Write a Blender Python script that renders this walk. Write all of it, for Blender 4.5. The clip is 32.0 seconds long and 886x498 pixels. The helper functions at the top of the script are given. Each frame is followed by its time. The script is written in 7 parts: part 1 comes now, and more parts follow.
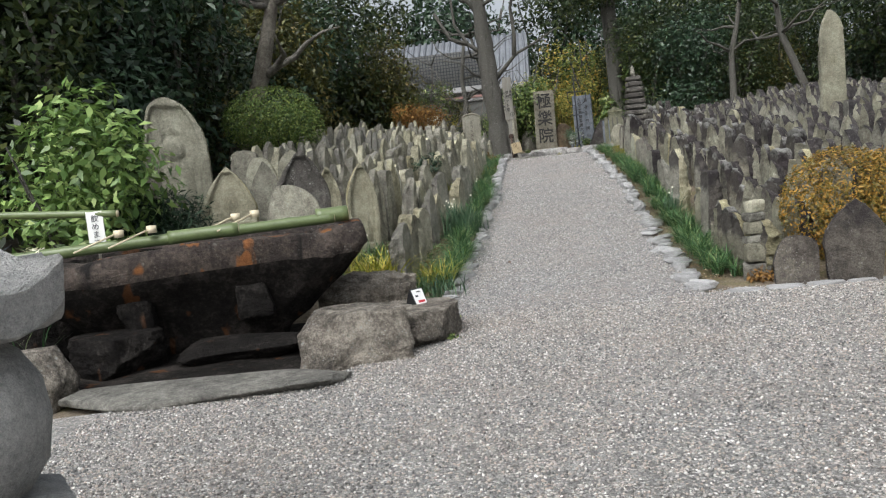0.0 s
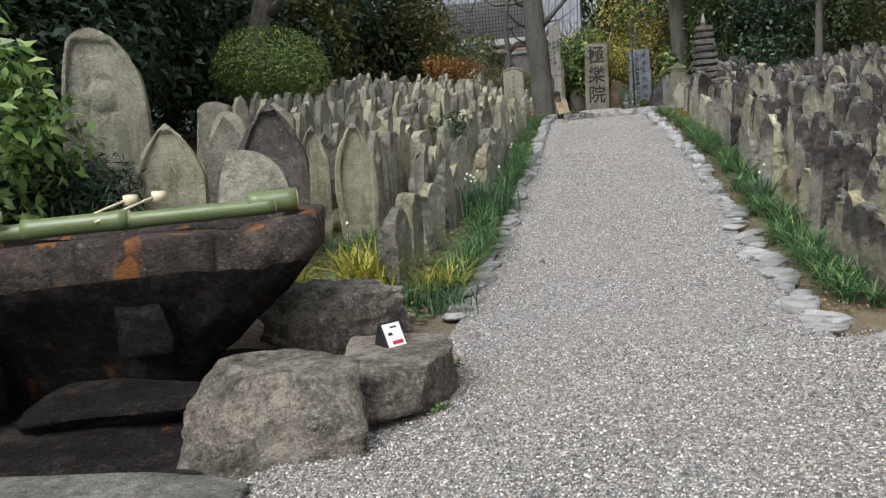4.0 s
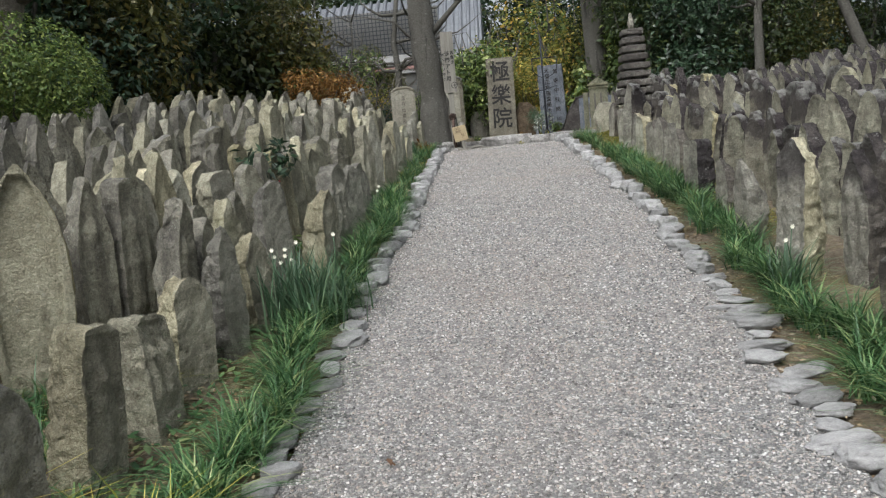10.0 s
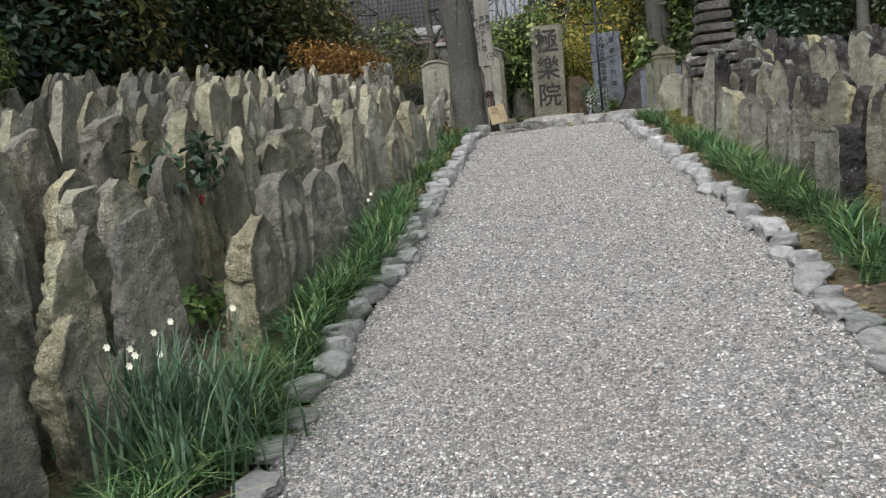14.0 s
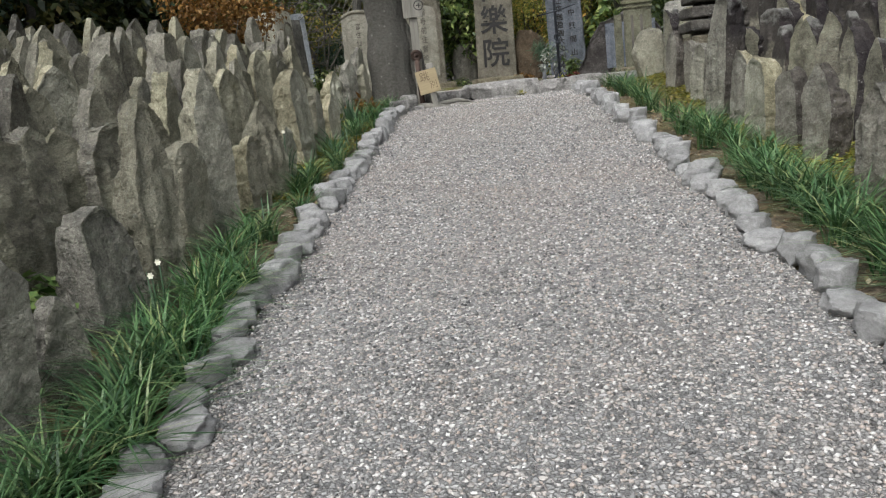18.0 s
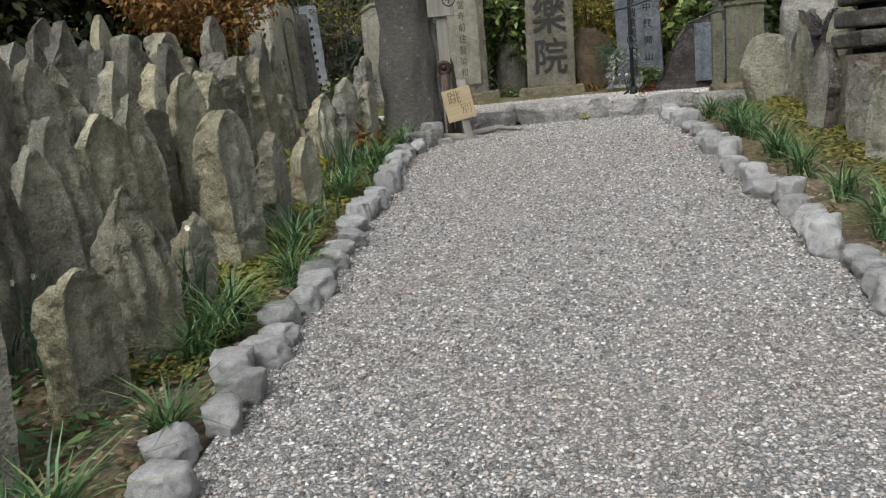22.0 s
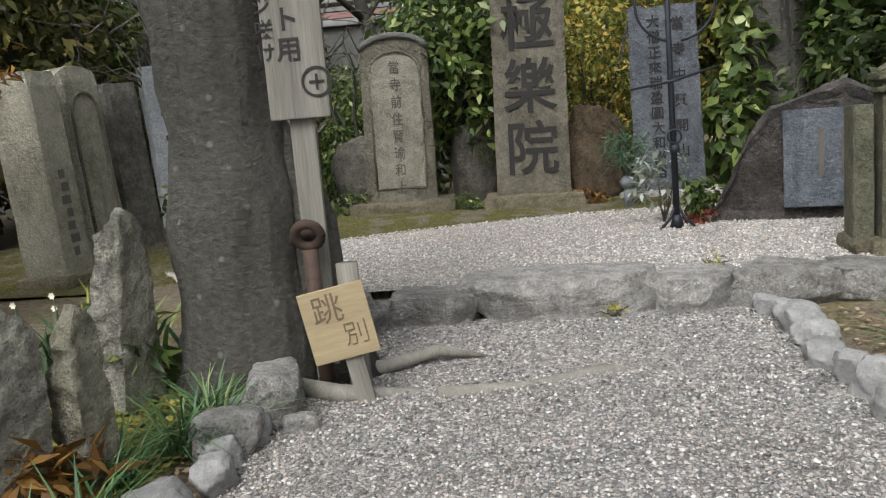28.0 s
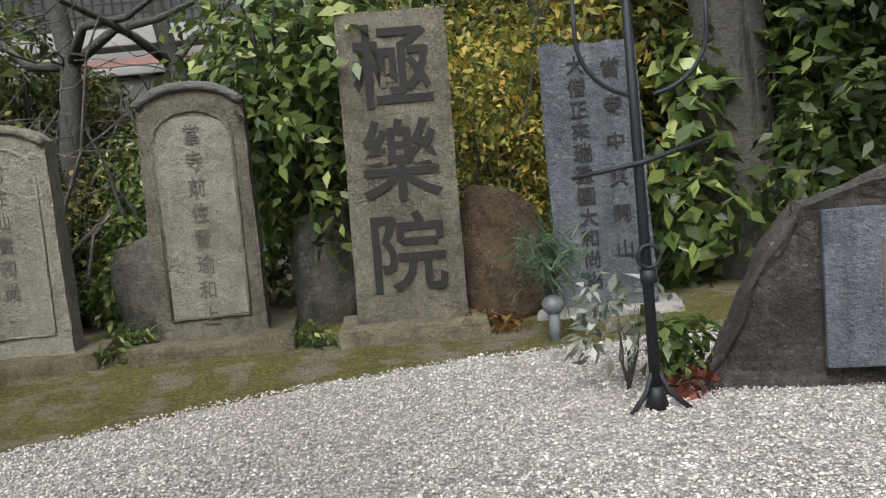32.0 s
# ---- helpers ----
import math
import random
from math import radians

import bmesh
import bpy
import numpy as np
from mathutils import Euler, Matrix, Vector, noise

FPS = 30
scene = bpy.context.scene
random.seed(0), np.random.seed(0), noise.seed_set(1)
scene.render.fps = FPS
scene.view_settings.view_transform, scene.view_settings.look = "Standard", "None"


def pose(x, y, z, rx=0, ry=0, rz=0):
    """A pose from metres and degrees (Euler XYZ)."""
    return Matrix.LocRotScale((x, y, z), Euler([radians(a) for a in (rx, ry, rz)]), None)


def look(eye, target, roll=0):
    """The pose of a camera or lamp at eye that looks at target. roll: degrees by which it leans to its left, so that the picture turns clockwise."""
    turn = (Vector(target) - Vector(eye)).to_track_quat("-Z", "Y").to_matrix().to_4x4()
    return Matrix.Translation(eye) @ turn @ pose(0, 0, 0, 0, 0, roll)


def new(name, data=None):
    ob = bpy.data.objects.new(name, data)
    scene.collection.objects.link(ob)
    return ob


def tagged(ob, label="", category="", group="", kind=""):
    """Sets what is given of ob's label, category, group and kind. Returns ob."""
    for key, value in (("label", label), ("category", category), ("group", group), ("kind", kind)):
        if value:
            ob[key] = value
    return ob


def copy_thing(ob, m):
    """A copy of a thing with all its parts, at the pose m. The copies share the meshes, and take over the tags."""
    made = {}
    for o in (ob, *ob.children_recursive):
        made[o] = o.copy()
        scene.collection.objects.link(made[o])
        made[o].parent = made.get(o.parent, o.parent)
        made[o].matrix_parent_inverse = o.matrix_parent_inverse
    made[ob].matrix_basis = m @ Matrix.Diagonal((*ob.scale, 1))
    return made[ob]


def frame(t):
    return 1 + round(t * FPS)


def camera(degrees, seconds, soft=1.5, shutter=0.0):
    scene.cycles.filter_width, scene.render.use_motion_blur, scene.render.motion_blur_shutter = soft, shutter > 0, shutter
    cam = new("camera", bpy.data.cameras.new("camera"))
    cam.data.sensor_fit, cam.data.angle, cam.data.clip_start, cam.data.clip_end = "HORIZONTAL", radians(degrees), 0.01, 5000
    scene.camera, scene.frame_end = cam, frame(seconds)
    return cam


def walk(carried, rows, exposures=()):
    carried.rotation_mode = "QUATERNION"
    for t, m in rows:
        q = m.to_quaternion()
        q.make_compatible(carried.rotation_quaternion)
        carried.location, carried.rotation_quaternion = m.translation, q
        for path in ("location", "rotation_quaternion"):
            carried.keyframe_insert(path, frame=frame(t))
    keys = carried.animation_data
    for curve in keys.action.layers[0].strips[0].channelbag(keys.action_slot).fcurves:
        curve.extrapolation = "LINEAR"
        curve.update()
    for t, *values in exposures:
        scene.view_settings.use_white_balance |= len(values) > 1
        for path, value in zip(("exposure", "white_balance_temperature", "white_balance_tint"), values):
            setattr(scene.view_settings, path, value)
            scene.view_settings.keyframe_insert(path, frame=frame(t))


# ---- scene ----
cam = camera(57, 32.0, soft=1.2)
PATH = [
    (0, look((0.055, 0.041, 1.416), (-1.337, 9.906, 0.548), -6.01)),
    (0.5, look((-0.014, 0.382, 1.416), (-1.662, 10.208, 0.554), -5.41)),
    (1, look((-0.137, 0.778, 1.433), (-2.081, 10.548, 0.559), -6.03)),
    (1.5, look((-0.152, 1.140, 1.427), (-2.327, 10.865, 0.591), -6.75)),
    (2, look((-0.065, 1.448, 1.433), (-2.255, 11.168, 0.580), -6.20)),
    (2.5, look((-0.018, 1.807, 1.468), (-2.035, 11.549, 0.453), -4.66)),
    (4.5, look((0.014, 3.114, 1.482), (-1.874, 12.839, 0.120), -4.18)),
    (5, look((0.016, 3.488, 1.449), (-1.693, 13.236, 0.017), -3.96)),
    (5.5, look((0.019, 3.777, 1.489), (-1.521, 13.518, -0.165), -4.59)),
    (6, look((0.016, 4.154, 1.491), (-1.649, 13.873, -0.175), -4.82)),
    (6.5, look((0.014, 4.561, 1.470), (-1.680, 14.303, -0.019), -4.96)),
    (7, look((-0.021, 4.951, 1.517), (-1.312, 14.768, 0.113), -5.52)),
    (7.5, look((-0.015, 5.359, 1.545), (-1.001, 15.212, 0.150), -4.09)),
    (8, look((-0.062, 5.734, 1.523), (-0.858, 15.605, 0.134), -3.80)),
    (8.5, look((-0.086, 6.083, 1.556), (-0.796, 15.964, 0.191), -4.18)),
    (9, look((-0.097, 6.452, 1.583), (-0.961, 16.333, 0.307), -4.33)),
    (9.5, look((-0.056, 6.835, 1.570), (-0.926, 16.731, 0.421), -4.94)),
    (10, look((0.048, 7.176, 1.546), (-0.829, 17.079, 0.464), -5.28)),
    (10.5, look((0.158, 7.466, 1.510), (-0.996, 17.342, 0.451), -4.26)),
    (11, look((0.166, 7.759, 1.516), (-1.066, 17.624, 0.441), -5.08)),
    (11.5, look((0.176, 8.094, 1.501), (-0.897, 17.975, 0.402), -4.95)),
    (12, look((0.176, 8.418, 1.539), (-0.678, 18.317, 0.405), -4.67)),
    (12.5, look((0.106, 8.763, 1.581), (-0.576, 18.670, 0.404), -6.63)),
    (13, look((0.108, 9.126, 1.581), (-0.640, 19.028, 0.406), -5.61)),
    (13.5, look((0.117, 9.460, 1.616), (-1.050, 19.317, 0.402), -5.34)),
    (15.5, look((0.106, 10.988, 1.764), (-1.715, 20.713, 0.310), -6.70)),
    (16, look((0.152, 11.435, 1.776), (-1.282, 21.230, 0.357), -5.68)),
    (16.5, look((0.138, 11.835, 1.801), (-0.957, 21.660, 0.298), -6.86)),
    (17, look((0.143, 12.189, 1.856), (-0.739, 22.005, 0.163), -6.22)),
    (17.5, look((0.167, 12.535, 1.911), (-0.805, 22.313, 0.057), -5.33)),
    (18, look((0.166, 12.855, 1.922), (-0.795, 22.622, 0.005), -6.13)),
    (18.5, look((0.109, 13.202, 1.966), (-0.519, 22.993, 0.027), -6.20)),
    (19, look((0.017, 13.557, 2.026), (-0.432, 23.356, 0.085), -6.78)),
    (19.5, look((-0.017, 13.904, 2.030), (-0.458, 23.720, 0.171), -7.13)),
    (20, look((0.045, 14.289, 2.089), (-0.495, 24.096, 0.210), -5.97)),
    (20.5, look((0.131, 14.633, 2.158), (-0.710, 24.411, 0.238), -4.76)),
    (21, look((0.127, 15.000, 2.197), (-0.876, 24.761, 0.266), -6.04)),
    (21.5, look((0.122, 15.406, 2.245), (-1.087, 25.129, 0.243), -6.34)),
    (22, look((0.083, 15.770, 2.271), (-1.427, 25.446, 0.250), -5.40)),
    (22.5, look((-0.010, 16.146, 2.338), (-1.687, 25.776, 0.225), -5.77)),
    (23, look((-0.012, 16.517, 2.340), (-1.858, 26.104, 0.175), -6.08)),
    (23.5, look((-0.054, 16.858, 2.381), (-1.873, 26.438, 0.163), -6.06)),
    (24, look((-0.090, 17.200, 2.483), (-1.552, 26.831, 0.225), -6.35)),
    (24.5, look((-0.062, 17.578, 2.497), (-1.304, 27.285, 0.437), -7.29)),
    (25, look((-0.073, 17.948, 2.527), (-1.305, 27.684, 0.607), -6.08)),
    (25.5, look((-0.069, 18.388, 2.623), (-1.310, 28.131, 0.743), -5.77)),
    (26, look((-0.039, 18.866, 2.636), (-1.214, 28.646, 0.910), -5.63)),
    (26.5, look((-0.035, 19.284, 2.649), (-1.127, 29.090, 1.021), -6.09)),
    (28.5, look((-0.051, 20.748, 2.885), (-1.232, 30.557, 1.341), -4.05)),
    (29, look((-0.001, 21.115, 2.942), (-1.383, 30.913, 1.499), -4.15)),
    (29.5, look((0.018, 21.452, 2.975), (-1.420, 31.267, 1.717), -4.62)),
    (30, look((-0.001, 21.769, 3.069), (-1.225, 31.620, 1.859), -5.56)),
    (30.5, look((0.032, 22.152, 3.072), (-1.120, 32.027, 1.996), -4.80)),
    (31, look((-0.027, 22.453, 3.003), (-0.786, 32.387, 2.136), -3.92)),
    (31.5, look((-0.047, 22.768, 3.063), (-0.256, 32.718, 2.089), -4.89)),
    (32, look((0.013, 23.127, 3.059), (0.428, 33.053, 1.919), -5.62)),
]

walk(cam, PATH, exposures=[(0, 0.31, 6220, 9), (12, 0.31, 6220, 9), (19, 0.20, 6280, 9), (26, 0.14, 6350, 9), (29, 0.36, 6350, 9), (32, 0.42, 6350, 9)])

# ---- light: overcast sky ----
world = bpy.data.worlds.new("overcast_sky")
scene.world = world
world.use_nodes = True
wn = world.node_tree.nodes
sky = wn.new("ShaderNodeTexSky")
sky.sky_type = "NISHITA"
sky.sun_disc = False
sky.sun_elevation = radians(52)
sky.sun_rotation = radians(200)
sky.air_density = 1.0
sky.dust_density = 6.0
sky.ozone_density = 0.6
wn["Background"].inputs["Strength"].default_value = 0.15
veil = wn.new("ShaderNodeHueSaturation")
veil.inputs["Saturation"].default_value = 0.25
world.node_tree.links.new(sky.outputs[0], veil.inputs["Color"])
world.node_tree.links.new(veil.outputs[0], wn["Background"].inputs["Color"])
sun_data = bpy.data.lights.new("overcast_sun", "SUN")
sun_data.energy = 1.5
sun_data.angle = radians(40)
sun_data.color = (1.0, 0.985, 0.96)
sun = new("overcast_sun", sun_data)
sun.matrix_world = look((0, 0, 20), (4.2, 11.5, 4.3))


# ---- plan ----
KY = [-50, 8, 9, 11, 13, 15, 17, 19, 21, 23, 24.7]
KZ = [0, 0, .03, .22, .53, .83, 1.06, 1.26, 1.46, 1.66, 1.70]


def zp(y):
    """Height of the path at y."""
    return float(np.interp(y, KY, KZ))


# the edges of the path: y, x
EDGE_L = ([9, 10.5, 12.5, 13.8, 15.2, 17, 20, 22, 23.6, 24.5], [-1.15, -1.08, -1.09, -1.04, -1.0, -1.08, -1.14, -1.19, -1.13, -1.13])
EDGE_R = ([8.3, 10, 13, 15.5, 19, 21, 23.3, 24.5], [1.44, 1.35, 1.35, 1.34, 1.27, 1.21, 1.11, 1.11])


def xl(y):
    return float(np.interp(y, *EDGE_L))


def xr(y):
    return float(np.interp(y, *EDGE_R))


def ground_z(x, y):
    """Height of the soil: beds rise away from the path, the terrace lies a step above it."""
    z = zp(y)
    if y > 24.75:
        return 1.86
    if y < 8.3:
        return 0.02 * max(-x - 4.8, 0) - 0.02
    d = max(xl(y) - x, x - xr(y), 0)
    ramp = min((y - 8.3) / 0.5, 1)
    return z - 0.02 * (d <= 0) + ramp * (0.03 * min(d / 0.3, 1) + 0.13 * min(max(d - 0.4, 0), 4.5))


# ---- materials ----
def nodes_of(name):
    m = bpy.data.materials.new(name)
    m.use_nodes = True
    nt = m.node_tree
    return m, nt, nt.nodes["Principled BSDF"]


def ramp(nt, fac, stops):
    r = nt.nodes.new("ShaderNodeValToRGB")
    while len(r.color_ramp.elements) < len(stops):
        r.color_ramp.elements.new(0.5)
    for e, (p, c) in zip(r.color_ramp.elements, stops):
        e.position, e.color = p, (*c, 1)
    nt.links.new(fac, r.inputs[0])
    return r.outputs[0]


def coords(nt, own=True):
    """Object coordinates, shifted by each object's random number, so that no two pieces repeat."""
    tc = nt.nodes.new("ShaderNodeTexCoord")
    if not own:
        return tc.outputs["Object"]
    info = nt.nodes.new("ShaderNodeObjectInfo")
    k = nt.nodes.new("ShaderNodeMath")
    k.operation = "MULTIPLY"
    k.inputs[1].default_value = 37.0
    nt.links.new(info.outputs["Random"], k.inputs[0])
    add = nt.nodes.new("ShaderNodeVectorMath")
    nt.links.new(tc.outputs["Object"], add.inputs[0])
    nt.links.new(k.outputs[0], add.inputs[1])
    return add.outputs[0]


def noise_tex(nt, vec, scale, detail=5, rough=0.6):
    n = nt.nodes.new("ShaderNodeTexNoise")
    n.inputs["Scale"].default_value = scale
    n.inputs["Detail"].default_value = detail
    n.inputs["Roughness"].default_value = rough
    nt.links.new(vec, n.inputs["Vector"])
    return n.outputs["Fac"]


def voronoi(nt, vec, scale, feature="F1", out="Distance"):
    n = nt.nodes.new("ShaderNodeTexVoronoi")
    n.feature = feature
    n.inputs["Scale"].default_value = scale
    nt.links.new(vec, n.inputs["Vector"])
    return n.outputs[out]


def mixed(nt, fac, a, b, how="MIX"):
    m = nt.nodes.new("ShaderNodeMix")
    m.data_type = "RGBA"
    m.blend_type = how
    for sock, val in ((m.inputs[0], fac), (m.inputs[6], a), (m.inputs[7], b)):
        if isinstance(val, (tuple, float, int)):
            sock.default_value = (*val, 1) if isinstance(val, tuple) else val
        else:
            nt.links.new(val, sock)
    return m.outputs[2]


def maths(nt, how, a, b, clamp=False):
    m = nt.nodes.new("ShaderNodeMath")
    m.operation, m.use_clamp = how, clamp
    for sock, val in ((m.inputs[0], a), (m.inputs[1], b)):
        if isinstance(val, (float, int)):
            sock.default_value = val
        else:
            nt.links.new(val, sock)
    return m.outputs[0]


def bump(nt, bsdf, height, strength=0.4, dist=0.01):
    b = nt.nodes.new("ShaderNodeBump")
    b.inputs["Strength"].default_value = strength
    b.inputs["Distance"].default_value = dist
    nt.links.new(height, b.inputs["Height"])
    nt.links.new(b.outputs[0], bsdf.inputs["Normal"])


def span(nt, fac, lo, hi):
    m = nt.nodes.new("ShaderNodeMapRange")
    m.inputs[1].default_value, m.inputs[2].default_value = lo, hi
    nt.links.new(fac, m.inputs[0])
    return m.outputs[0]


def stone(name, dark, mid, light, lichen=(0.42, 0.43, 0.38), lichen_amount=0.5, moss=0.0, vary=0.35, rust=0.0, scale=1.0, rough=0.9, cap=None, streaks=0.45, relief=0.03):
    """Weathered stone: two scales of noise, dark algae streaks, pale lichen dots, fine pitted relief."""
    m, nt, p = nodes_of(name)
    v = coords(nt)
    big = noise_tex(nt, v, 2.2 * scale, 3)
    fine = noise_tex(nt, v, 38 * scale, 6, 0.7)
    mids = noise_tex(nt, v, 10 * scale, 5, 0.7)
    mix3 = maths(nt, "ADD", maths(nt, "ADD", maths(nt, "MULTIPLY", big, 0.36), maths(nt, "MULTIPLY", mids, 0.34)), maths(nt, "MULTIPLY", fine, 0.34))
    col = ramp(nt, mix3, [(0.40, dark), (0.51, mid), (0.62, light)])
    # streaks run down the stone
    sep = nt.nodes.new("ShaderNodeMapping")
    sep.inputs["Scale"].default_value = (9, 9, 1.3)
    nt.links.new(v, sep.inputs["Vector"])
    streak = span(nt, noise_tex(nt, sep.outputs[0], 1.0 * scale, 4), 0.55, 0.72)
    col = mixed(nt, maths(nt, "MULTIPLY", streak, streaks), col, tuple(c * 0.45 for c in dark))
    dots = span(nt, voronoi(nt, v, 16 * scale), 0.24, 0.14)
    patch = span(nt, noise_tex(nt, v, 5 * scale, 3), 0.52, 0.66)
    col = mixed(nt, maths(nt, "MULTIPLY", maths(nt, "MULTIPLY", dots, patch), lichen_amount), col, lichen)
    specks = maths(nt, "MULTIPLY", span(nt, voronoi(nt, v, 44 * scale), 0.30, 0.16), span(nt, noise_tex(nt, v, 7 * scale, 3), 0.5, 0.62))
    col = mixed(nt, maths(nt, "MULTIPLY", specks, lichen_amount * 0.8), col, lichen)
    if moss:
        mm = span(nt, noise_tex(nt, v, 3.1 * scale, 4), 0.6, 0.75)
        col = mixed(nt, maths(nt, "MULTIPLY", mm, moss), col, (0.10, 0.11, 0.03))
    if rust:
        mm = span(nt, noise_tex(nt, sep.outputs[0], 0.8 * scale, 2), 0.63 if rust < 0.85 else 0.6, 0.7 if rust < 0.85 else 0.65)
        col = mixed(nt, maths(nt, "MULTIPLY", mm, rust), col, (0.25, 0.10, 0.03))
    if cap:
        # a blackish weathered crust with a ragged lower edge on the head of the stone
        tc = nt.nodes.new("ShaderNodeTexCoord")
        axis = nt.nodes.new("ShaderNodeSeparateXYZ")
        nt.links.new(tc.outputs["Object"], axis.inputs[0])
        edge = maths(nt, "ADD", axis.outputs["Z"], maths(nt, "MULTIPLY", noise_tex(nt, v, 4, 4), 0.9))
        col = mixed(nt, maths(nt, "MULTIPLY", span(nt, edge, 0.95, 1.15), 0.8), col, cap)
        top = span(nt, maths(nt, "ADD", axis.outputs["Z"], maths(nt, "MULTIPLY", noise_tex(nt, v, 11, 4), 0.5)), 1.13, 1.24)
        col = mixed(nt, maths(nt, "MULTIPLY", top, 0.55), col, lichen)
    grain = maths(nt, "ADD", span(nt, noise_tex(nt, v, 105 * scale, 3, 0.7), 0.3, 0.7), 0.5)
    gcol = nt.nodes.new("ShaderNodeCombineColor")
    for k in range(3):
        nt.links.new(grain, gcol.inputs[k])
    col = mixed(nt, 0.5, col, gcol.outputs[0], "MULTIPLY")
    info = nt.nodes.new("ShaderNodeObjectInfo")
    hsv = nt.nodes.new("ShaderNodeHueSaturation")
    nt.links.new(col, hsv.inputs["Color"])
    nt.links.new(maths(nt, "ADD", maths(nt, "MULTIPLY", info.outputs["Random"], 2 * vary), 1 - vary), hsv.inputs["Value"])
    isl = nt.nodes.new("ShaderNodeNewGeometry")
    nt.links.new(maths(nt, "ADD", maths(nt, "MULTIPLY", isl.outputs["Random Per Island"], 0.5), 0.75), hsv.inputs["Saturation"])
    nt.links.new(hsv.outputs[0], p.inputs["Base Color"])
    p.inputs["Roughness"].default_value = rough
    p.inputs["Specular IOR Level"].default_value = 0.3
    pits = span(nt, voronoi(nt, v, 55 * scale), 0.0, 0.35)
    rel = maths(nt, "ADD", maths(nt, "MULTIPLY", fine, 1.2), maths(nt, "MULTIPLY", noise_tex(nt, v, 9 * scale, 6, 0.75), 2.0))
    bump(nt, p, maths(nt, "ADD", rel, maths(nt, "MULTIPLY", pits, 0.35)), 1.0, relief)
    return m


def simple(name, color, rough=0.7, metal=0.0, scale=20, depth=0.25, relief=0.2, stretch=(1, 1, 1), dist=0.004):
    m, nt, p = nodes_of(name)
    v = coords(nt)
    mp = nt.nodes.new("ShaderNodeMapping")
    mp.inputs["Scale"].default_value = stretch
    nt.links.new(v, mp.inputs["Vector"])
    n = noise_tex(nt, mp.outputs[0], scale, 5)
    n2 = noise_tex(nt, mp.outputs[0], scale * 0.15, 3)
    k = maths(nt, "ADD", maths(nt, "MULTIPLY", n, 0.5), maths(nt, "MULTIPLY", n2, 0.5))
    c = ramp(nt, k, [(0.3, tuple(x * (1 - depth) for x in color)), (0.7, tuple(min(x * (1 + depth), 0.95) for x in color))])
    nt.links.new(c, p.inputs["Base Color"])
    p.inputs["Roughness"].default_value, p.inputs["Metallic"].default_value = rough, metal
    bump(nt, p, n, relief, dist)
    return m


def leaf_material(name, stops, rough=0.42, through_light=0.25):
    """Leaves: each its own shade, with some light let through."""
    m, nt, p = nodes_of(name)
    geo = nt.nodes.new("ShaderNodeNewGeometry")
    col = ramp(nt, geo.outputs["Random Per Island"], stops)
    tc = nt.nodes.new("ShaderNodeTexCoord")
    n = noise_tex(nt, tc.outputs["Object"], 1.3, 2)
    hsv = nt.nodes.new("ShaderNodeHueSaturation")
    nt.links.new(col, hsv.inputs["Color"])
    nt.links.new(maths(nt, "ADD", maths(nt, "MULTIPLY", n, 1.0), 0.5), hsv.inputs["Value"])
    nt.links.new(hsv.outputs[0], p.inputs["Base Color"])
    p.inputs["Roughness"].default_value = rough
    p.inputs["Specular IOR Level"].default_value = 0.4
    tr = nt.nodes.new("ShaderNodeBsdfTranslucent")
    nt.links.new(hsv.outputs[0], tr.inputs["Color"])
    mx = nt.nodes.new("ShaderNodeMixShader")
    mx.inputs[0].default_value = through_light
    nt.links.new(p.outputs[0], mx.inputs[1])
    nt.links.new(tr.outputs[0], mx.inputs[2])
    nt.links.new(mx.outputs[0], nt.nodes["Material Output"].inputs["Surface"])
    return m


M_DARK = stone("stone_dark_weathered", (0.0952, 0.0898, 0.0796), (0.1982, 0.1895, 0.1624), (0.3483, 0.3340, 0.2823), lichen_amount=0.6)
M_GREY = stone("stone_grey_weathered", (0.1588, 0.1497, 0.1144), (0.3016, 0.2865, 0.2153), (0.4784, 0.4587, 0.3514), lichen_amount=0.4, moss=0.25)
M_TAN = stone("stone_tan_sandstone", (0.1920, 0.1757, 0.1145), (0.3837, 0.3514, 0.2396), (0.5952, 0.5590, 0.4033), lichen_amount=0.35, moss=0.3)
M_FACE_TAN = stone("carved_face_tan", (0.1864, 0.1725, 0.1185), (0.3121, 0.2921, 0.2061), (0.4243, 0.4033, 0.2947), lichen_amount=0.3, moss=0.25, vary=0.18)
M_FACE_GREY = stone("carved_face_grey", (0.1708, 0.1652, 0.1248), (0.2750, 0.2639, 0.2021), (0.3936, 0.3814, 0.2953), lichen_amount=0.35, moss=0.3, vary=0.2)
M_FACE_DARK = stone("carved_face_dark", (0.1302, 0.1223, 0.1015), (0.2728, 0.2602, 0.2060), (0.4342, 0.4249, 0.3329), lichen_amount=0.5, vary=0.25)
M_FACE_PALE = stone("carved_face_pale", (0.2434, 0.2381, 0.1732), (0.3916, 0.3810, 0.2834), (0.5080, 0.4974, 0.3884), lichen_amount=0.3, moss=0.3, vary=0.12)
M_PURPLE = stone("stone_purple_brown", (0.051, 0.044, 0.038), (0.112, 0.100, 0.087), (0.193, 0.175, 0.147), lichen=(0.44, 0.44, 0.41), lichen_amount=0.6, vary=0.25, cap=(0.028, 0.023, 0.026))
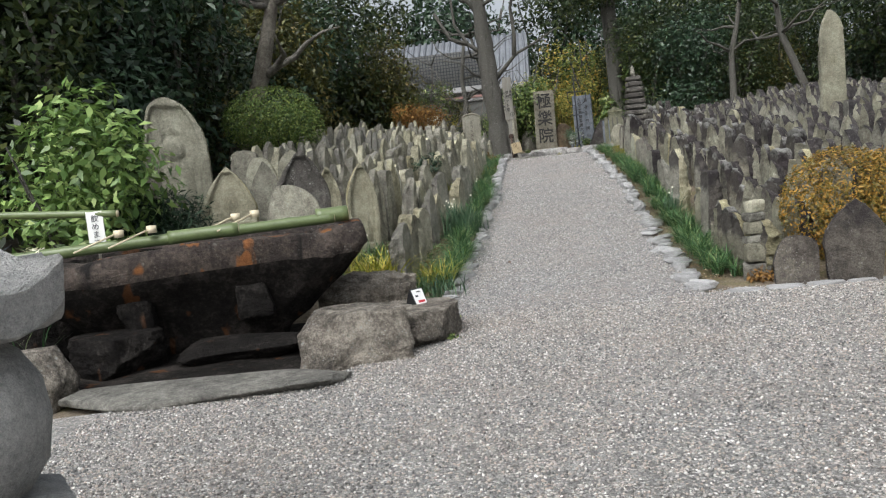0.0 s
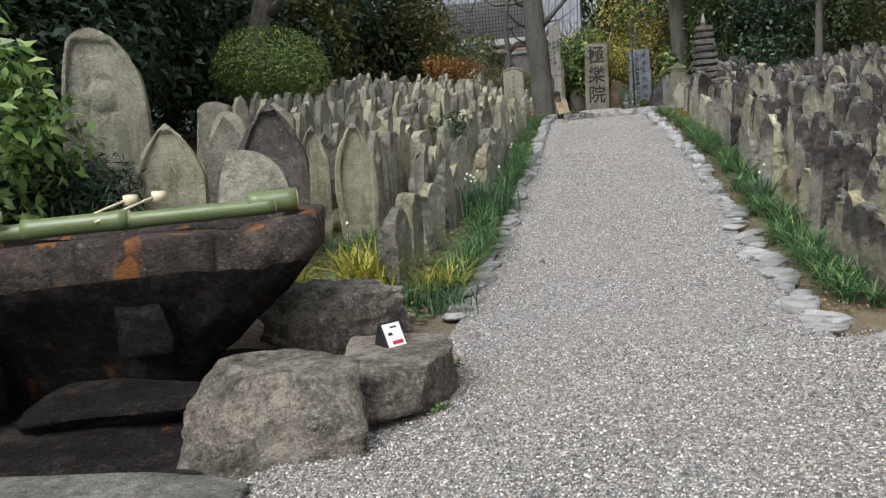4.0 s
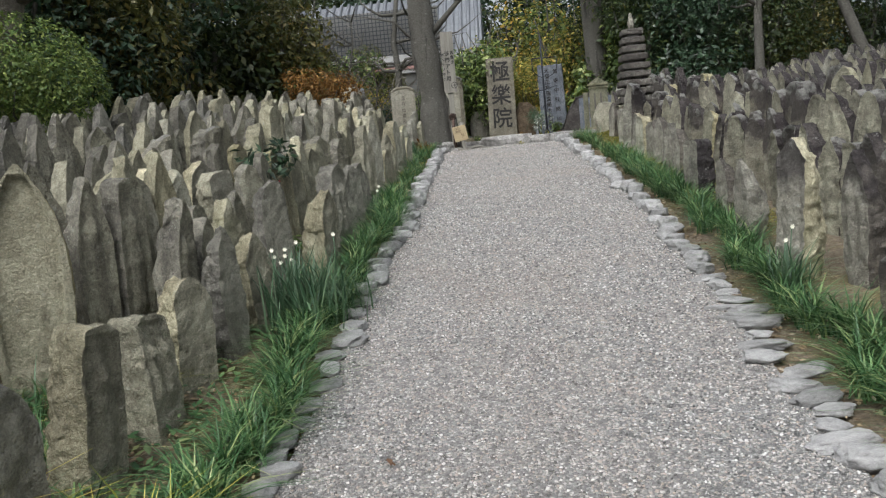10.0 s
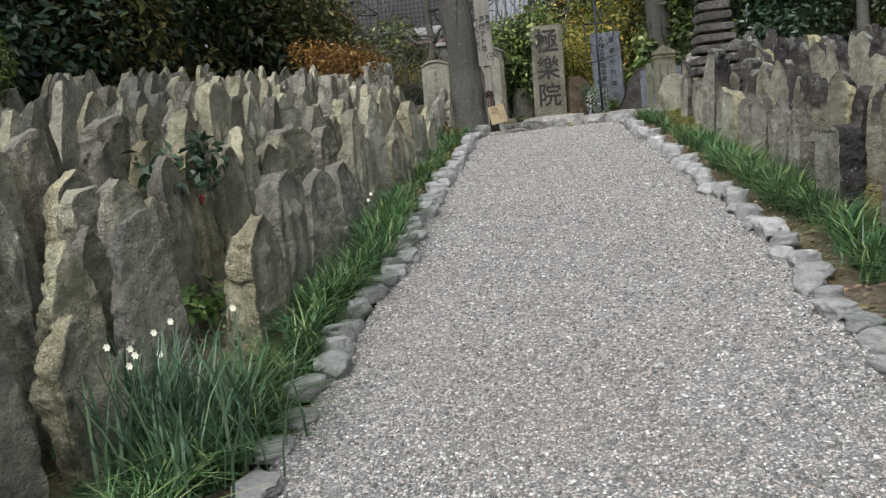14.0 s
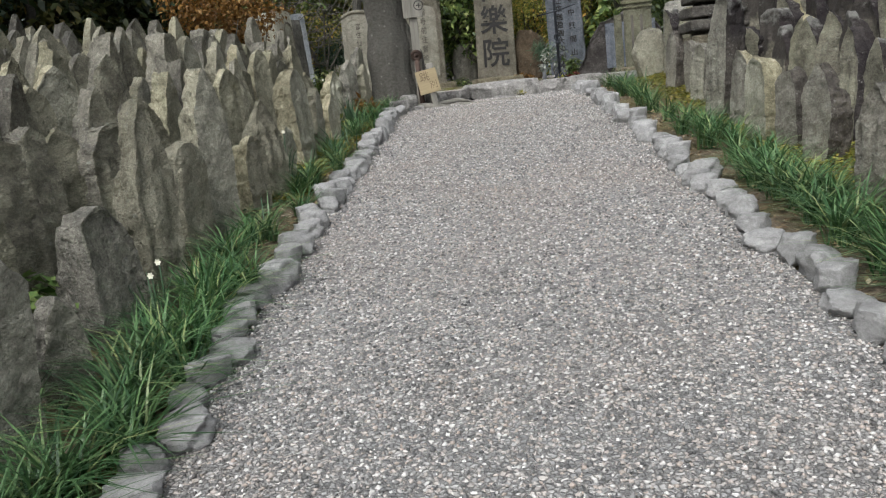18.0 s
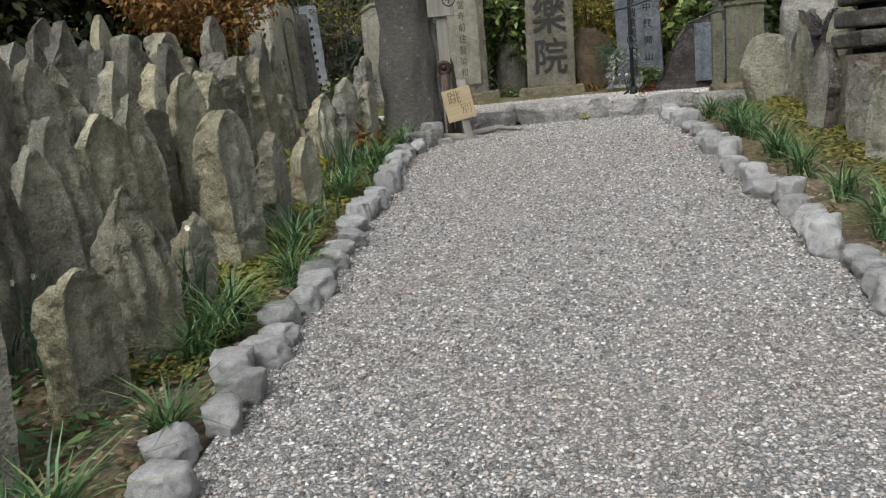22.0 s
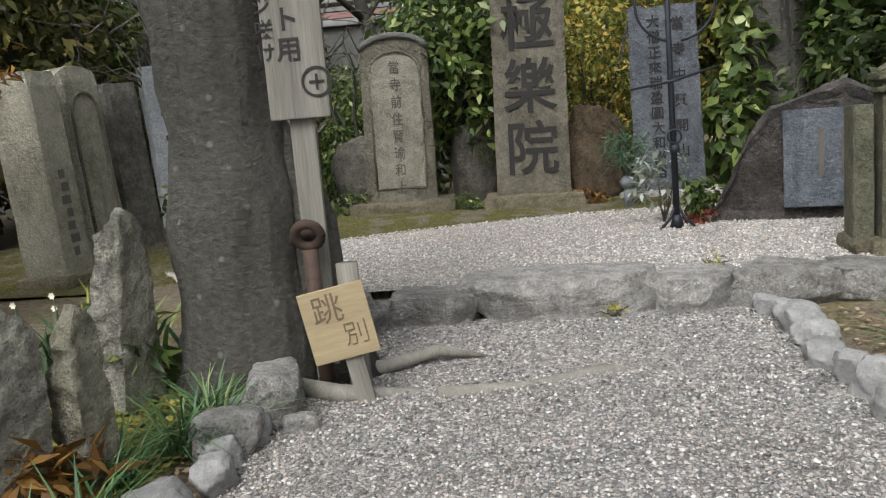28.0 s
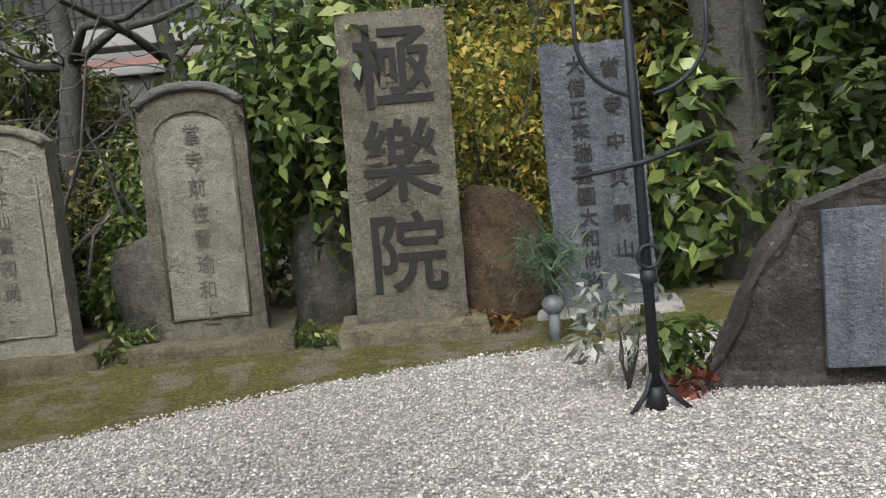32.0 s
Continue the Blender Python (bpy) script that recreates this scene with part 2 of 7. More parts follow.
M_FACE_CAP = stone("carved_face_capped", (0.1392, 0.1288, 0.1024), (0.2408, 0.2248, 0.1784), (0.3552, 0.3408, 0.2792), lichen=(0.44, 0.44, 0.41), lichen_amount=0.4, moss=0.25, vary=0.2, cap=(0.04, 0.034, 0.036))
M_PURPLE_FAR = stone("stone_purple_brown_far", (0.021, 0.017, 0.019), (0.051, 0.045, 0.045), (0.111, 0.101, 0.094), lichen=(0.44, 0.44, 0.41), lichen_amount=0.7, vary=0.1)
M_ROCK = stone("garden_rock", (0.0711, 0.0636, 0.0547), (0.2446, 0.2136, 0.1733), (0.5741, 0.51, 0.4195), lichen=(0.52, 0.52, 0.48), lichen_amount=0.9, scale=0.9, streaks=0.8, relief=0.07, vary=0.08)
# wet black stone, blackened further to carry the deep shade under the bowl
M_BASIN = stone("basin_stone_wet_shaded", (0.0068, 0.0059, 0.0059), (0.017, 0.0153, 0.0136), (0.0544, 0.0476, 0.0425), lichen_amount=0.0, rust=0.3, vary=0.0, scale=0.7, rough=0.95)
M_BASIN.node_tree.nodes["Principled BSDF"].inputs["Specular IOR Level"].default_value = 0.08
M_BASIN_RIM = stone("basin_stone_rim", (0.0086, 0.0068, 0.0058), (0.0428, 0.0332, 0.0279), (0.1120, 0.0892, 0.0734), lichen_amount=0.3, rust=0.9, vary=0.0, scale=0.75, rough=0.75, streaks=0.95)
M_LANTERN = stone("pale_lantern_granite", (0.286, 0.286, 0.273), (0.442, 0.442, 0.423), (0.598, 0.592, 0.566), lichen_amount=0.2, vary=0.0, scale=1.6, streaks=0.25)
M_WEDGE = stone("dark_brown_wedge_rock", (0.0335, 0.0281, 0.0243), (0.0663, 0.0578, 0.0517), (0.1264, 0.1148, 0.1034), lichen_amount=0.35, vary=0.0, scale=0.8, streaks=0.3)
M_EDGE = stone("edging_stone_grey", (0.2113, 0.2084, 0.2046), (0.3037, 0.3008, 0.2951), (0.4094, 0.4075, 0.3979), lichen_amount=0.25, vary=0.2, scale=0.9, streaks=0.1, relief=0.004)
M_KERB = stone("kerb_rock", (0.1593, 0.1537, 0.1444), (0.326, 0.3148, 0.2959), (0.5413, 0.5185, 0.4947), lichen_amount=0.3, moss=0.2, vary=0.12, streaks=0.15)
M_GRANITE = stone("granite_weathered", (0.1133, 0.1017, 0.0733), (0.2035, 0.1836, 0.1373), (0.3032, 0.2780, 0.2116), lichen_amount=0.35, moss=0.2, vary=0.1, scale=1.2)
M_BLUE = stone("blue_slate", (0.083, 0.096, 0.113), (0.142, 0.158, 0.183), (0.208, 0.224, 0.249), lichen_amount=0.4, vary=0.08)
M_BLUEPALE = stone("pale_bluish_slate", (0.25, 0.27, 0.29), (0.36, 0.385, 0.41), (0.46, 0.48, 0.50), lichen_amount=0.25, vary=0.05, streaks=0.3)
M_BLACKISH = stone("stone_blackish", (0.048, 0.043, 0.039), (0.098, 0.09, 0.08), (0.18, 0.168, 0.147), lichen=(0.44, 0.44, 0.41), lichen_amount=0.7, vary=0.1)
M_BROWNROCK = stone("brown_rock", (0.039, 0.026, 0.013), (0.104, 0.0715, 0.039), (0.169, 0.1235, 0.0715), lichen_amount=0.2, vary=0.0)
M_INK = simple("carved_black_ink", (0.02, 0.019, 0.018), 0.8)
M_CARVED = simple("carved_shadowed_letters", (0.11, 0.10, 0.085), 0.9)


def gravel_material(k=1.0, name="grey_gravel"):
    m, nt, p = nodes_of(name)
    tc = nt.nodes.new("ShaderNodeTexCoord")
    v = tc.outputs["Object"]
    wob = nt.nodes.new("ShaderNodeTexNoise")
    wob.inputs["Scale"].default_value = 60
    nt.links.new(v, wob.inputs["Vector"])
    shift = nt.nodes.new("ShaderNodeVectorMath")
    shift.operation = "MULTIPLY_ADD"
    shift.inputs[1].default_value = (0.022, 0.022, 0.022)
    nt.links.new(wob.outputs["Color"], shift.inputs[0])
    nt.links.new(v, shift.inputs[2])
    v = shift.outputs[0]
    cell = voronoi(nt, v, 54, out="Color")
    sepc = nt.nodes.new("ShaderNodeSeparateColor")
    nt.links.new(cell, sepc.inputs[0])
    col = ramp(nt, sepc.outputs[0], [(0.0, (0.17, 0.17, 0.167)), (0.3, (0.29, 0.29, 0.285)), (0.6, (0.42, 0.415, 0.40)), (0.8, (0.48, 0.43, 0.39)), (1.0, (0.66, 0.65, 0.63))])
    dirt = span(nt, noise_tex(nt, v, 0.9, 4), 0.42, 0.7)
    col = mixed(nt, maths(nt, "MULTIPLY", dirt, 0.2), col, (0.36, 0.30, 0.25))
    speck = nt.nodes.new("ShaderNodeHueSaturation")
    nt.links.new(col, speck.inputs["Color"])
    nt.links.new(maths(nt, "ADD", maths(nt, "MULTIPLY", noise_tex(nt, v, 16, 7, 0.85), 1.65), 0.15), speck.inputs["Value"])
    col = speck.outputs[0]
    # gaps between the stones are coloured darker, in place of their shade
    edge = span(nt, voronoi(nt, v, 54, "DISTANCE_TO_EDGE"), -0.04, 0.2)
    col = mixed(nt, edge, (0.17, 0.165, 0.157), col)
    if k != 1:
        col = mixed(nt, 1.0, col, (k, k * 0.99, k * 0.97), "MULTIPLY")
    nt.links.new(col, p.inputs["Base Color"])
    p.inputs["Roughness"].default_value = 0.9
    bump(nt, p, edge, 0.9, 0.012)
    return m


M_GRAVEL = gravel_material()
M_GRAVEL_FORE = gravel_material(1.06, "forecourt_gravel")
M_GRAVEL_PALE = gravel_material(1.5, "pale_gravel")


def pebble_material(k=1.0, name="loose_pebbles", even=0.0):
    m, nt, p = nodes_of(name)
    geo = nt.nodes.new("ShaderNodeNewGeometry")
    col = ramp(nt, geo.outputs["Random Per Island"], [(0.0, (0.08, 0.08, 0.08)), (0.28, (0.19, 0.188, 0.183)), (0.52, (0.32, 0.314, 0.303)), (0.74, (0.405, 0.345, 0.30)), (0.88, (0.50, 0.488, 0.468)), (1.0, (0.72, 0.71, 0.69))])
    if even:
        col = mixed(nt, even, col, (0.46, 0.445, 0.425))
    tc = nt.nodes.new("ShaderNodeTexCoord")
    dirt = span(nt, noise_tex(nt, tc.outputs["Object"], 0.9, 4), 0.45, 0.72)
    col = mixed(nt, maths(nt, "MULTIPLY", dirt, 0.25), col, (0.36, 0.29, 0.24))
    if k != 1:
        col = mixed(nt, 1.0, col, (k, k * 0.99, k * 0.97), "MULTIPLY")
    nt.links.new(col, p.inputs["Base Color"])
    p.inputs["Roughness"].default_value = 0.85
    return m


M_PEBBLE = pebble_material()
M_PEBBLE_FORE = pebble_material(1.09, "forecourt_pebbles")
M_PEBBLE_PALE = pebble_material(1.4, "pale_pebbles", 0.26)


def soil_material():
    m, nt, p = nodes_of("soil_and_moss")
    tc = nt.nodes.new("ShaderNodeTexCoord")
    v = tc.outputs["Object"]
    col = ramp(nt, noise_tex(nt, v, 30, 6, 0.75), [(0.3, (0.06, 0.046, 0.032)), (0.5, (0.17, 0.135, 0.095)), (0.7, (0.30, 0.25, 0.19))])
    litter = span(nt, voronoi(nt, v, 40, out="Distance"), 0.35, 0.2)
    col = mixed(nt, maths(nt, "MULTIPLY", litter, span(nt, noise_tex(nt, v, 12, 3), 0.5, 0.65)), col, (0.27, 0.19, 0.11))
    moss = span(nt, noise_tex(nt, v, 1.6, 5, 0.65), 0.47, 0.6)
    col = mixed(nt, maths(nt, "MULTIPLY", moss, 0.6), col, ramp(nt, noise_tex(nt, v, 60, 4), [(0.3, (0.06, 0.062, 0.016)), (0.7, (0.20, 0.17, 0.045))]))
    nt.links.new(col, p.inputs["Base Color"])
    p.inputs["Roughness"].default_value = 0.95
    bump(nt, p, noise_tex(nt, v, 45, 6, 0.8), 0.8, 0.02)
    return m


M_SOIL = soil_material()
def moss_material():
    m, nt, p = nodes_of("olive_moss")
    v = nt.nodes.new("ShaderNodeTexCoord").outputs["Object"]
    col = ramp(nt, noise_tex(nt, v, 45, 5, 0.75), [(0.3, (0.035, 0.038, 0.012)), (0.5, (0.10, 0.095, 0.022)), (0.7, (0.29, 0.24, 0.04))])
    deep = span(nt, noise_tex(nt, v, 7, 5, 0.7), 0.42, 0.62)
    col = mixed(nt, maths(nt, "MULTIPLY", deep, 0.3), col, (0.045, 0.055, 0.014))
    bare = span(nt, noise_tex(nt, v, 2.6, 5, 0.7), 0.5, 0.6)
    col = mixed(nt, maths(nt, "MULTIPLY", bare, 0.8), col, ramp(nt, noise_tex(nt, v, 70, 4), [(0.35, (0.09, 0.075, 0.05)), (0.65, (0.30, 0.27, 0.22))]))
    nt.links.new(col, p.inputs["Base Color"])
    p.inputs["Roughness"].default_value = 0.95
    bump(nt, p, noise_tex(nt, v, 60, 6, 0.8), 1.0, 0.02)
    return m


M_MOSS = moss_material()
def bark_material():
    m, nt, p = nodes_of("bark_grey_brown")
    v = coords(nt)
    mp = nt.nodes.new("ShaderNodeMapping")
    mp.inputs["Scale"].default_value = (1, 1, 1.5)
    nt.links.new(v, mp.inputs["Vector"])
    ridge = noise_tex(nt, mp.outputs[0], 26, 6, 0.7)
    col = ramp(nt, ridge, [(0.3, (0.045, 0.042, 0.035)), (0.5, (0.078, 0.074, 0.063)), (0.7, (0.115, 0.11, 0.096))])
    blot = span(nt, noise_tex(nt, v, 6, 4), 0.55, 0.68)
    col = mixed(nt, maths(nt, "MULTIPLY", blot, 0.4), col, (0.075, 0.08, 0.066))
    up = nt.nodes.new("ShaderNodeMapping")
    up.inputs["Scale"].default_value = (7, 7, 0.7)
    nt.links.new(v, up.inputs["Vector"])
    fissure = span(nt, noise_tex(nt, up.outputs[0], 1.0, 4), 0.60, 0.68)
    col = mixed(nt, maths(nt, "MULTIPLY", fissure, 0.75), col, (0.016, 0.0145, 0.012))
    scar = span(nt, voronoi(nt, v, 7), 0.12, 0.05)
    col = mixed(nt, maths(nt, "MULTIPLY", scar, 0.6), col, (0.24, 0.235, 0.21))
    green = span(nt, noise_tex(nt, v, 2.5, 4), 0.56, 0.7)
    col = mixed(nt, maths(nt, "MULTIPLY", green, 0.35), col, (0.055, 0.06, 0.033))
    nt.links.new(col, p.inputs["Base Color"])
    p.inputs["Roughness"].default_value = 0.95
    bump(nt, p, maths(nt, "SUBTRACT", maths(nt, "ADD", ridge, maths(nt, "MULTIPLY", noise_tex(nt, v, 5, 4), 1.2)), fissure), 1.0, 0.025)
    return m


M_BARK = bark_material()
M_BARK_OLD = stone("bark_pale", (0.0914, 0.0812, 0.0696), (0.1827, 0.1668, 0.1421), (0.3248, 0.3045, 0.2639), lichen_amount=0.3, vary=0.1, scale=1.4)
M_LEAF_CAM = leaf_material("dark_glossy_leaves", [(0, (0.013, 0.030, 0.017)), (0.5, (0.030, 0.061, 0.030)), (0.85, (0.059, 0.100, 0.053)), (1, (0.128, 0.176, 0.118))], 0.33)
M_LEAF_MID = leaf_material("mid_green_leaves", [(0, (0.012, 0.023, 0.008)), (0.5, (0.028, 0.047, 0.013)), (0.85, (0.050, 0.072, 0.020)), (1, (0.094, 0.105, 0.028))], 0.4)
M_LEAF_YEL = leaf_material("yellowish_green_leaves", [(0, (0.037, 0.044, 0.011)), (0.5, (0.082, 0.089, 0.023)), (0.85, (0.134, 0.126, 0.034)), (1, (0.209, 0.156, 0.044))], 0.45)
# brighter greens: the lit look of this foliage is put into its colours
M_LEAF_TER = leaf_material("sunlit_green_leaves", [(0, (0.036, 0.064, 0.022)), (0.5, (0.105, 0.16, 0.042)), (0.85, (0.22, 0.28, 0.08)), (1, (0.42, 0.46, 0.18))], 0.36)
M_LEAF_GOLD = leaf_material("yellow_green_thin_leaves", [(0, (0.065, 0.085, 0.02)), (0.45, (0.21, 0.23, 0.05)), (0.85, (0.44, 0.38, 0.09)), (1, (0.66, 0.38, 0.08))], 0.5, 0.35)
M_LEAF_BRI = leaf_material("bright_green_leaves", [(0, (0.064, 0.120, 0.031)), (0.5, (0.143, 0.238, 0.064)), (0.85, (0.253, 0.365, 0.110)), (1, (0.380, 0.475, 0.174))], 0.4)
M_LEAF_ORA = leaf_material("orange_autumn_leaves", [(0, (0.090, 0.046, 0.013)), (0.5, (0.216, 0.108, 0.026)), (1, (0.324, 0.180, 0.046))], 0.6)
M_LEAF_BUSH = leaf_material("clipped_bush_leaves", [(0, (0.052, 0.097, 0.027)), (0.5, (0.123, 0.193, 0.043)), (1, (0.280, 0.332, 0.087))], 0.5)
M_LEAF_AZA = leaf_material("azalea_bronze_leaves", [(0, (0.08, 0.085, 0.018)), (0.5, (0.28, 0.19, 0.035)), (1, (0.56, 0.31, 0.06))], 0.5)
M_NEEDLE = leaf_material("juniper_needles", [(0, (0.009, 0.025, 0.013)), (0.6, (0.020, 0.047, 0.022)), (1, (0.045, 0.077, 0.036))], 0.6, 0.1)
M_GRASS = leaf_material("grass_blades", [(0, (0.035, 0.087, 0.035)), (0.5, (0.078, 0.167, 0.062)), (0.85, (0.157, 0.263, 0.105)), (1, (0.332, 0.368, 0.157))], 0.4)
M_GRASSY = leaf_material("yellow_grass_blades", [(0, (0.15, 0.175, 0.022)), (0.5, (0.34, 0.34, 0.04)), (1, (0.60, 0.48, 0.12))], 0.45)
M_GRASSB = leaf_material("narcissus_blades", [(0, (0.036, 0.078, 0.042)), (0.5, (0.078, 0.144, 0.078)), (1, (0.156, 0.228, 0.132))], 0.45)
M_PETAL = simple("cream_petals", (0.78, 0.76, 0.62), 0.6, depth=0.08)
M_BAMBOO = simple("green_bamboo", (0.115, 0.150, 0.06), 0.35, scale=14, depth=0.3, stretch=(1, 8, 8), relief=0.1)
M_BAMBOO_CUT = simple("cut_bamboo_pale", (0.58, 0.50, 0.33), 0.6, depth=0.15)
M_LADLE = simple("pale_ladle_wood", (0.62, 0.54, 0.38), 0.55, depth=0.12)
M_WOOD = simple("weathered_grey_board", (0.20, 0.19, 0.163), 0.85, scale=10, depth=0.4, stretch=(14, 14, 0.6), relief=0.5)
M_WOODNEW = simple("raw_plywood", (0.35, 0.28, 0.165), 0.75, scale=9, depth=0.25, stretch=(1, 10, 12), relief=0.3)
M_IRON = simple("dark_iron", (0.03, 0.034, 0.042), 0.6, metal=0.5, depth=0.4)
M_RUST = simple("rusty_iron", (0.07, 0.045, 0.035), 0.8, metal=0.3, depth=0.5)
M_PAPER = simple("white_card", (0.78, 0.78, 0.76), 0.6, depth=0.04)
M_BLACK = simple("black_holder", (0.012, 0.012, 0.013), 0.5, depth=0.2)
M_RED = simple("red_print", (0.45, 0.03, 0.04), 0.6, depth=0.1)
M_PLASTER = simple("white_plaster", (0.32, 0.32, 0.315), 0.85, scale=6, depth=0.15)
M_TILE = simple("grey_roof_tile", (0.16, 0.17, 0.185), 0.5, scale=12, depth=0.3)
M_WALLGREY = simple("grey_block_wall", (0.13, 0.13, 0.122), 0.9, scale=8, depth=0.3)
M_WATER = simple("still_dark_water", (0.015, 0.02, 0.016), 0.05, depth=0.2, relief=0.02)
M_GUTTER = simple("pvc_grey", (0.17, 0.18, 0.20), 0.5, depth=0.1)


# ---- mesh helpers ----
def mesh_from(name, verts, faces, mat, smooth=False):
    me = bpy.data.meshes.new(name)
    me.from_pydata([tuple(v) for v in verts], [], faces)
    me.materials.append(mat)
    if smooth:
        me.shade_smooth()
    me.update()
    return me


def bulk_mesh(name, verts, faces, mat):
    """A large mesh of equal-sided faces from arrays."""
    me = bpy.data.meshes.new(name)
    k = faces.shape[1]
    me.vertices.add(len(verts))
    me.vertices.foreach_set("co", np.ascontiguousarray(verts, dtype=np.float32).ravel())
    me.loops.add(faces.size)
    me.loops.foreach_set("vertex_index", np.ascontiguousarray(faces, dtype=np.int32).ravel())
    me.polygons.add(len(faces))
    me.polygons.foreach_set("loop_start", np.arange(0, faces.size, k, dtype=np.int32))
    me.materials.append(mat)
    me.update(calc_edges=True)
    return me


def part(name, data, material, parent, label="", m=None):
    """Links a bmesh or a mesh as one part of a thing."""
    if isinstance(data, bmesh.types.BMesh):
        me = bpy.data.meshes.new(name)
        data.to_mesh(me)
        data.free()
        me.materials.append(material)
    else:
        me = data
    ob = new(name, me)
    ob.parent = parent
    if m is not None:
        ob.matrix_basis = m
    if label:
        ob["label"] = label
    return ob


def thing(name, m, label, category, group="", kind="", data=None):
    ob = new(name, data)
    ob.matrix_basis = m
    return tagged(ob, label, category, group, kind)


def box_bm(sx, sy, sz, bevel=0.0, center=(0, 0, 0), seg=2):
    bm = bmesh.new()
    bmesh.ops.create_cube(bm, size=1)
    for v in bm.verts:
        v.co = Vector((v.co.x * sx + center[0], v.co.y * sy + center[1], v.co.z * sz + center[2]))
    if bevel:
        bmesh.ops.bevel(bm, geom=bm.edges[:], offset=bevel, segments=seg, affect="EDGES", profile=0.6)
    return bm


def tube_bm(points, radii, seg=10, cap=True):
    """A tapered tube along points."""
    bm = bmesh.new()
    rings = []
    pts = [Vector(p) for p in points]
    for i, p in enumerate(pts):
        d = (pts[min(i + 1, len(pts) - 1)] - pts[max(i - 1, 0)]).normalized()
        a = d.orthogonal().normalized() if i == 0 else (rings[-1][1] - d * rings[-1][1].dot(d)).normalized()
        b = d.cross(a)
        r = radii[i]
        rings.append(([bm.verts.new(p + (a * math.cos(2 * math.pi * k / seg) + b * math.sin(2 * math.pi * k / seg)) * r) for k in range(seg)], a))
    for (r0, _), (r1, _) in zip(rings, rings[1:]):
        for k in range(seg):
            bm.faces.new((r0[k], r0[(k + 1) % seg], r1[(k + 1) % seg], r1[k]))
    if cap:
        bm.faces.new(rings[0][0][::-1])
        bm.faces.new(rings[-1][0])
    for f in bm.faces:
        f.smooth = True
    bmesh.ops.recalc_face_normals(bm, faces=bm.faces[:])
    return bm


def rough_bm(bm, amount, freq, seed, fine=0.0):
    off = Vector((seed * 7.3, seed * 3.1, seed * 1.7))
    bm.normal_update()
    moves = []
    for v in bm.verts:
        n = noise.noise_vector(v.co * freq + off)
        k = amount * n + (v.normal * fine * noise.noise(v.co * freq * 5 + off) if fine else Vector())
        moves.append(k)
    for v, k in zip(bm.verts, moves):
        v.co += k
    return bm


def rock_bm(sx, sy, sz, seed, square=0.55, sub=3, amount=0.16, flat_top=None, cuts=9):
    """A boulder: a rounded block split along random planes and roughened, sitting on z = 0."""
    rnd = random.Random(seed)
    bm = bmesh.new()
    bmesh.ops.create_icosphere(bm, subdivisions=sub, radius=1)
    off = Vector((seed * 5.7, seed * 2.9, seed * 8.1))
    planes = []
    for _ in range(cuts):
        n = Vector((rnd.gauss(0, 1), rnd.gauss(0, 1), rnd.gauss(0, 0.8))).normalized()
        planes.append((n, rnd.uniform(0.72, 0.98)))
    for v in bm.verts:
        c = v.co.normalized()
        m = max(abs(c.x), abs(c.y), abs(c.z))
        c = c.lerp(c / m, square)
        c *= 1 + amount * noise.noise(c * 1.3 + off)
        for n, d in planes:
            k = c.dot(n) - d
            if k > 0:
                c -= n * k * 0.85
        c *= 1 + amount * 0.35 * noise.noise(c * 3.5 + off) + amount * 0.22 * noise.noise(c * 8 + off) + (amount * 0.14 * noise.noise(c * 19 + off) if sub > 3 else 0)
        v.co = Vector((c.x * sx / 2, c.y * sy / 2, c.z * sz * 0.62 + sz * 0.42))
        if flat_top is not None and v.co.z > sz * flat_top:
            v.co.z = sz * flat_top + (v.co.z - sz * flat_top) * 0.25
        if v.co.z < -0.04:
            v.co.z = -0.04
    for f in bm.faces:
        f.smooth = sub > 2
    return bm


def mesh_of(name, bm, mat):
    me = bpy.data.meshes.new(name)
    bm.to_mesh(me)
    bm.free()
    me.materials.append(mat)
    return me


def letters(text, size, mat, parent, m, depth=0.004, bold=0.0, name="inscription", spacing=1.12, squeeze=1.0):
    """Characters set one below another, as thin raised or inked shapes."""
    made = []
    for i, ch in enumerate(text):
        if ch == " ":
            continue
        cu = bpy.data.curves.new("letter", "FONT")
        cu.body, cu.size, cu.extrude, cu.offset = ch, size, depth, bold
        cu.align_x, cu.align_y = "CENTER", "CENTER"
        cu.resolution_u = 3
        tmp = bpy.data.objects.new("letter", cu)
        me = bpy.data.meshes.new_from_object(tmp)
        bpy.data.objects.remove(tmp)
        me.materials.clear()
        me.materials.append(mat)
        made.append(part(name, me, mat, parent, m=m @ pose(0, 0, -i * size * spacing, 90, 0, 0) @ Matrix.Diagonal((squeeze, 1, 1, 1))))
    return made


# ---- ground, gravel, terrace ----
def sheet(name, xs, ys, zf, mat, kind="structure", label="", category=""):
    verts = [(x, y, zf(x, y)) for y in ys for x in xs]
    n = len(xs)
    faces = [(j * n + i, j * n + i + 1, (j + 1) * n + i + 1, (j + 1) * n + i) for j in range(len(ys) - 1) for i in range(n - 1)]
    return tagged(new(name, mesh_from(name, verts, faces, mat, True)), label, category, "", kind)


def steps(a, b, n):
    return [a + (b - a) * i / n for i in range(n + 1)]


sheet("ground", [-3000, -300, -60, -30] + steps(-20, 20, 133) + [30, 60, 300, 3000], [-3000, -300, -60, -20] + steps(-8, 42, 200) + [60, 300, 3000],
      lambda x, y: ground_z(x, y) - 0.02 + 0.025 * noise.noise((x * 1.7, y * 1.7, 0)), M_SOIL, label="brown soil with moss and leaf litter", category="ground")


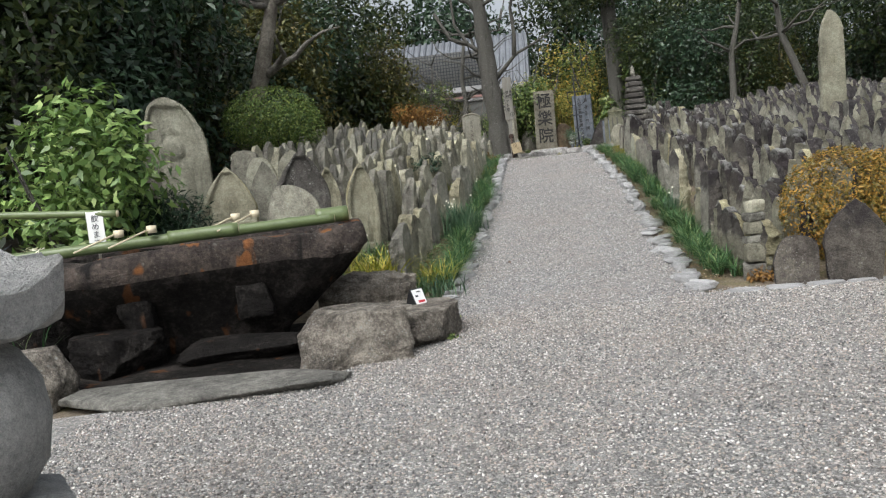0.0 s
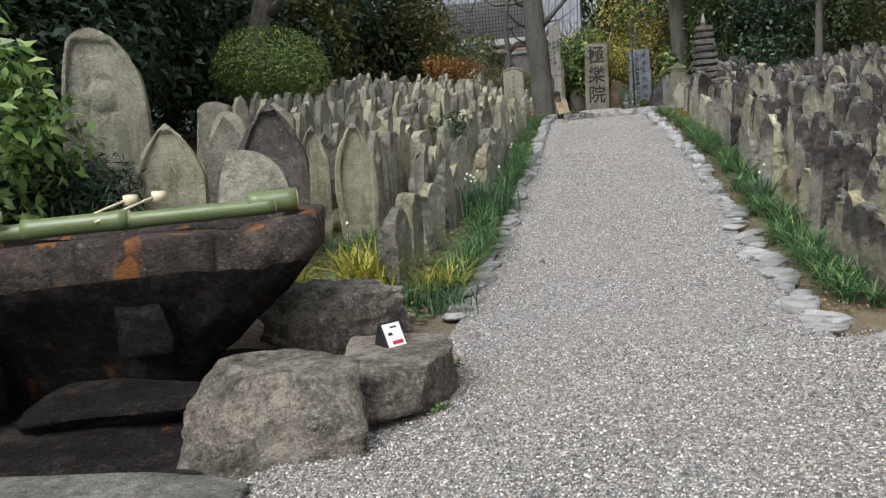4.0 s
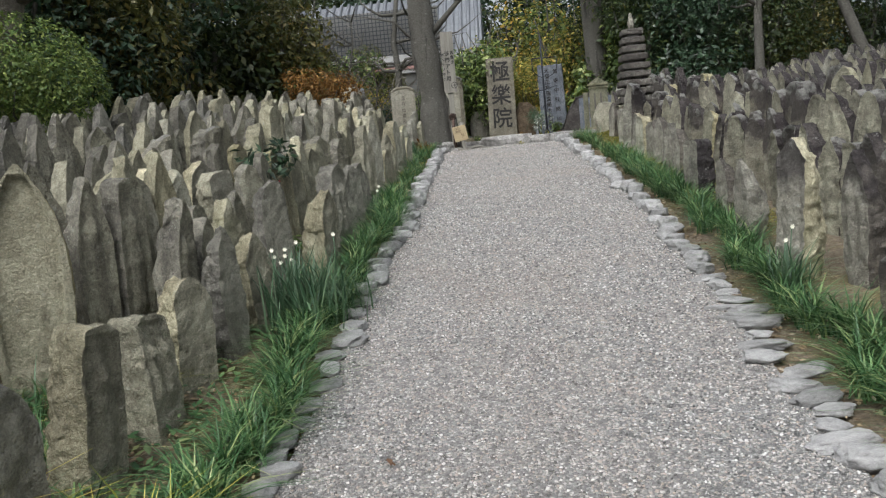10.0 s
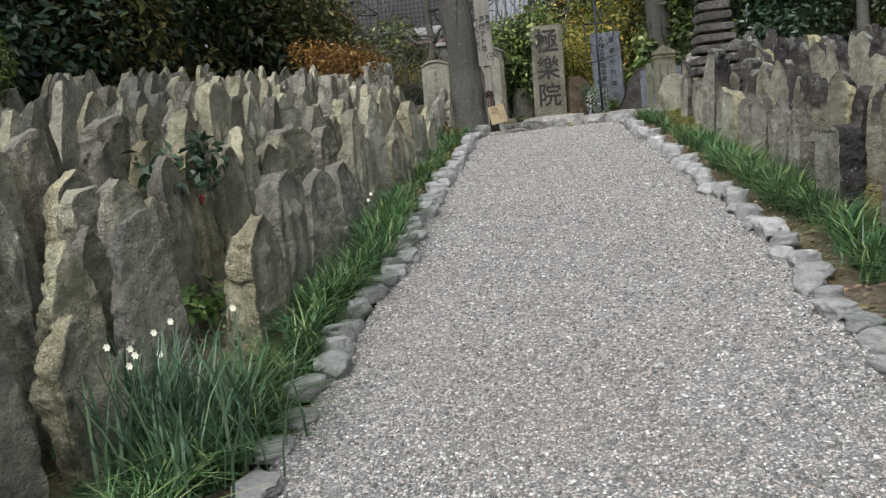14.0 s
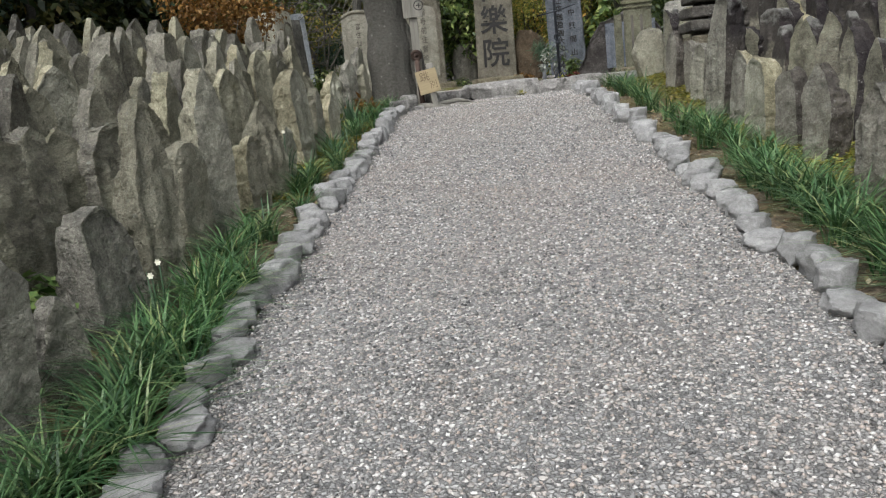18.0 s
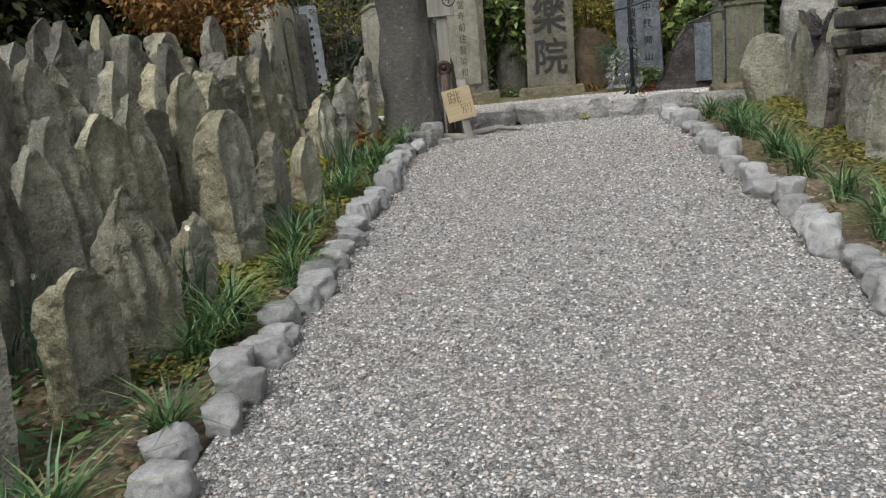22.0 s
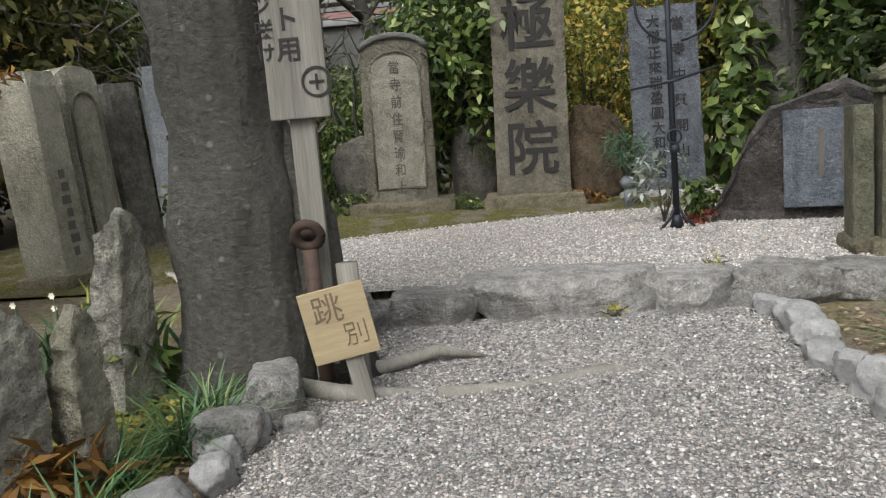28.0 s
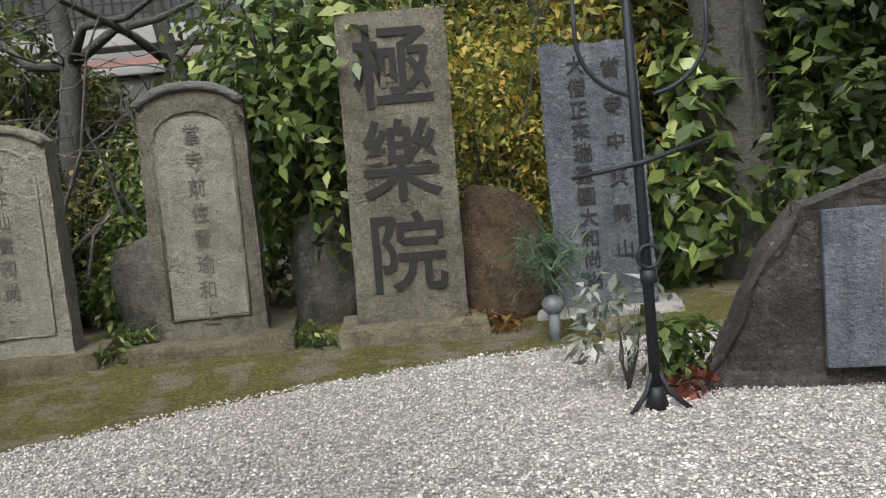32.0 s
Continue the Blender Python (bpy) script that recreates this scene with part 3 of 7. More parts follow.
def strip(name, left, right, ys, zf, mat, label, n=14, kind="structure"):
    verts, faces = [], []
    for y in ys:
        a, b = left(y), right(y)
        for i in range(n + 1):
            x = a + (b - a) * i / n
            verts.append((x, y, zf(x, y) + 0.003 * noise.noise((x * 2.1, y * 2.1, 4))))
    for j in range(len(ys) - 1):
        for i in range(n):
            k = j * (n + 1) + i
            faces.append((k, k + 1, k + n + 2, k + n + 1))
    return tagged(new(name, mesh_from(name, verts, faces, mat, True)), label, "gravel", "", kind)


PATH_YS = steps(7.6, 24.72, 92)
strip("gravel_path", xl, xr, PATH_YS, lambda x, y: zp(y) + 0.013 + 0.006 * min(max((y - 7.6) / 0.8, 0), 1), M_GRAVEL, "grey gravel path sloping gently uphill")


def fore_left(y):
    return float(np.interp(y, [-12, 4.9, 5.6, 6.3, 7.4, 8.3], [-9, -5.0, -2.0, -1.5, -1.05, -1.1]))


def fore_right(y):
    return float(np.interp(y, [-12, 7.9, 8.3], [9, 9, 1.42]))


strip("gravel_forecourt", fore_left, fore_right, steps(-12, 8.3, 60), lambda x, y: 0.015, M_GRAVEL_FORE, "pale grey gravel of the level forecourt", 30)
MOSS_X, MOSS_Y = (-5.0, -2.9, -2.31, -2.02, -1.1, 0.33, 1.02, 5.0), (25.0, 25.5, 26.28, 26.9, 27.38, 27.78, 27.78, 28.0)


def moss_edge(x, y):
    """How far a point lies behind the front edge of the moss."""
    return y - float(np.interp(x, MOSS_X, MOSS_Y)) + 0.10 * noise.noise((x * 3.1, y * 3.1, 7)) + 0.05 * noise.noise((x * 11, y * 11, 7))


def moss_z(x, y):
    e = moss_edge(x, y)
    if e < 0:
        return 1.868 + max(e, -1) * 0.12
    return 1.868 + 0.03 * min(e / 0.35, 1) + 0.05 * min(max(e - 0.35, 0), 0.6) + min(e, 0.3) * (0.05 * noise.noise((x * 1.3, y * 1.3, 2)) + 0.05 * noise.noise((x * 5, y * 5, 2)) + 0.035 * noise.noise((x * 17, y * 17, 2)))


strip("gravel_terrace", lambda y: float(np.interp(y, [24.9, 25.2, 26.5, 27.6], [-1.3, -2.2, -3.0, -4.5])), lambda y: float(np.interp(y, [24.9, 25.2, 27.6], [1.9, 2.0, 5])),
      steps(24.9, 28.2, 24), lambda x, y: 1.868, M_GRAVEL_PALE, "pale gravel of the raised terrace")
moss = strip("moss_border", lambda y: -5.0, lambda y: 5.0, steps(25.4, 29.6, 120), moss_z, M_MOSS, "olive moss and bare soil at the foot of the monuments", 220)


# ---- gravestones ----
def outline(kind, s):
    if kind == "slab":
        return 0.94 + 0.04 * s if s < 0.86 else max(0.95 * max(1 - (s - 0.86) / 0.14, 0) ** 0.75, 0.04)
    if kind == "round":
        return 0.92 + 0.06 * s if s < 0.7 else max(0.96 * math.sqrt(max(1 - ((s - 0.7) / 0.3) ** 2, 0)), 0.05)
    if kind == "flat":
        return 0.95 if s < 0.93 else max(0.95 * math.sqrt(max(1 - ((s - 0.93) / 0.07) ** 2, 0)), 0.3)
    a = 0.80 + 0.2 * min(s / 0.45, 1)
    return a if s < 0.6 else max(max(1 - ((s - 0.6) / 0.4) ** 1.35, 0) ** 0.8, 0.04)


def gravestone_bm(kind, w, h, d, seed, rings=44, front=16, back=26, rough=0.012, relief="figure", sunk=0.004, gain=1.0):
    """An old carved stone: flat face to -y with a rim and a worn figure, rough bulging back, chipped uneven head."""
    rnd = random.Random(seed)
    off = Vector((seed * 3.7 % 91, seed * 1.9 % 83, seed * 5.3 % 71))
    lean = rnd.uniform(-0.10, 0.10) * w
    shear = rnd.uniform(-0.16, 0.16)
    waist = rnd.uniform(0, 9)
    bulge = rnd.uniform(0.45, 0.8)
    chips = [(Vector((rnd.gauss(0, 0.9), rnd.gauss(0.3, 0.5), abs(rnd.gauss(0, 0.8)))).normalized(), rnd.uniform(0.88, 1.08)) for _ in range(7)]
    bm = bmesh.new()
    levels = []
    for i in range(rings + 1):
        s = (i / rings) ** 0.9
        o = outline(kind, s) * (1 + 0.045 * noise.noise((s * 3.0, waist, seed)))
        hw = o * w / 2
        full = d * (1.0 - (bulge if kind != "flat" else 0.2) * s ** 2.4)
        ring = []
        for k in range(front + back):
            if k <= front:
                u = -1 + 2 * k / front
                x, y = u * hw, -d / 2
                rim = max(abs(u), 0 if s < 0.8 else (s - 0.8) / 0.2 * 1.05)
                if relief and rim < 0.78 and s > 0.10:
                    y += 0.03 * d + sunk
                    us = u * o
                    if relief == "figure":
                        if gain > 1.5:
                            fig = max(math.exp(-((us / 0.30) ** 2 + ((s - 0.70) / 0.075) ** 2)), math.exp(-((us / 0.45) ** 4 + ((s - 0.42) / 0.22) ** 4)), math.exp(-((us / 0.62) ** 6 + ((s - 0.19) / 0.04) ** 4)))
                            y += 0.03 * math.exp(-((fig - 0.3) / 0.16) ** 2) - 0.012 * fig * max(0, math.sin(us * 16 + s * 9)) * (s < 0.6)
                        y -= gain * d * (0.10 * math.exp(-((us / 0.26) ** 2 + ((s - 0.70) / 0.065) ** 2)) + 0.065 * math.exp(-((us / 0.45) ** 4 + ((s - 0.42) / 0.22) ** 4)) * (1 + 0.05 * math.sin(s * 31 + us * 9)) + 0.05 * math.exp(-((us / 0.6) ** 6 + ((s - 0.2) / 0.05) ** 2)))
                    elif relief == "pair":
                        for cxx in (-0.38, 0.38):
                            y -= gain * d * (0.14 * math.exp(-(((us - cxx) / 0.18) ** 2 + ((s - 0.68) / 0.065) ** 2)) + 0.10 * math.exp(-(((us - cxx) / 0.25) ** 4 + ((s - 0.42) / 0.2) ** 4)))
            else:
                a = math.pi * (k - front) / back
                x = math.copysign(abs(math.cos(a)) ** 0.6, math.cos(a)) * hw * 1.03
                y = -d / 2 + abs(math.sin(a)) ** 0.6 * full
            zz = s * h * (1 + shear * (x / w) * max(s - 0.55, 0) / 0.45 * 0.5)
            if True:
                c = Vector((2 * x / w, y / d, 1.6 * s - 0.6))
                for nn, dd in chips:
                    q = c.dot(nn) - dd
                    if q > 0:
                        c -= nn * q * 0.7
                x, y, zz = c.x * w / 2, c.y * d, zz
            p = Vector((x + lean * s * s, y, zz))
            r = rough * (0.55 if k <= front else 1.5)
            q = p.copy()
            p += r * 0.55 * noise.noise_vector(q * 4 + off) + r * 0.55 * noise.noise_vector(q * 11 + off) + r * 0.35 * noise.noise_vector(q * 27 + off)
            if i == 0:
                p.z = -0.14
            ring.append(bm.verts.new(p))
        levels.append(ring)
    n = front + back
    for r0, r1 in zip(levels, levels[1:]):
        for k in range(n):
            f = bm.faces.new((r0[k], r0[(k + 1) % n], r1[(k + 1) % n], r1[k]))
            f.smooth = True
            f.material_index = 0 if k < front else 1
    f = bm.faces.new(levels[-1])
    f.material_index = 1
    for e in bm.edges:
        if len(e.link_faces) == 2 and e.link_faces[0].material_index != e.link_faces[1].material_index:
            e.smooth = False
    return bm


def stone_mesh(name, bm, face, rear):
    me = mesh_of(name, bm, face)
    me.materials.append(rear)
    return me


WORDS = {"boat": "boat-shaped", "slab": "pointed slab-shaped", "round": "round-topped", "flat": "flat-topped"}
PAIRS = [(M_FACE_DARK, M_DARK, "grey"), (M_FACE_DARK, M_DARK, "dark grey"), (M_FACE_GREY, M_GREY, "grey-olive")]
NEAR_L = [(M_FACE_TAN, M_GREY, "tan-faced"), (M_FACE_GREY, M_GREY, "grey-olive"), (M_FACE_TAN, M_TAN, "tan"), (M_FACE_GREY, M_DARK, "dark-backed grey")]
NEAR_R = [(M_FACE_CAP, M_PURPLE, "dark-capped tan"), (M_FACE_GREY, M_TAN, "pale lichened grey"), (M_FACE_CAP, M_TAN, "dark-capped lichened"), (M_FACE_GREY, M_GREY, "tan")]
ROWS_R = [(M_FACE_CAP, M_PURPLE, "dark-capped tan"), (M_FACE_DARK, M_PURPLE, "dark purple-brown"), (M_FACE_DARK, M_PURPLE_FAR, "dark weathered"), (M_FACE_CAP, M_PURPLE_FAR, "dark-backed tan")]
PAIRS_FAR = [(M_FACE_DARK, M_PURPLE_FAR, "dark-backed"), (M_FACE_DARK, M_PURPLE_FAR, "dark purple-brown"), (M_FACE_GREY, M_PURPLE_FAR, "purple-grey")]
KINDS = ["boat", "boat", "slab", "round", "boat", "flat", "boat", "slab"]
VARIANTS = {}
for i in range(24):
    kind = KINDS[i % 8]
    for side in (-1, 1):
        bm = gravestone_bm(kind, 0.27, 1.0, 0.24, i + 1 + (50 if side > 0 else 0), rough=0.022 + 0.008 * (i % 3), relief=["figure", "pair", None, "figure", "rim"][i % 5])
        face, rear, tone = (NEAR_L if side < 0 else NEAR_R)[(i * 3 + i // 8) % 4]
        me = stone_mesh("gravestone", bm, face, rear)
        VARIANTS.setdefault((side, True), []).append((me, kind, tone))
        pairs = PAIRS if side < 0 else ROWS_R
        face, rear, tone = pairs[(i * 3 + i // 8) % len(pairs)]
        me = me.copy()
        me.materials[0], me.materials[1] = face, rear
        VARIANTS.setdefault((side, False), []).append((me, kind, tone))
LOW = [gravestone_bm(KINDS[i % 8], 0.25, 1.0, 0.24, i + 160, rings=14, front=6, back=10, rough=0.018, relief="figure" if i % 2 else None) for i in range(10)]
LOW_ARR = []
for b in LOW:
    b.verts.index_update()
    LOW_ARR.append((np.array([v.co[:] for v in b.verts]), [[v.index for v in f.verts] for f in b.faces], [f.material_index for f in b.faces]))
    b.free()
TAKEN = []


def put_gravestone(x, y, h, turn, variant, wide=1.0, lean=0.0, tip=0.0, near=False):
    me, kind, tone = VARIANTS[-1 if x < 0 else 1, near][variant % 24]
    ob = new("gravestone", me)
    ob.matrix_basis = pose(x, y, ground_z(x, y), lean, tip, turn) @ Matrix.Diagonal((wide, wide * 0.95, h, 1))
    TAKEN.append((x, y))
    size = "small" if h < 0.55 else "tall" if h > 0.95 else "old"
    tagged(ob, f"{size} {tone} {WORDS[kind]} gravestone with worn carving", "gravestone", "gravestones beside the path")
    return ob


TONES = {"tan": [(M_FACE_TAN, M_TAN), (M_FACE_TAN, M_GREY)], "dark": [(M_FACE_DARK, M_DARK), (M_FACE_GREY, M_DARK)], "grey": [(M_FACE_GREY, M_GREY), (M_FACE_GREY, M_TAN)], "pale": [(M_FACE_PALE, M_GREY), (M_FACE_PALE, M_TAN)]}
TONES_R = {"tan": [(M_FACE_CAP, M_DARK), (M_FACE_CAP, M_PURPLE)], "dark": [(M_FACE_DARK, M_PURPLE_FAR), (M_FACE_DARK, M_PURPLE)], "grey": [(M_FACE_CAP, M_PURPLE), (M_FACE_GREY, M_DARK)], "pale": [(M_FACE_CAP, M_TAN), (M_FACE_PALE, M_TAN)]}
# the stones nearest the path: x, y, height, breadth as seen along the path, tone, shape
LEFT_A = [
    (-1.87, 9.75, 0.74, 0.35, "dark", "round"), (-1.90, 10.48, 0.72, 0.30, "tan", "flat"), (-1.90, 11.14, 0.57, 0.31, "tan", "flat"), (-1.91, 11.67, 0.61, 0.30, "tan", "round"),
    (-1.81, 12.14, 0.79, 0.25, "dark", "boat"), (-1.77, 12.61, 0.64, 0.28, "tan", "boat"), (-2.69, 13.08, 0.95, 0.24, "grey", "slab"), (-2.48, 13.14, 0.92, 0.22, "pale", "slab"),
    (-1.79, 13.20, 0.87, 0.31, "dark", "round"), (-2.44, 13.91, 0.80, 0.30, "grey", "flat"), (-2.74, 14.15, 0.82, 0.33, "grey", "slab"), (-1.62, 14.0, 0.66, 0.33, "tan", "boat"),
    (-1.60, 14.48, 0.80, 0.33, "dark", "slab"), (-1.62, 15.2, 0.65, 0.30, "dark", "slab"), (-1.60, 15.66, 0.36, 0.19, "dark", "boat"), (-1.66, 16.17, 0.57, 0.34, "dark", "slab")]
LEFT_B = [
    (-1.63, 16.65, 0.95, 0.26, "tan", "boat"), (-2.60, 16.75, 1.06, 0.36, "pale", "boat"), (-1.77, 17.40, 0.61, 0.31, "tan", "round"), (-1.73, 17.78, 1.0, 0.27, "grey", "boat"),
    (-2.62, 17.6, 1.0, 0.30, "pale", "slab"), (-1.69, 18.36, 0.50, 0.28, "tan", "round"), (-1.66, 18.82, 0.70, 0.28, "tan", "boat"), (-2.62, 18.9, 0.82, 0.22, "grey", "slab"),
    (-1.72, 19.36, 0.41, 0.21, "pale", "boat"), (-2.39, 19.40, 1.10, 0.25, "pale", "slab"), (-1.74, 19.98, 0.80, 0.33, "pale", "round"), (-2.50, 20.3, 1.0, 0.26, "pale", "boat"),
    (-2.36, 20.62, 0.96, 0.24, "pale", "boat"), (-1.73, 20.60, 0.58, 0.24, "pale", "boat"), (-1.69, 21.16, 0.47, 0.21, "pale", "boat"), (-2.18, 22.36, 0.57, 0.24, "tan", "boat"),
    (-1.92, 22.42, 0.57, 0.26, "pale", "boat"), (-1.74, 22.62, 0.67, 0.26, "dark", "slab"), (-1.58, 22.86, 0.63, 0.16, "tan", "slab"), (-2.68, 22.70, 0.70, 0.26, "pale", "slab"),
    (-2.82, 23.30, 0.56, 0.28, "dark", "round"), (-2.61, 23.60, 0.66, 0.24, "grey", "boat"), (-1.80, 23.54, 0.82, 0.26, "dark", "slab"), (-3.2, 24.25, 0.78, 0.36, "pale", "slab")]
RIGHT_A = [
    (2.05, 10.95, 0.86, 0.26, "tan", "flat"), (1.96, 12.82, 0.92, 0.27, "pale", "slab"), (2.29, 12.5, 0.80, 0.25, "tan", "boat"), (1.95, 13.82, 0.62, 0.22, "tan", "boat"),
    (2.0, 14.62, 0.50, 0.22, "tan", "boat"), (1.97, 15.6, 0.56, 0.28, "dark", "flat"), (2.03, 16.60, 0.57, 0.22, "tan", "boat"), (2.01, 17.12, 0.58, 0.23, "tan", "boat"),
    (2.10, 18.1, 0.58, 0.25, "tan", "boat"), (2.08, 18.58, 0.50, 0.22, "grey", "round"), (2.05, 19.05, 0.55, 0.32, "pale", "round"), (2.04, 19.6, 0.58, 0.22, "pale", "slab"),
    (2.02, 20.15, 0.98, 0.30, "dark", "flat"), (2.1, 21.6, 0.53, 0.18, "tan", "slab"), (2.05, 22.2, 0.60, 0.26, "tan", "boat"), (2.3, 21.0, 0.85, 0.30, "dark", "slab"), (2.06, 21.05, 0.52, 0.24, "grey", "round")]


def stone_rows():
    rnd = random.Random(5)
    n = 0
    for x, y, h, w, tone, kind in LEFT_A + LEFT_B + RIGHT_A:
        n += 1
        face, rear = (TONES if x < 0 else TONES_R)[tone][n % 2]
        bm = gravestone_bm(kind, w * 0.95, h, 0.66 * w + 0.05, 400 + n, rings=56, front=22, back=34, rough=0.032, relief=[None, "rim", "figure", "pair", None][n % 5], gain=1.2)
        ob = thing("gravestone", pose(x, y, ground_z(x, y), rnd.uniform(-4, 2), rnd.uniform(-4, 4), (72 if x < 0 else -72) + rnd.uniform(-12, 12)),
                   f"{'small' if h < 0.55 else 'tall' if h > 0.9 else 'old'} {tone} {WORDS[kind]} gravestone with worn carving", "gravestone", "gravestones beside the path", data=stone_mesh("gravestone", bm, face, rear))
        TAKEN.append((x, y))
    far = {(s, k): ([], [], []) for s in (-1, 1) for k in range(3)}
    for side in (-1, 1):
        for row in range(9 if side < 0 else 14):
            base = (0.62 + row * 0.42) if side < 0 else (0.72 + row * 0.46)
            y = (12.0 if side < 0 else 8.85) + 0.13 * (row % 2) + (0.28 * max(row - 2, 0) if side < 0 else 0)
            while y < (23.9 if row < 5 else 23.2):
                x = (xl(y) - base if side < 0 else xr(y) + base) + rnd.uniform(-0.08, 0.08)
                h = rnd.uniform(0.42, 0.72) if row == 0 else rnd.uniform(0.75, 1.0) if row == 1 else rnd.uniform(0.9, 1.2)
                if side > 0:
                    h *= 0.80 if row else 0.95
                    if row > 3:
                        h *= 0.72
                turn = (76 if side < 0 else -76) + rnd.uniform(-14, 14)
                v = rnd.randrange(240)
                if side < 0 and ((row == 0 and y < 24) or (row == 1 and y > 22.6) or (row == 2 and y > 23.4) or (row > 2 and y > 23.2 - 0.25 * row)) or side > 0 and row == 0 and y > 11.8:
                    y += 0.3
                    continue
                if min((x - a) ** 2 + (y - b) ** 2 for a, b in TAKEN) < 0.24 ** 2:
                    y += 0.12
                    continue
                if row < 4:
                    put_gravestone(x, y, h, turn, v, rnd.uniform(0.9, 1.2), rnd.uniform(-7, 3), rnd.uniform(-6, 6), row == 0 or v % 7 == 0)
                else:
                    a, f, mi = LOW_ARR[v % 10]
                    mtx = np.array(pose(x, y, ground_z(x, y), rnd.uniform(-8, 3), rnd.uniform(-7, 7), turn) @ Matrix.Diagonal((rnd.uniform(0.9, 1.25), 1, h, 1)))
                    vs, fs, ms = far[side, v % 3]
                    n0 = len(vs)
                    vs.extend((a @ mtx[:3, :3].T + mtx[:3, 3]).tolist())
                    fs.extend([[n0 + q for q in face] for face in f])
                    ms.extend(mi)
                y += rnd.uniform(0.25, 0.34) if row < 2 else rnd.uniform(0.27, 0.38)
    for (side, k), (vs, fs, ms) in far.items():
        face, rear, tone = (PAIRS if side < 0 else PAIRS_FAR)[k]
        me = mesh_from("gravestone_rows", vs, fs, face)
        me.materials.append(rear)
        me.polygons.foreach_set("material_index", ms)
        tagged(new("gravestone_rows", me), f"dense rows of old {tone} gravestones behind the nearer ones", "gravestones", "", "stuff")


stone_rows()


# ---- edging stones along the path and the kerb of the terrace ----
def edging():
    rnd = random.Random(8)
    shapes = [mesh_of("edging_stone", rock_bm(1, 1, 1, 100 + i, 0.42, 4, 0.34, 0.9, 8), M_EDGE) for i in range(12)]
    for side, name in ((-1, "left"), (1, "right")):
        holder = tagged(new("stone_edging"), f"row of pale grey rounded stones edging the gravel path", "edging", "", "structure")
        y = 9.0 if side < 0 else 8.4
        i = 0
        while y < 24.5:
            ln = rnd.uniform(0.10, 0.20) if y > 16 else rnd.uniform(0.13, 0.28)
            x = xl(y) - 0.03 if side < 0 else xr(y) + 0.03
            ob = new("edging_stone", shapes[(i * 5 + rnd.randrange(3)) % 12])
            ob.parent = holder
            hgt = rnd.uniform(0.055, 0.085) + 0.065 * min(max((y - 13) / 9, 0), 1)
            wid = rnd.uniform(0.13, 0.22)
            if y > 13:
                ln, wid, hgt = rnd.uniform(0.13, 0.26), rnd.uniform(0.13, 0.20), rnd.uniform(0.08, 0.12) + 0.05 * min(max((y - 14) / 8, 0), 1)
            elif side > 0:
                ln = rnd.uniform(0.09, 0.22)
                wid = rnd.uniform(0.12, 0.32)
                x += rnd.uniform(-0.04, 0.07)
            ob.matrix_basis = pose(x + rnd.uniform(-0.05, 0.05), y + ln / 2, zp(y + ln / 2) + 0.0, rnd.uniform(-4, 4), rnd.uniform(-4, 4), 90 + rnd.uniform(-24, 24)) @ Matrix.Diagonal((ln * rnd.uniform(0.85, 1.1), wid, hgt * rnd.uniform(0.8, 1.25), 1))
            y += ln
            i += 1
    # front border of the right bed, low in the gravel
    holder = tagged(new("stone_edging"), "low flush stones bordering the bed at the forecourt", "edging", "", "structure")
    x = 1.6
    while x < 6:
        ln = rnd.uniform(0.25, 0.45)
        ob = new("edging_stone", shapes[rnd.randrange(12)])
        ob.parent = holder
        ob.matrix_basis = pose(x + ln / 2, 8.22 + 0.03 * (x - 1.6), -0.02, 0, 0, rnd.uniform(-12, 12)) @ Matrix.Diagonal((ln, 0.18, 0.07, 1))
        x += ln


edging()


def kerb():
    holder = tagged(new("terrace_kerb"), "rough grey boulders forming the low step up to the terrace", "kerb", "", "structure")
    x = -1.30
    widths = [0.30, 0.19, 0.41, 0.95, 0.43, 0.55, 0.60, 0.55]
    tall = [0.26, 0.20, 0.27, 0.34, 0.29, 0.32, 0.29, 0.30]
    for i, w in enumerate(widths):
        ob = part("kerb_stone", rock_bm(w * 1.12 + 0.02, 0.44, tall[i], 310 + i * 3, 0.78, 5, 0.2, 0.86, 8), M_KERB, holder)
        ob.matrix_basis = pose(x + w / 2, 24.82 + 0.05 * ((i * 3) % 4) / 3 - 0.05 * abs(x - 0.2) + (0.12 if x < -0.9 else 0) + 0.01, 1.635, 0, 0, (i * 37) % 13 - 6)
        x += w


kerb()
for x, y, s, sd in ((-1.12, 23.42, 0.34, 3), (-1.2, 23.12, 0.27, 4), (-0.98, 23.3, 0.14, 5), (-0.96, 24.55, 0.3, 6)):
    thing("boulder", pose(x, y, zp(y) - 0.02, 0, 0, sd * 40), "rounded grey boulder at the end of the path edging", "rock", "end boulders", data=mesh_of("boulder", rock_bm(s, s * 0.8, s * 0.8, 340 + sd, 0.5, 4, 0.16, 0.85), M_KERB))


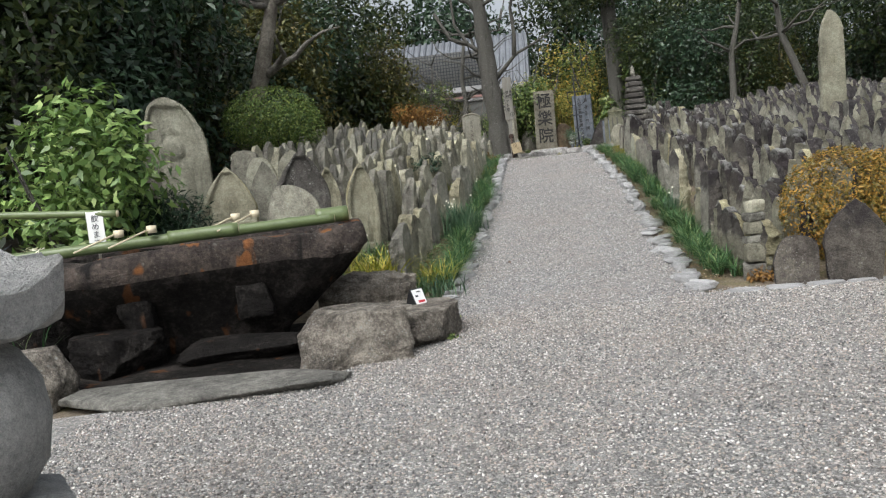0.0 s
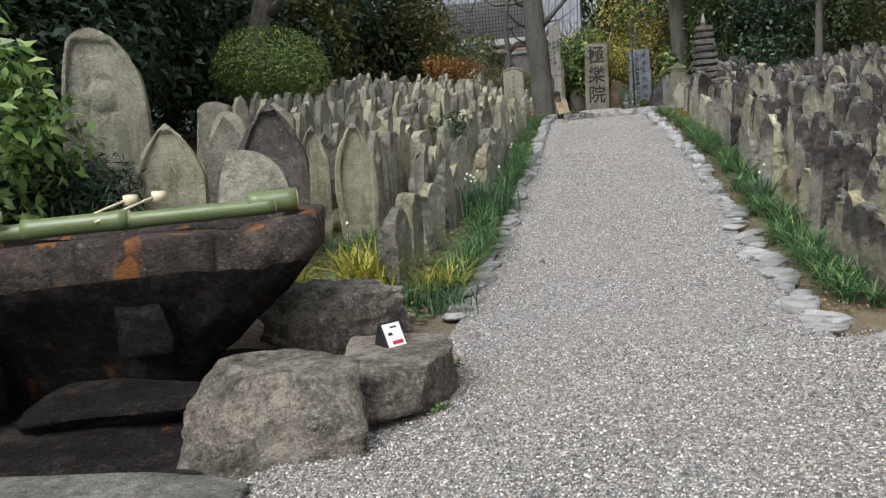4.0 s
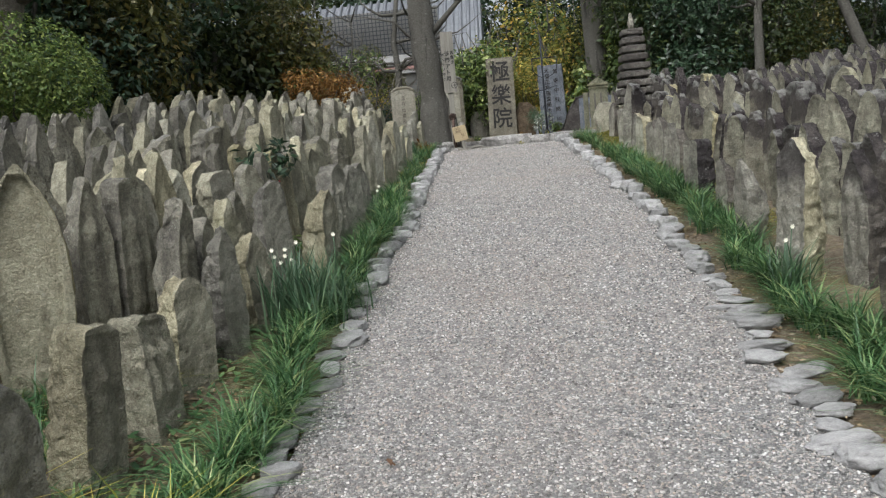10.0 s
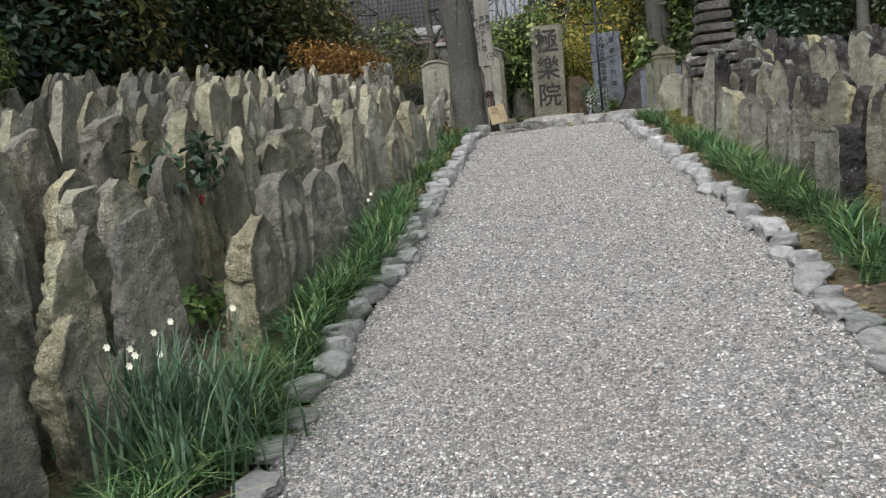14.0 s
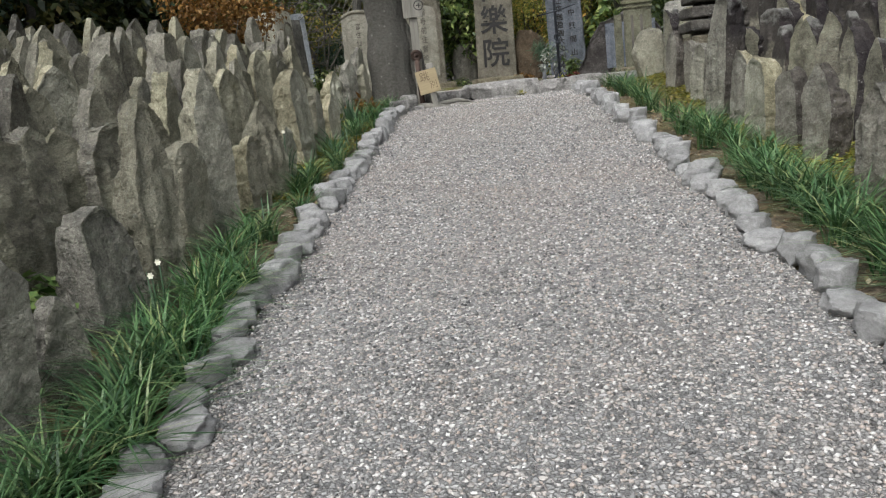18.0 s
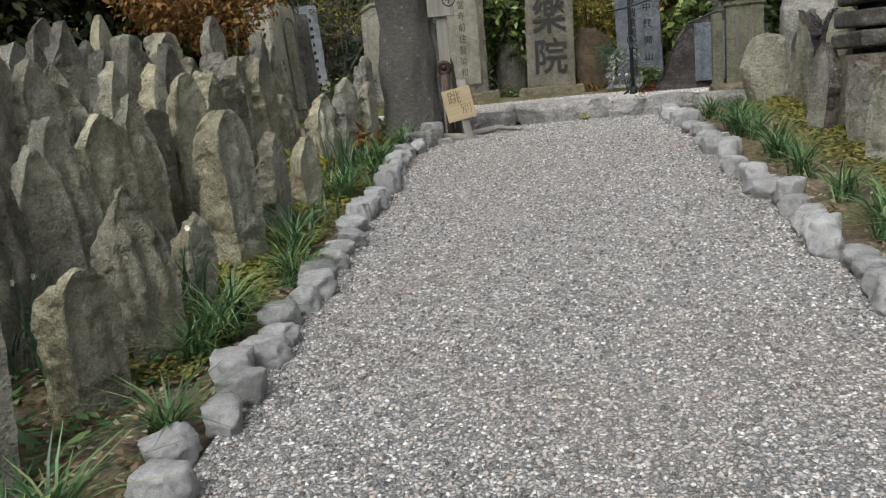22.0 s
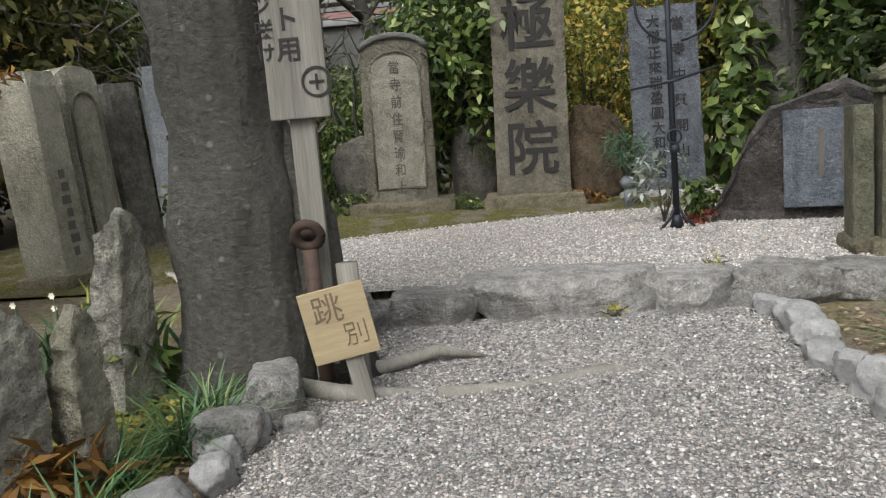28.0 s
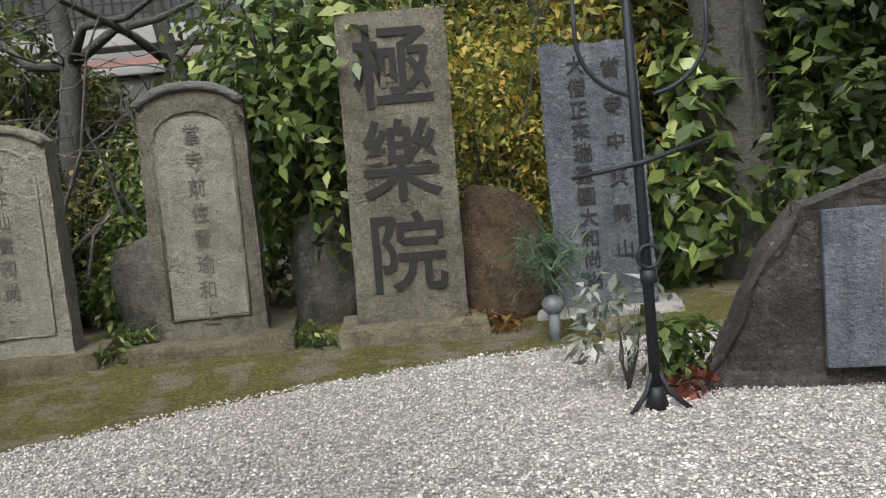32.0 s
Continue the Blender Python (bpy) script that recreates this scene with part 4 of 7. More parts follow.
# ---- foliage ----
def leaf_cloud(name, mat, blobs, count, size, seed, shell=0.75, slim=0.42, droop=0.25):
    """Leaves round several uneven blobs (x, y, z, rx, ry, rz): folded leaf shapes, thicker towards the outside."""
    rng = np.random.default_rng(seed)
    blobs = np.array(blobs, float)
    vol = blobs[:, 3] * blobs[:, 4] + blobs[:, 4] * blobs[:, 5] + blobs[:, 3] * blobs[:, 5]
    pick = rng.choice(len(blobs), count, p=vol / vol.sum())
    d = rng.normal(size=(count, 3))
    d /= np.linalg.norm(d, axis=1)[:, None]
    # tufts: pull directions towards random twig ends
    tufts = rng.normal(size=(max(count // 14, 8), 3))
    tufts /= np.linalg.norm(tufts, axis=1)[:, None]
    d = d * 0.42 + tufts[rng.integers(len(tufts), size=count)] * 0.9
    d /= np.linalg.norm(d, axis=1)[:, None]
    r = shell + (1.08 - shell) * rng.random(count) ** 0.6
    inner = rng.random(count) < 0.22
    r[inner] = rng.uniform(0.35, shell, inner.sum())
    c = blobs[pick, :3] + d * r[:, None] * blobs[pick, 3:]
    n = d * 0.7 + rng.normal(size=(count, 3)) * 0.5 + np.array([0, 0, 0.45])
    n /= np.linalg.norm(n, axis=1)[:, None]
    ax = rng.normal(size=(count, 3)) + d * 0.6 - np.array([0, 0, droop])
    ax -= n * (ax * n).sum(1)[:, None]
    ax /= np.linalg.norm(ax, axis=1)[:, None]
    sd = np.cross(n, ax)
    L = size * rng.uniform(0.65, 1.3, count)[:, None]
    w = L * slim * 0.5
    v = np.stack([c, c + ax * L * 0.45 + sd * w + n * w * 0.25, c + ax * L - n * L * 0.12, c + ax * L * 0.45 - sd * w + n * w * 0.25], 1).reshape(-1, 3)
    f = np.arange(count * 4).reshape(-1, 4)
    return bulk_mesh(name, v, f, mat)


def blob_crown(rx, ry, rz, n, seed, z0=0.0, spread=0.62, size=0.5):
    rnd = random.Random(seed)
    out = []
    for _ in range(n):
        a, u = rnd.uniform(0, 2 * math.pi), rnd.uniform(-0.9, 1)
        k = spread * rnd.uniform(0.5, 1.1)
        s = size * rnd.uniform(0.7, 1.25)
        out.append((rx * k * math.cos(a), ry * k * math.sin(a), z0 + rz * u * 0.72, rx * s, ry * s, rz * s * 0.8))
    return out


def limbs_bm(height, spread, seed, r0=0.05, count=6, fork=0.3):
    rnd = random.Random(seed)
    bm = bmesh.new()
    tmp = bpy.data.meshes.new("limb")
    for i in range(count):
        a = rnd.uniform(0, 2 * math.pi)
        p = Vector((0, 0, height * fork * rnd.uniform(0, 1)))
        pts = [p.copy()]
        tgt = Vector((math.cos(a) * spread, math.sin(a) * spread, height)) * rnd.uniform(0.7, 1.0)
        for k in range(1, 5):
            q = p.lerp(tgt, k / 4) + Vector((rnd.uniform(-1, 1), rnd.uniform(-1, 1), rnd.uniform(-0.5, 0.5))) * spread * 0.14
            pts.append(q)
        b = tube_bm(pts, [r0 * (1 - 0.8 * k / 4) for k in range(5)], 6)
        b.to_mesh(tmp)
        b.free()
        bm.from_mesh(tmp)
    bpy.data.meshes.remove(tmp)
    return bm


def tree(name, x, y, z, height, crown_mesh, label, category, trunk_r=0.07, seed=1, spread=0.9, trunk_label="", fork=0.3):
    ob = thing(name, pose(x, y, z, 0, 0, seed * 47 % 360), label, category)
    part("trunk", limbs_bm(height, spread, seed, trunk_r, 6, fork), M_BARK, ob)
    part("crown", crown_mesh, None, ob)
    return ob


CROWNS = {}
for i in range(3):
    CROWNS["camellia", i] = leaf_cloud("crown", M_LEAF_CAM, blob_crown(1.5, 1.5, 2.0, 11, 20 + i, 2.2), 7000, 0.15, 20 + i)
    CROWNS["mid", i] = leaf_cloud("crown", M_LEAF_MID, blob_crown(1.5, 1.5, 2.2, 12, 30 + i, 2.4), 7000, 0.135, 30 + i)
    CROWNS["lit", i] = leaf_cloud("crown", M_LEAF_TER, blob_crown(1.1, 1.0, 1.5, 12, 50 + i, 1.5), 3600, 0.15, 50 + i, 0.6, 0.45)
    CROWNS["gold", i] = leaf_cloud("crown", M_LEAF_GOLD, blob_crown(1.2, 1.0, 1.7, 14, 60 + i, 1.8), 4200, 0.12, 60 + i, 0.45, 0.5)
    CROWNS["yellow", i] = leaf_cloud("crown", M_LEAF_YEL, blob_crown(1.2, 1.2, 1.7, 12, 40 + i, 1.9), 6000, 0.115, 40 + i)

MASTERS = {}


def wood(kind, i, x, y, z, s, turn, label, category="tree"):
    key = (kind, i)
    m = pose(x, y, z, 0, 0, turn)
    if key not in MASTERS:
        ob = tree(category + "_" + kind if kind == "camellia" else category, x, y, z, 3.6, CROWNS[key], label, category, 0.06, i + 3, 0.9)
        MASTERS[key] = ob
    else:
        ob = copy_thing(MASTERS[key], m)
        tagged(ob, label, category)
    ob.matrix_basis = m @ Matrix.Diagonal((s, s, s, 1))
    return ob


def background_woods():
    rnd = random.Random(12)
    text = {"camellia": "dark glossy evergreen camellia with dense leaves", "mid": "mid-green evergreen tree behind the graves", "yellow": "yellowish-green evergreen shrub behind the graves", "lit": "fresh green broad-leaved shrub behind the memorials", "gold": "airy yellow-green shrub with golden leaves behind the memorials"}
    spots = []
    # behind the left bed
    for k in range(9):
        spots.append((-7.3 - rnd.uniform(0, 0.6), 11.2 + k * 1.75, "yellow" if k in (4, 6, 8) else "camellia" if k % 3 else "mid", 1.5 if k in (4, 6, 8) else 1.15))
        spots.append((-9.2 - rnd.uniform(0, 1), 10.5 + k * 2.0, "mid" if k % 2 else "camellia", 1.6))
    # left of the terrace, in front of the wall
    for x, y, kind, s in ((-6.6, 28.2, "yellow", 1.0), (-5.9, 29.6, "gold", 0.9), (-5.2, 30.6, "lit", 0.6), (-4.3, 30.6, "gold", 0.6), (-6.4, 31.5, "gold", 1.2), (-7.9, 31.6, "gold", 1.3), (-4.9, 28.4, "lit", 0.4), (-5.6, 28.3, "yellow", 1.25), (-7.2, 26.6, "mid", 1.5), (-4.7, 31.4, "lit", 0.95), (-5.6, 31.9, "lit", 1.2), (-3.9, 31.9, "yellow", 0.9), (-7.0, 30.4, "camellia", 1.2)):
        spots.append((x, y, kind, s))
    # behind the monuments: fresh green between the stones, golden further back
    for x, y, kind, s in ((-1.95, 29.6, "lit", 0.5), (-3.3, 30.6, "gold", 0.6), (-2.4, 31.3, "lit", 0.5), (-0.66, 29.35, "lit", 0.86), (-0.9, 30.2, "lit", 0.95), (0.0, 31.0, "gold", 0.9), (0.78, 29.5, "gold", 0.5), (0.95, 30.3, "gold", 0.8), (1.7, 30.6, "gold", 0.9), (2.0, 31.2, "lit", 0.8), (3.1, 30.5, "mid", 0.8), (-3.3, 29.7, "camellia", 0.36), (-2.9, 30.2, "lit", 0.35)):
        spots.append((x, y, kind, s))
    for k in range(7):
        spots.append((0.9 + k * 1.4, 33 + rnd.uniform(0, 1.2), ["gold", "lit", "gold", "mid", "camellia", "mid", "camellia"][k], 1.35))
    # right of the terrace and behind the right bed
    for k in range(6):
        spots.append((3.6 + k * 1.3, 27.6 + rnd.uniform(-0.6, 0.8), ["mid", "camellia", "mid", "yellow", "mid", "camellia"][k], 0.95))
    for k in range(7):
        spots.append((10.4 + rnd.uniform(0, 1.2), 12 + k * 2.3, ["mid", "camellia"][k % 2], 1.3))
    # far closing belt
    for k in range(9):
        spots.append((-14 + k * 3.6, 43 + rnd.uniform(0, 3), ["mid", "camellia"][k % 2], 2.4))
    for x, y, kind, s in spots:
        wood(kind, rnd.randrange(3), x, y, ground_z(x, y) if y < 24.7 else 1.86, s * rnd.uniform(0.9, 1.1), rnd.uniform(0, 360), text[kind])


background_woods()


# ---- the large trunk beside the path, bare trees ----
def big_tree():
    ob = thing("tree", pose(-1.38, 23.9, 1.66), "large old tree with a thick grey-brown bark trunk beside the path", "tree")
    pts = [(0.0, 0.02, -0.1), (0.03, 0.0, 0.12), (0.03, 0, 0.5), (0.03, 0, 1.2), (-0.06, 0, 2.2), (-0.1, 0.05, 3.4), (-0.22, 0.1, 4.8), (-0.35, 0.2, 6.5)]
    bm = tube_bm(pts, [0.42, 0.33, 0.285, 0.262, 0.255, 0.225, 0.18, 0.13], 28)
    bmesh.ops.subdivide_edges(bm, edges=bm.edges[:], cuts=4, use_grid_fill=True)
    rough_bm(bm, 0.045, 2.2, 3, 0.02)
    rough_bm(bm, 0.018, 9, 5, 0.012)
    part("trunk", bm, M_BARK, ob)
    flare = rough_bm(tube_bm([(0.22, 0.05, 1.25), (0.29, 0.05, 0.98), (0.34, 0.04, 0.75), (0.365, 0.04, 0.5), (0.40, 0.03, 0.2), (0.5, 0.02, -0.06)], [0.04, 0.085, 0.115, 0.12, 0.14, 0.17], 16), 0.03, 4, 7)
    part("root_flare", flare, M_BARK, ob)
    for q in (((0.25, -0.2, 0.06), (0.5, -0.32, 0.05), (0.8, -0.25, 0.02), (1.05, -0.1, -0.02)), ((0.3, 0.0, 0.08), (0.62, 0.0, 0.07), (0.86, 0.12, 0.10), (1.1, 0.16, 0.04)), ((0.9, -0.3, 0.02), (1.3, -0.22, 0.015), (1.6, -0.1, 0.03), (1.85, -0.12, 0.005))):
        part("root", rough_bm(tube_bm(q, [0.05, 0.04, 0.028, 0.008], 8), 0.02, 6, 2), M_WOOD, ob)
    for q in (((0.1, 0, 2.4), (0.45, 0.0, 2.75), (0.75, 0.05, 3.05), (1.3, 0.1, 3.3), (1.95, 0.1, 3.65)), ((0.7, 0.05, 3.0), (0.75, 0.1, 3.6), (0.7, 0.2, 4.4), (0.95, 0.2, 5.2)), ((-0.1, 0, 3.1), (-0.6, 0.1, 3.5), (-0.95, 0.2, 4.1), (-1.0, 0.3, 5.0)), ((-0.6, 0.1, 3.5), (-1.1, 0.1, 3.7), (-1.5, 0.2, 4.5))):
        part("branch", tube_bm(q, [0.07, 0.055, 0.045, 0.03, 0.015][:len(q)], 8), M_BARK, ob)
    rnd = random.Random(4)
    for i in range(7):
        a = rnd.uniform(0, 6.28)
        z = rnd.uniform(3.4, 6)
        st = Vector((-0.2, 0.1, z))
        pts = [st]
        for k in range(5):
            pts.append(pts[-1] + Vector((math.cos(a) * 0.4 + rnd.uniform(-.2, .2), math.sin(a) * 0.4 + rnd.uniform(-.2, .2), rnd.uniform(0.05, 0.45))))
        part("branch", tube_bm(pts, [0.07, 0.055, 0.04, 0.03, 0.02, 0.01], 7), M_BARK, ob)
    return ob


big_tree()


def bare_tree(x, y, z, h, r, seed, lean, label, bark=None):
    rnd = random.Random(seed)
    ob = thing("bare_tree", pose(x, y, z), label, "tree")
    pts, p = [], Vector((0, 0, -0.1))
    for k in range(7):
        pts.append(p.copy())
        p = p + Vector((lean[0] * h / 7 + rnd.uniform(-.08, .08) * h / 4, lean[1] * h / 7 + rnd.uniform(-.05, .05), h / 7))
    part("trunk", tube_bm(pts, [r * (1 - 0.1 * k) for k in range(7)], 10), bark or M_BARK, ob)
    for i in range(9):
        st = pts[rnd.randrange(3, 7)].copy()
        a = rnd.uniform(0, 6.28)
        q = [st]
        for k in range(5):
            a += rnd.uniform(-0.7, 0.7)
            q.append(q[-1] + Vector((math.cos(a), math.sin(a), rnd.uniform(-0.1, 0.9))) * h * 0.075)
        part("branch", tube_bm(q, [r * 0.4, r * 0.32, r * 0.24, r * 0.17, r * 0.11, r * 0.05], 6), bark or M_BARK, ob)
    return ob


bare_tree(-3.05, 30.5, 1.86, 5.6, 0.13, 5, (0.03, 0.05), "leafless plum tree with dark crooked branches")
bare_tree(-4.4, 28.9, 1.86, 4.2, 0.05, 15, (0.1, 0.05), "thin leafless shrub with many grey twigs")
bare_tree(-5.2, 29.4, 1.86, 4.4, 0.07, 16, (0.12, 0.0), "leafless tree with grey twigs beside the terrace", M_BARK_OLD)


def twig_shrub(x, y, z, h, seed, label, stems=10):
    rnd = random.Random(seed)
    ob = thing("twig_shrub", pose(x, y, z), label, "shrub")
    for i in range(stems):
        a = rnd.uniform(0, 6.28)
        q, p = [], Vector((math.cos(a) * 0.06, math.sin(a) * 0.06, -0.05))
        for k in range(6):
            q.append(p.copy())
            p = p + Vector((math.cos(a) * 0.12 + rnd.uniform(-.08, .08), math.sin(a) * 0.12 + rnd.uniform(-.08, .08), rnd.uniform(0.6, 1.1) * 0.2)) * h
        stem = part("stem", tube_bm(q, [0.024, 0.021, 0.018, 0.014, 0.010, 0.005], 5), M_BARK_OLD, ob)
        for j in range(8):
            st = q[rnd.randrange(2, 6)].copy()
            b = rnd.uniform(0, 6.28)
            tw = [st]
            for k in range(4):
                b += rnd.uniform(-0.8, 0.8)
                tw.append(tw[-1] + Vector((math.cos(b), math.sin(b), rnd.uniform(-0.3, 0.8))) * h * 0.07)
            part("twig", tube_bm(tw, [0.011, 0.009, 0.008, 0.006, 0.004], 4), M_BARK_OLD, stem)
    return ob


twig_shrub(-3.75, 29.3, 1.86, 2.6, 501, "bare grey twiggy shrub behind the memorial stones")
twig_shrub(-3.15, 29.9, 1.86, 2.9, 502, "bare grey twiggy shrub before the boundary wall")
twig_shrub(-4.5, 28.9, 1.86, 2.4, 503, "bare grey twiggy shrub beside the tablets")
bare_tree(-1.55, 30.9, 1.86, 5.5, 0.12, 6, (-0.16, 0.0), "leafless tree with dark forking branches behind the monuments")
bare_tree(-6.75, 17.0, 1.75, 5.2, 0.26, 7, (0.42, 0.0), "leaning pale-barked bare tree above the graves", M_BARK_OLD)
bare_tree(5.6, 25.6, 2.2, 5.0, 0.12, 8, (0.15, 0.1), "leafless dark tree behind the graves")
bare_tree(7.5, 24.4, 2.2, 5.5, 0.13, 9, (-0.2, 0.1), "leafless dark tree with long side branches")


def ivy_tree():
    ob = thing("tree", pose(2.6, 29.3, 1.82), "thick tree trunk overgrown with broad climbing leaves", "tree")
    bm = tube_bm([(0, 0, 0), (0, 0, 0.4), (-0.02, 0, 1.5), (-0.05, 0, 3), (-0.1, 0, 4.6), (-0.1, 0, 7)], [0.42, 0.33, 0.28, 0.27, 0.25, 0.2], 20)
    rough_bm(bm, 0.03, 3.5, 9, 0.02)
    part("trunk", bm, M_BARK, ob)
    part("crown", leaf_cloud("crown", M_LEAF_MID, [(bx, by, bz + 4.2, rx, ry, rz) for bx, by, bz, rx, ry, rz in blob_crown(2.1, 1.9, 1.8, 14, 92, 2.0)], 9000, 0.16, 93), M_LEAF_MID, ob)
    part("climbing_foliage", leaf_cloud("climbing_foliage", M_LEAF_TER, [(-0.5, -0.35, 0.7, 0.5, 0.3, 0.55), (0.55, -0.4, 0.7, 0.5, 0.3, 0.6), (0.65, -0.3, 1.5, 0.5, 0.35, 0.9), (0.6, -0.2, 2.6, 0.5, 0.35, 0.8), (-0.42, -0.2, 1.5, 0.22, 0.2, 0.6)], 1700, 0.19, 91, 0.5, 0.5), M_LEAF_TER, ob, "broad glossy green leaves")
    return ob


ivy_tree()


# ---- walls and houses beyond ----
def house_left():
    wall = tagged(new("boundary_wall"), "grey boundary wall with a white coping behind the trees", "wall", "", "structure")
    part("wall_body", box_bm(14, 0.25, 2.6, 0.01, (-7.0, 33, 3.0)), M_WALLGREY, wall)
    part("coping", box_bm(14.1, 0.42, 0.1, 0.02, (-7.0, 33, 4.36)), M_PLASTER, wall, "white coping")
    h = thing("house", pose(-5.5, 39.5, 1.8), "house with grey tiled roof and lattice balcony behind the trees", "house")
    part("wall", box_bm(9, 6, 5.0, 0.02, (-1, 0, 2.2)), M_PLASTER, h)
    bm = bmesh.new()
    v = [bm.verts.new(c) for c in ((-6, -3.8, 3.3), (5.0, -3.8, 3.3), (5.0, 0, 6.0), (-6, 0, 6.0), (-6, 3.8, 3.3), (5, 3.8, 3.3))]
    bm.faces.new((v[0], v[1], v[2], v[3]))
    bm.faces.new((v[3], v[2], v[5], v[4]))
    bm.faces.new((v[0], v[3], v[4]))
    bm.faces.new((v[1], v[5], v[2]))
    part("roof", bm, M_TILE, h)
    # ridged tiles
    tile = mesh_of("roof_tile", tube_bm([(0, 0, 0), (0, 3.8, 2.7)], [0.07, 0.07], 6), M_TILE)
    for i in range(38):
        part("roof_tile", tile, None, h, m=pose(-5.9 + i * 0.29, -3.8, 3.34))
    part("fascia", box_bm(11.1, 0.12, 0.22, 0.01, (-0.5, -3.84, 3.22)), M_PLASTER, h, "white eaves board")
    for i in range(14):
        part("lattice_bar", box_bm(0.04, 0.04, 1.1, 0, (-4.6 + i * 0.62, -3.3, 2.2)), M_IRON, h)
    for z in (1.7, 2.2, 2.7):
        part("lattice_rail", box_bm(8.4, 0.04, 0.05, 0, (-0.6, -3.3, z)), M_IRON, h)
    return h


house_left()


def lattice_fence():
    f = thing("lattice_fence", pose(-4.0, 33.7, 4.4), "metal lattice fence on a white ledge above the boundary wall", "fence")
    part("ledge", box_bm(4.4, 0.5, 0.22, 0.02, (0, 0, 0.46)), M_PLASTER, f, "white ledge")
    part("backing", box_bm(4.4, 0.04, 1.5, 0.0, (0, 0.2, 1.3)), M_WALLGREY, f, "grey backing panel")
    part("red_band", box_bm(4.4, 0.1, 0.09, 0.0, (0, -0.3, 0.14)), M_REDBAND, f, "faded red band")
    bar = mesh_of("bar", box_bm(0.022, 0.022, 1.45, 0), M_IRON)
    for i in range(37):
        part("bar", bar, None, f, m=pose(-2.15 + i * 0.119, -0.12, 1.28))
    for i in range(11):
        part("rail", box_bm(4.4, 0.02, 0.022, 0, (0, -0.12, 0.62 + i * 0.13)), M_IRON, f)


M_REDBAND = simple("faded_red_paint", (0.30, 0.17, 0.15), 0.8, depth=0.2)
lattice_fence()


def house_right():
    h = thing("house", pose(11.0, 42, 1.8), "house with pale grey roof seen between the trees", "house")
    part("wall", box_bm(9, 6, 4.0, 0.02, (0, 0, 2.0)), M_PLASTER, h)
    bm = bmesh.new()
    v = [bm.verts.new(c) for c in ((-5, -3.6, 3.7), (5, -3.6, 3.7), (5, 0, 5.4), (-5, 0, 5.4), (-5, 3.6, 3.7), (5, 3.6, 3.7))]
    bm.faces.new((v[0], v[1], v[2], v[3]))
    bm.faces.new((v[3], v[2], v[5], v[4]))
    bm.faces.new((v[0], v[3], v[4]))
    bm.faces.new((v[1], v[5], v[2]))
    part("roof", bm, M_TILE, h)
    w = tagged(new("boundary_wall"), "dark boundary wall behind the trees", "wall", "", "structure")
    part("wall_body", box_bm(16, 0.25, 2.2, 0.01, (11.5, 32.5, 2.9)), M_WALLGREY, w)


house_right()


# ---- monuments on the terrace ----
def plinth(parent, w, d, h, seed, mat=None, y=0.0):
    bm = box_bm(w, d, h, 0.03, (0, y, h / 2), 2)
    bmesh.ops.subdivide_edges(bm, edges=bm.edges[:], cuts=3, use_grid_fill=True)
    rough_bm(bm, 0.025, 4, seed, 0.01)
    return part("plinth", bm, mat or M_GRANITE, parent)


def slab_bm(w0, w1, h, d, seed, top="flat", n=14, rough=0.008):
    """An upright slab, w0 wide below and w1 above, front to -y; top flat, arch or peak."""
    bm = bmesh.new()
    nx = 12
    rows = []
    off = Vector((seed * 2.3, seed, seed * 3.1))
    for side in (-1, 1):
        grid = []
        for j in range(n + 1):
            s = j / n
            row = []
            for i in range(nx + 1):
                u = -1 + 2 * i / nx
                hw = (w0 + (w1 - w0) * s) / 2
                zt = h
                if top == "arch":
                    zt = h - 0.16 * w0 * abs(u) ** 2.6
                elif top == "peak":
                    zt = h - 0.3 * w0 * abs(u)
                elif top == "rough":
                    zt = h * (1 + 0.04 * noise.noise((u * 2 + seed, 0, seed)))
                p = Vector((u * hw, side * d / 2, s * zt))
                e = (1 if 0 < i < nx else 0.55) * (1 if j < n else 0.6)
                p.y *= 0.75 + 0.25 * e
                p += rough * noise.noise_vector(p * 6 + off)
                row.append(bm.verts.new(p))
            grid.append(row)
        rows.append(grid)
    f, b = rows
    for j in range(n):
        for i in range(nx):
            bm.faces.new((f[j][i], f[j][i + 1], f[j + 1][i + 1], f[j + 1][i]))
            bm.faces.new((b[j][i + 1], b[j][i], b[j + 1][i], b[j + 1][i + 1]))
        bm.faces.new((f[j][0], f[j + 1][0], b[j + 1][0], b[j][0]))
        bm.faces.new((f[j + 1][nx], f[j][nx], b[j][nx], b[j + 1][nx]))
    for i in range(nx):
        bm.faces.new((f[n][i], f[n][i + 1], b[n][i + 1], b[n][i]))
        bm.faces.new((f[0][i + 1], f[0][i], b[0][i], b[0][i + 1]))
    return bm


def arched_frame_bm(w, h, z0, d, t=0.03):
    """The raised rim of a sunk panel with an arched top."""
    pts = [(-w / 2, z0), (-w / 2, z0 + h * 0.86)]
    for k in range(9):
        a = math.pi - math.pi * k / 8
        pts.append((math.cos(a) * w / 2, z0 + h * 0.86 + math.sin(a) * h * 0.14))
    pts += [(w / 2, z0), (-w / 2, z0)]
    return tube_bm([(x, d, z) for x, z in pts], [t / 2] * len(pts), 6)


M_OLIVE = stone("olive_granite", (0.0935, 0.0935, 0.0595), (0.1573, 0.1555, 0.1003), (0.2295, 0.2253, 0.153), lichen_amount=0.3, moss=0.4, vary=0.05, streaks=0.3)


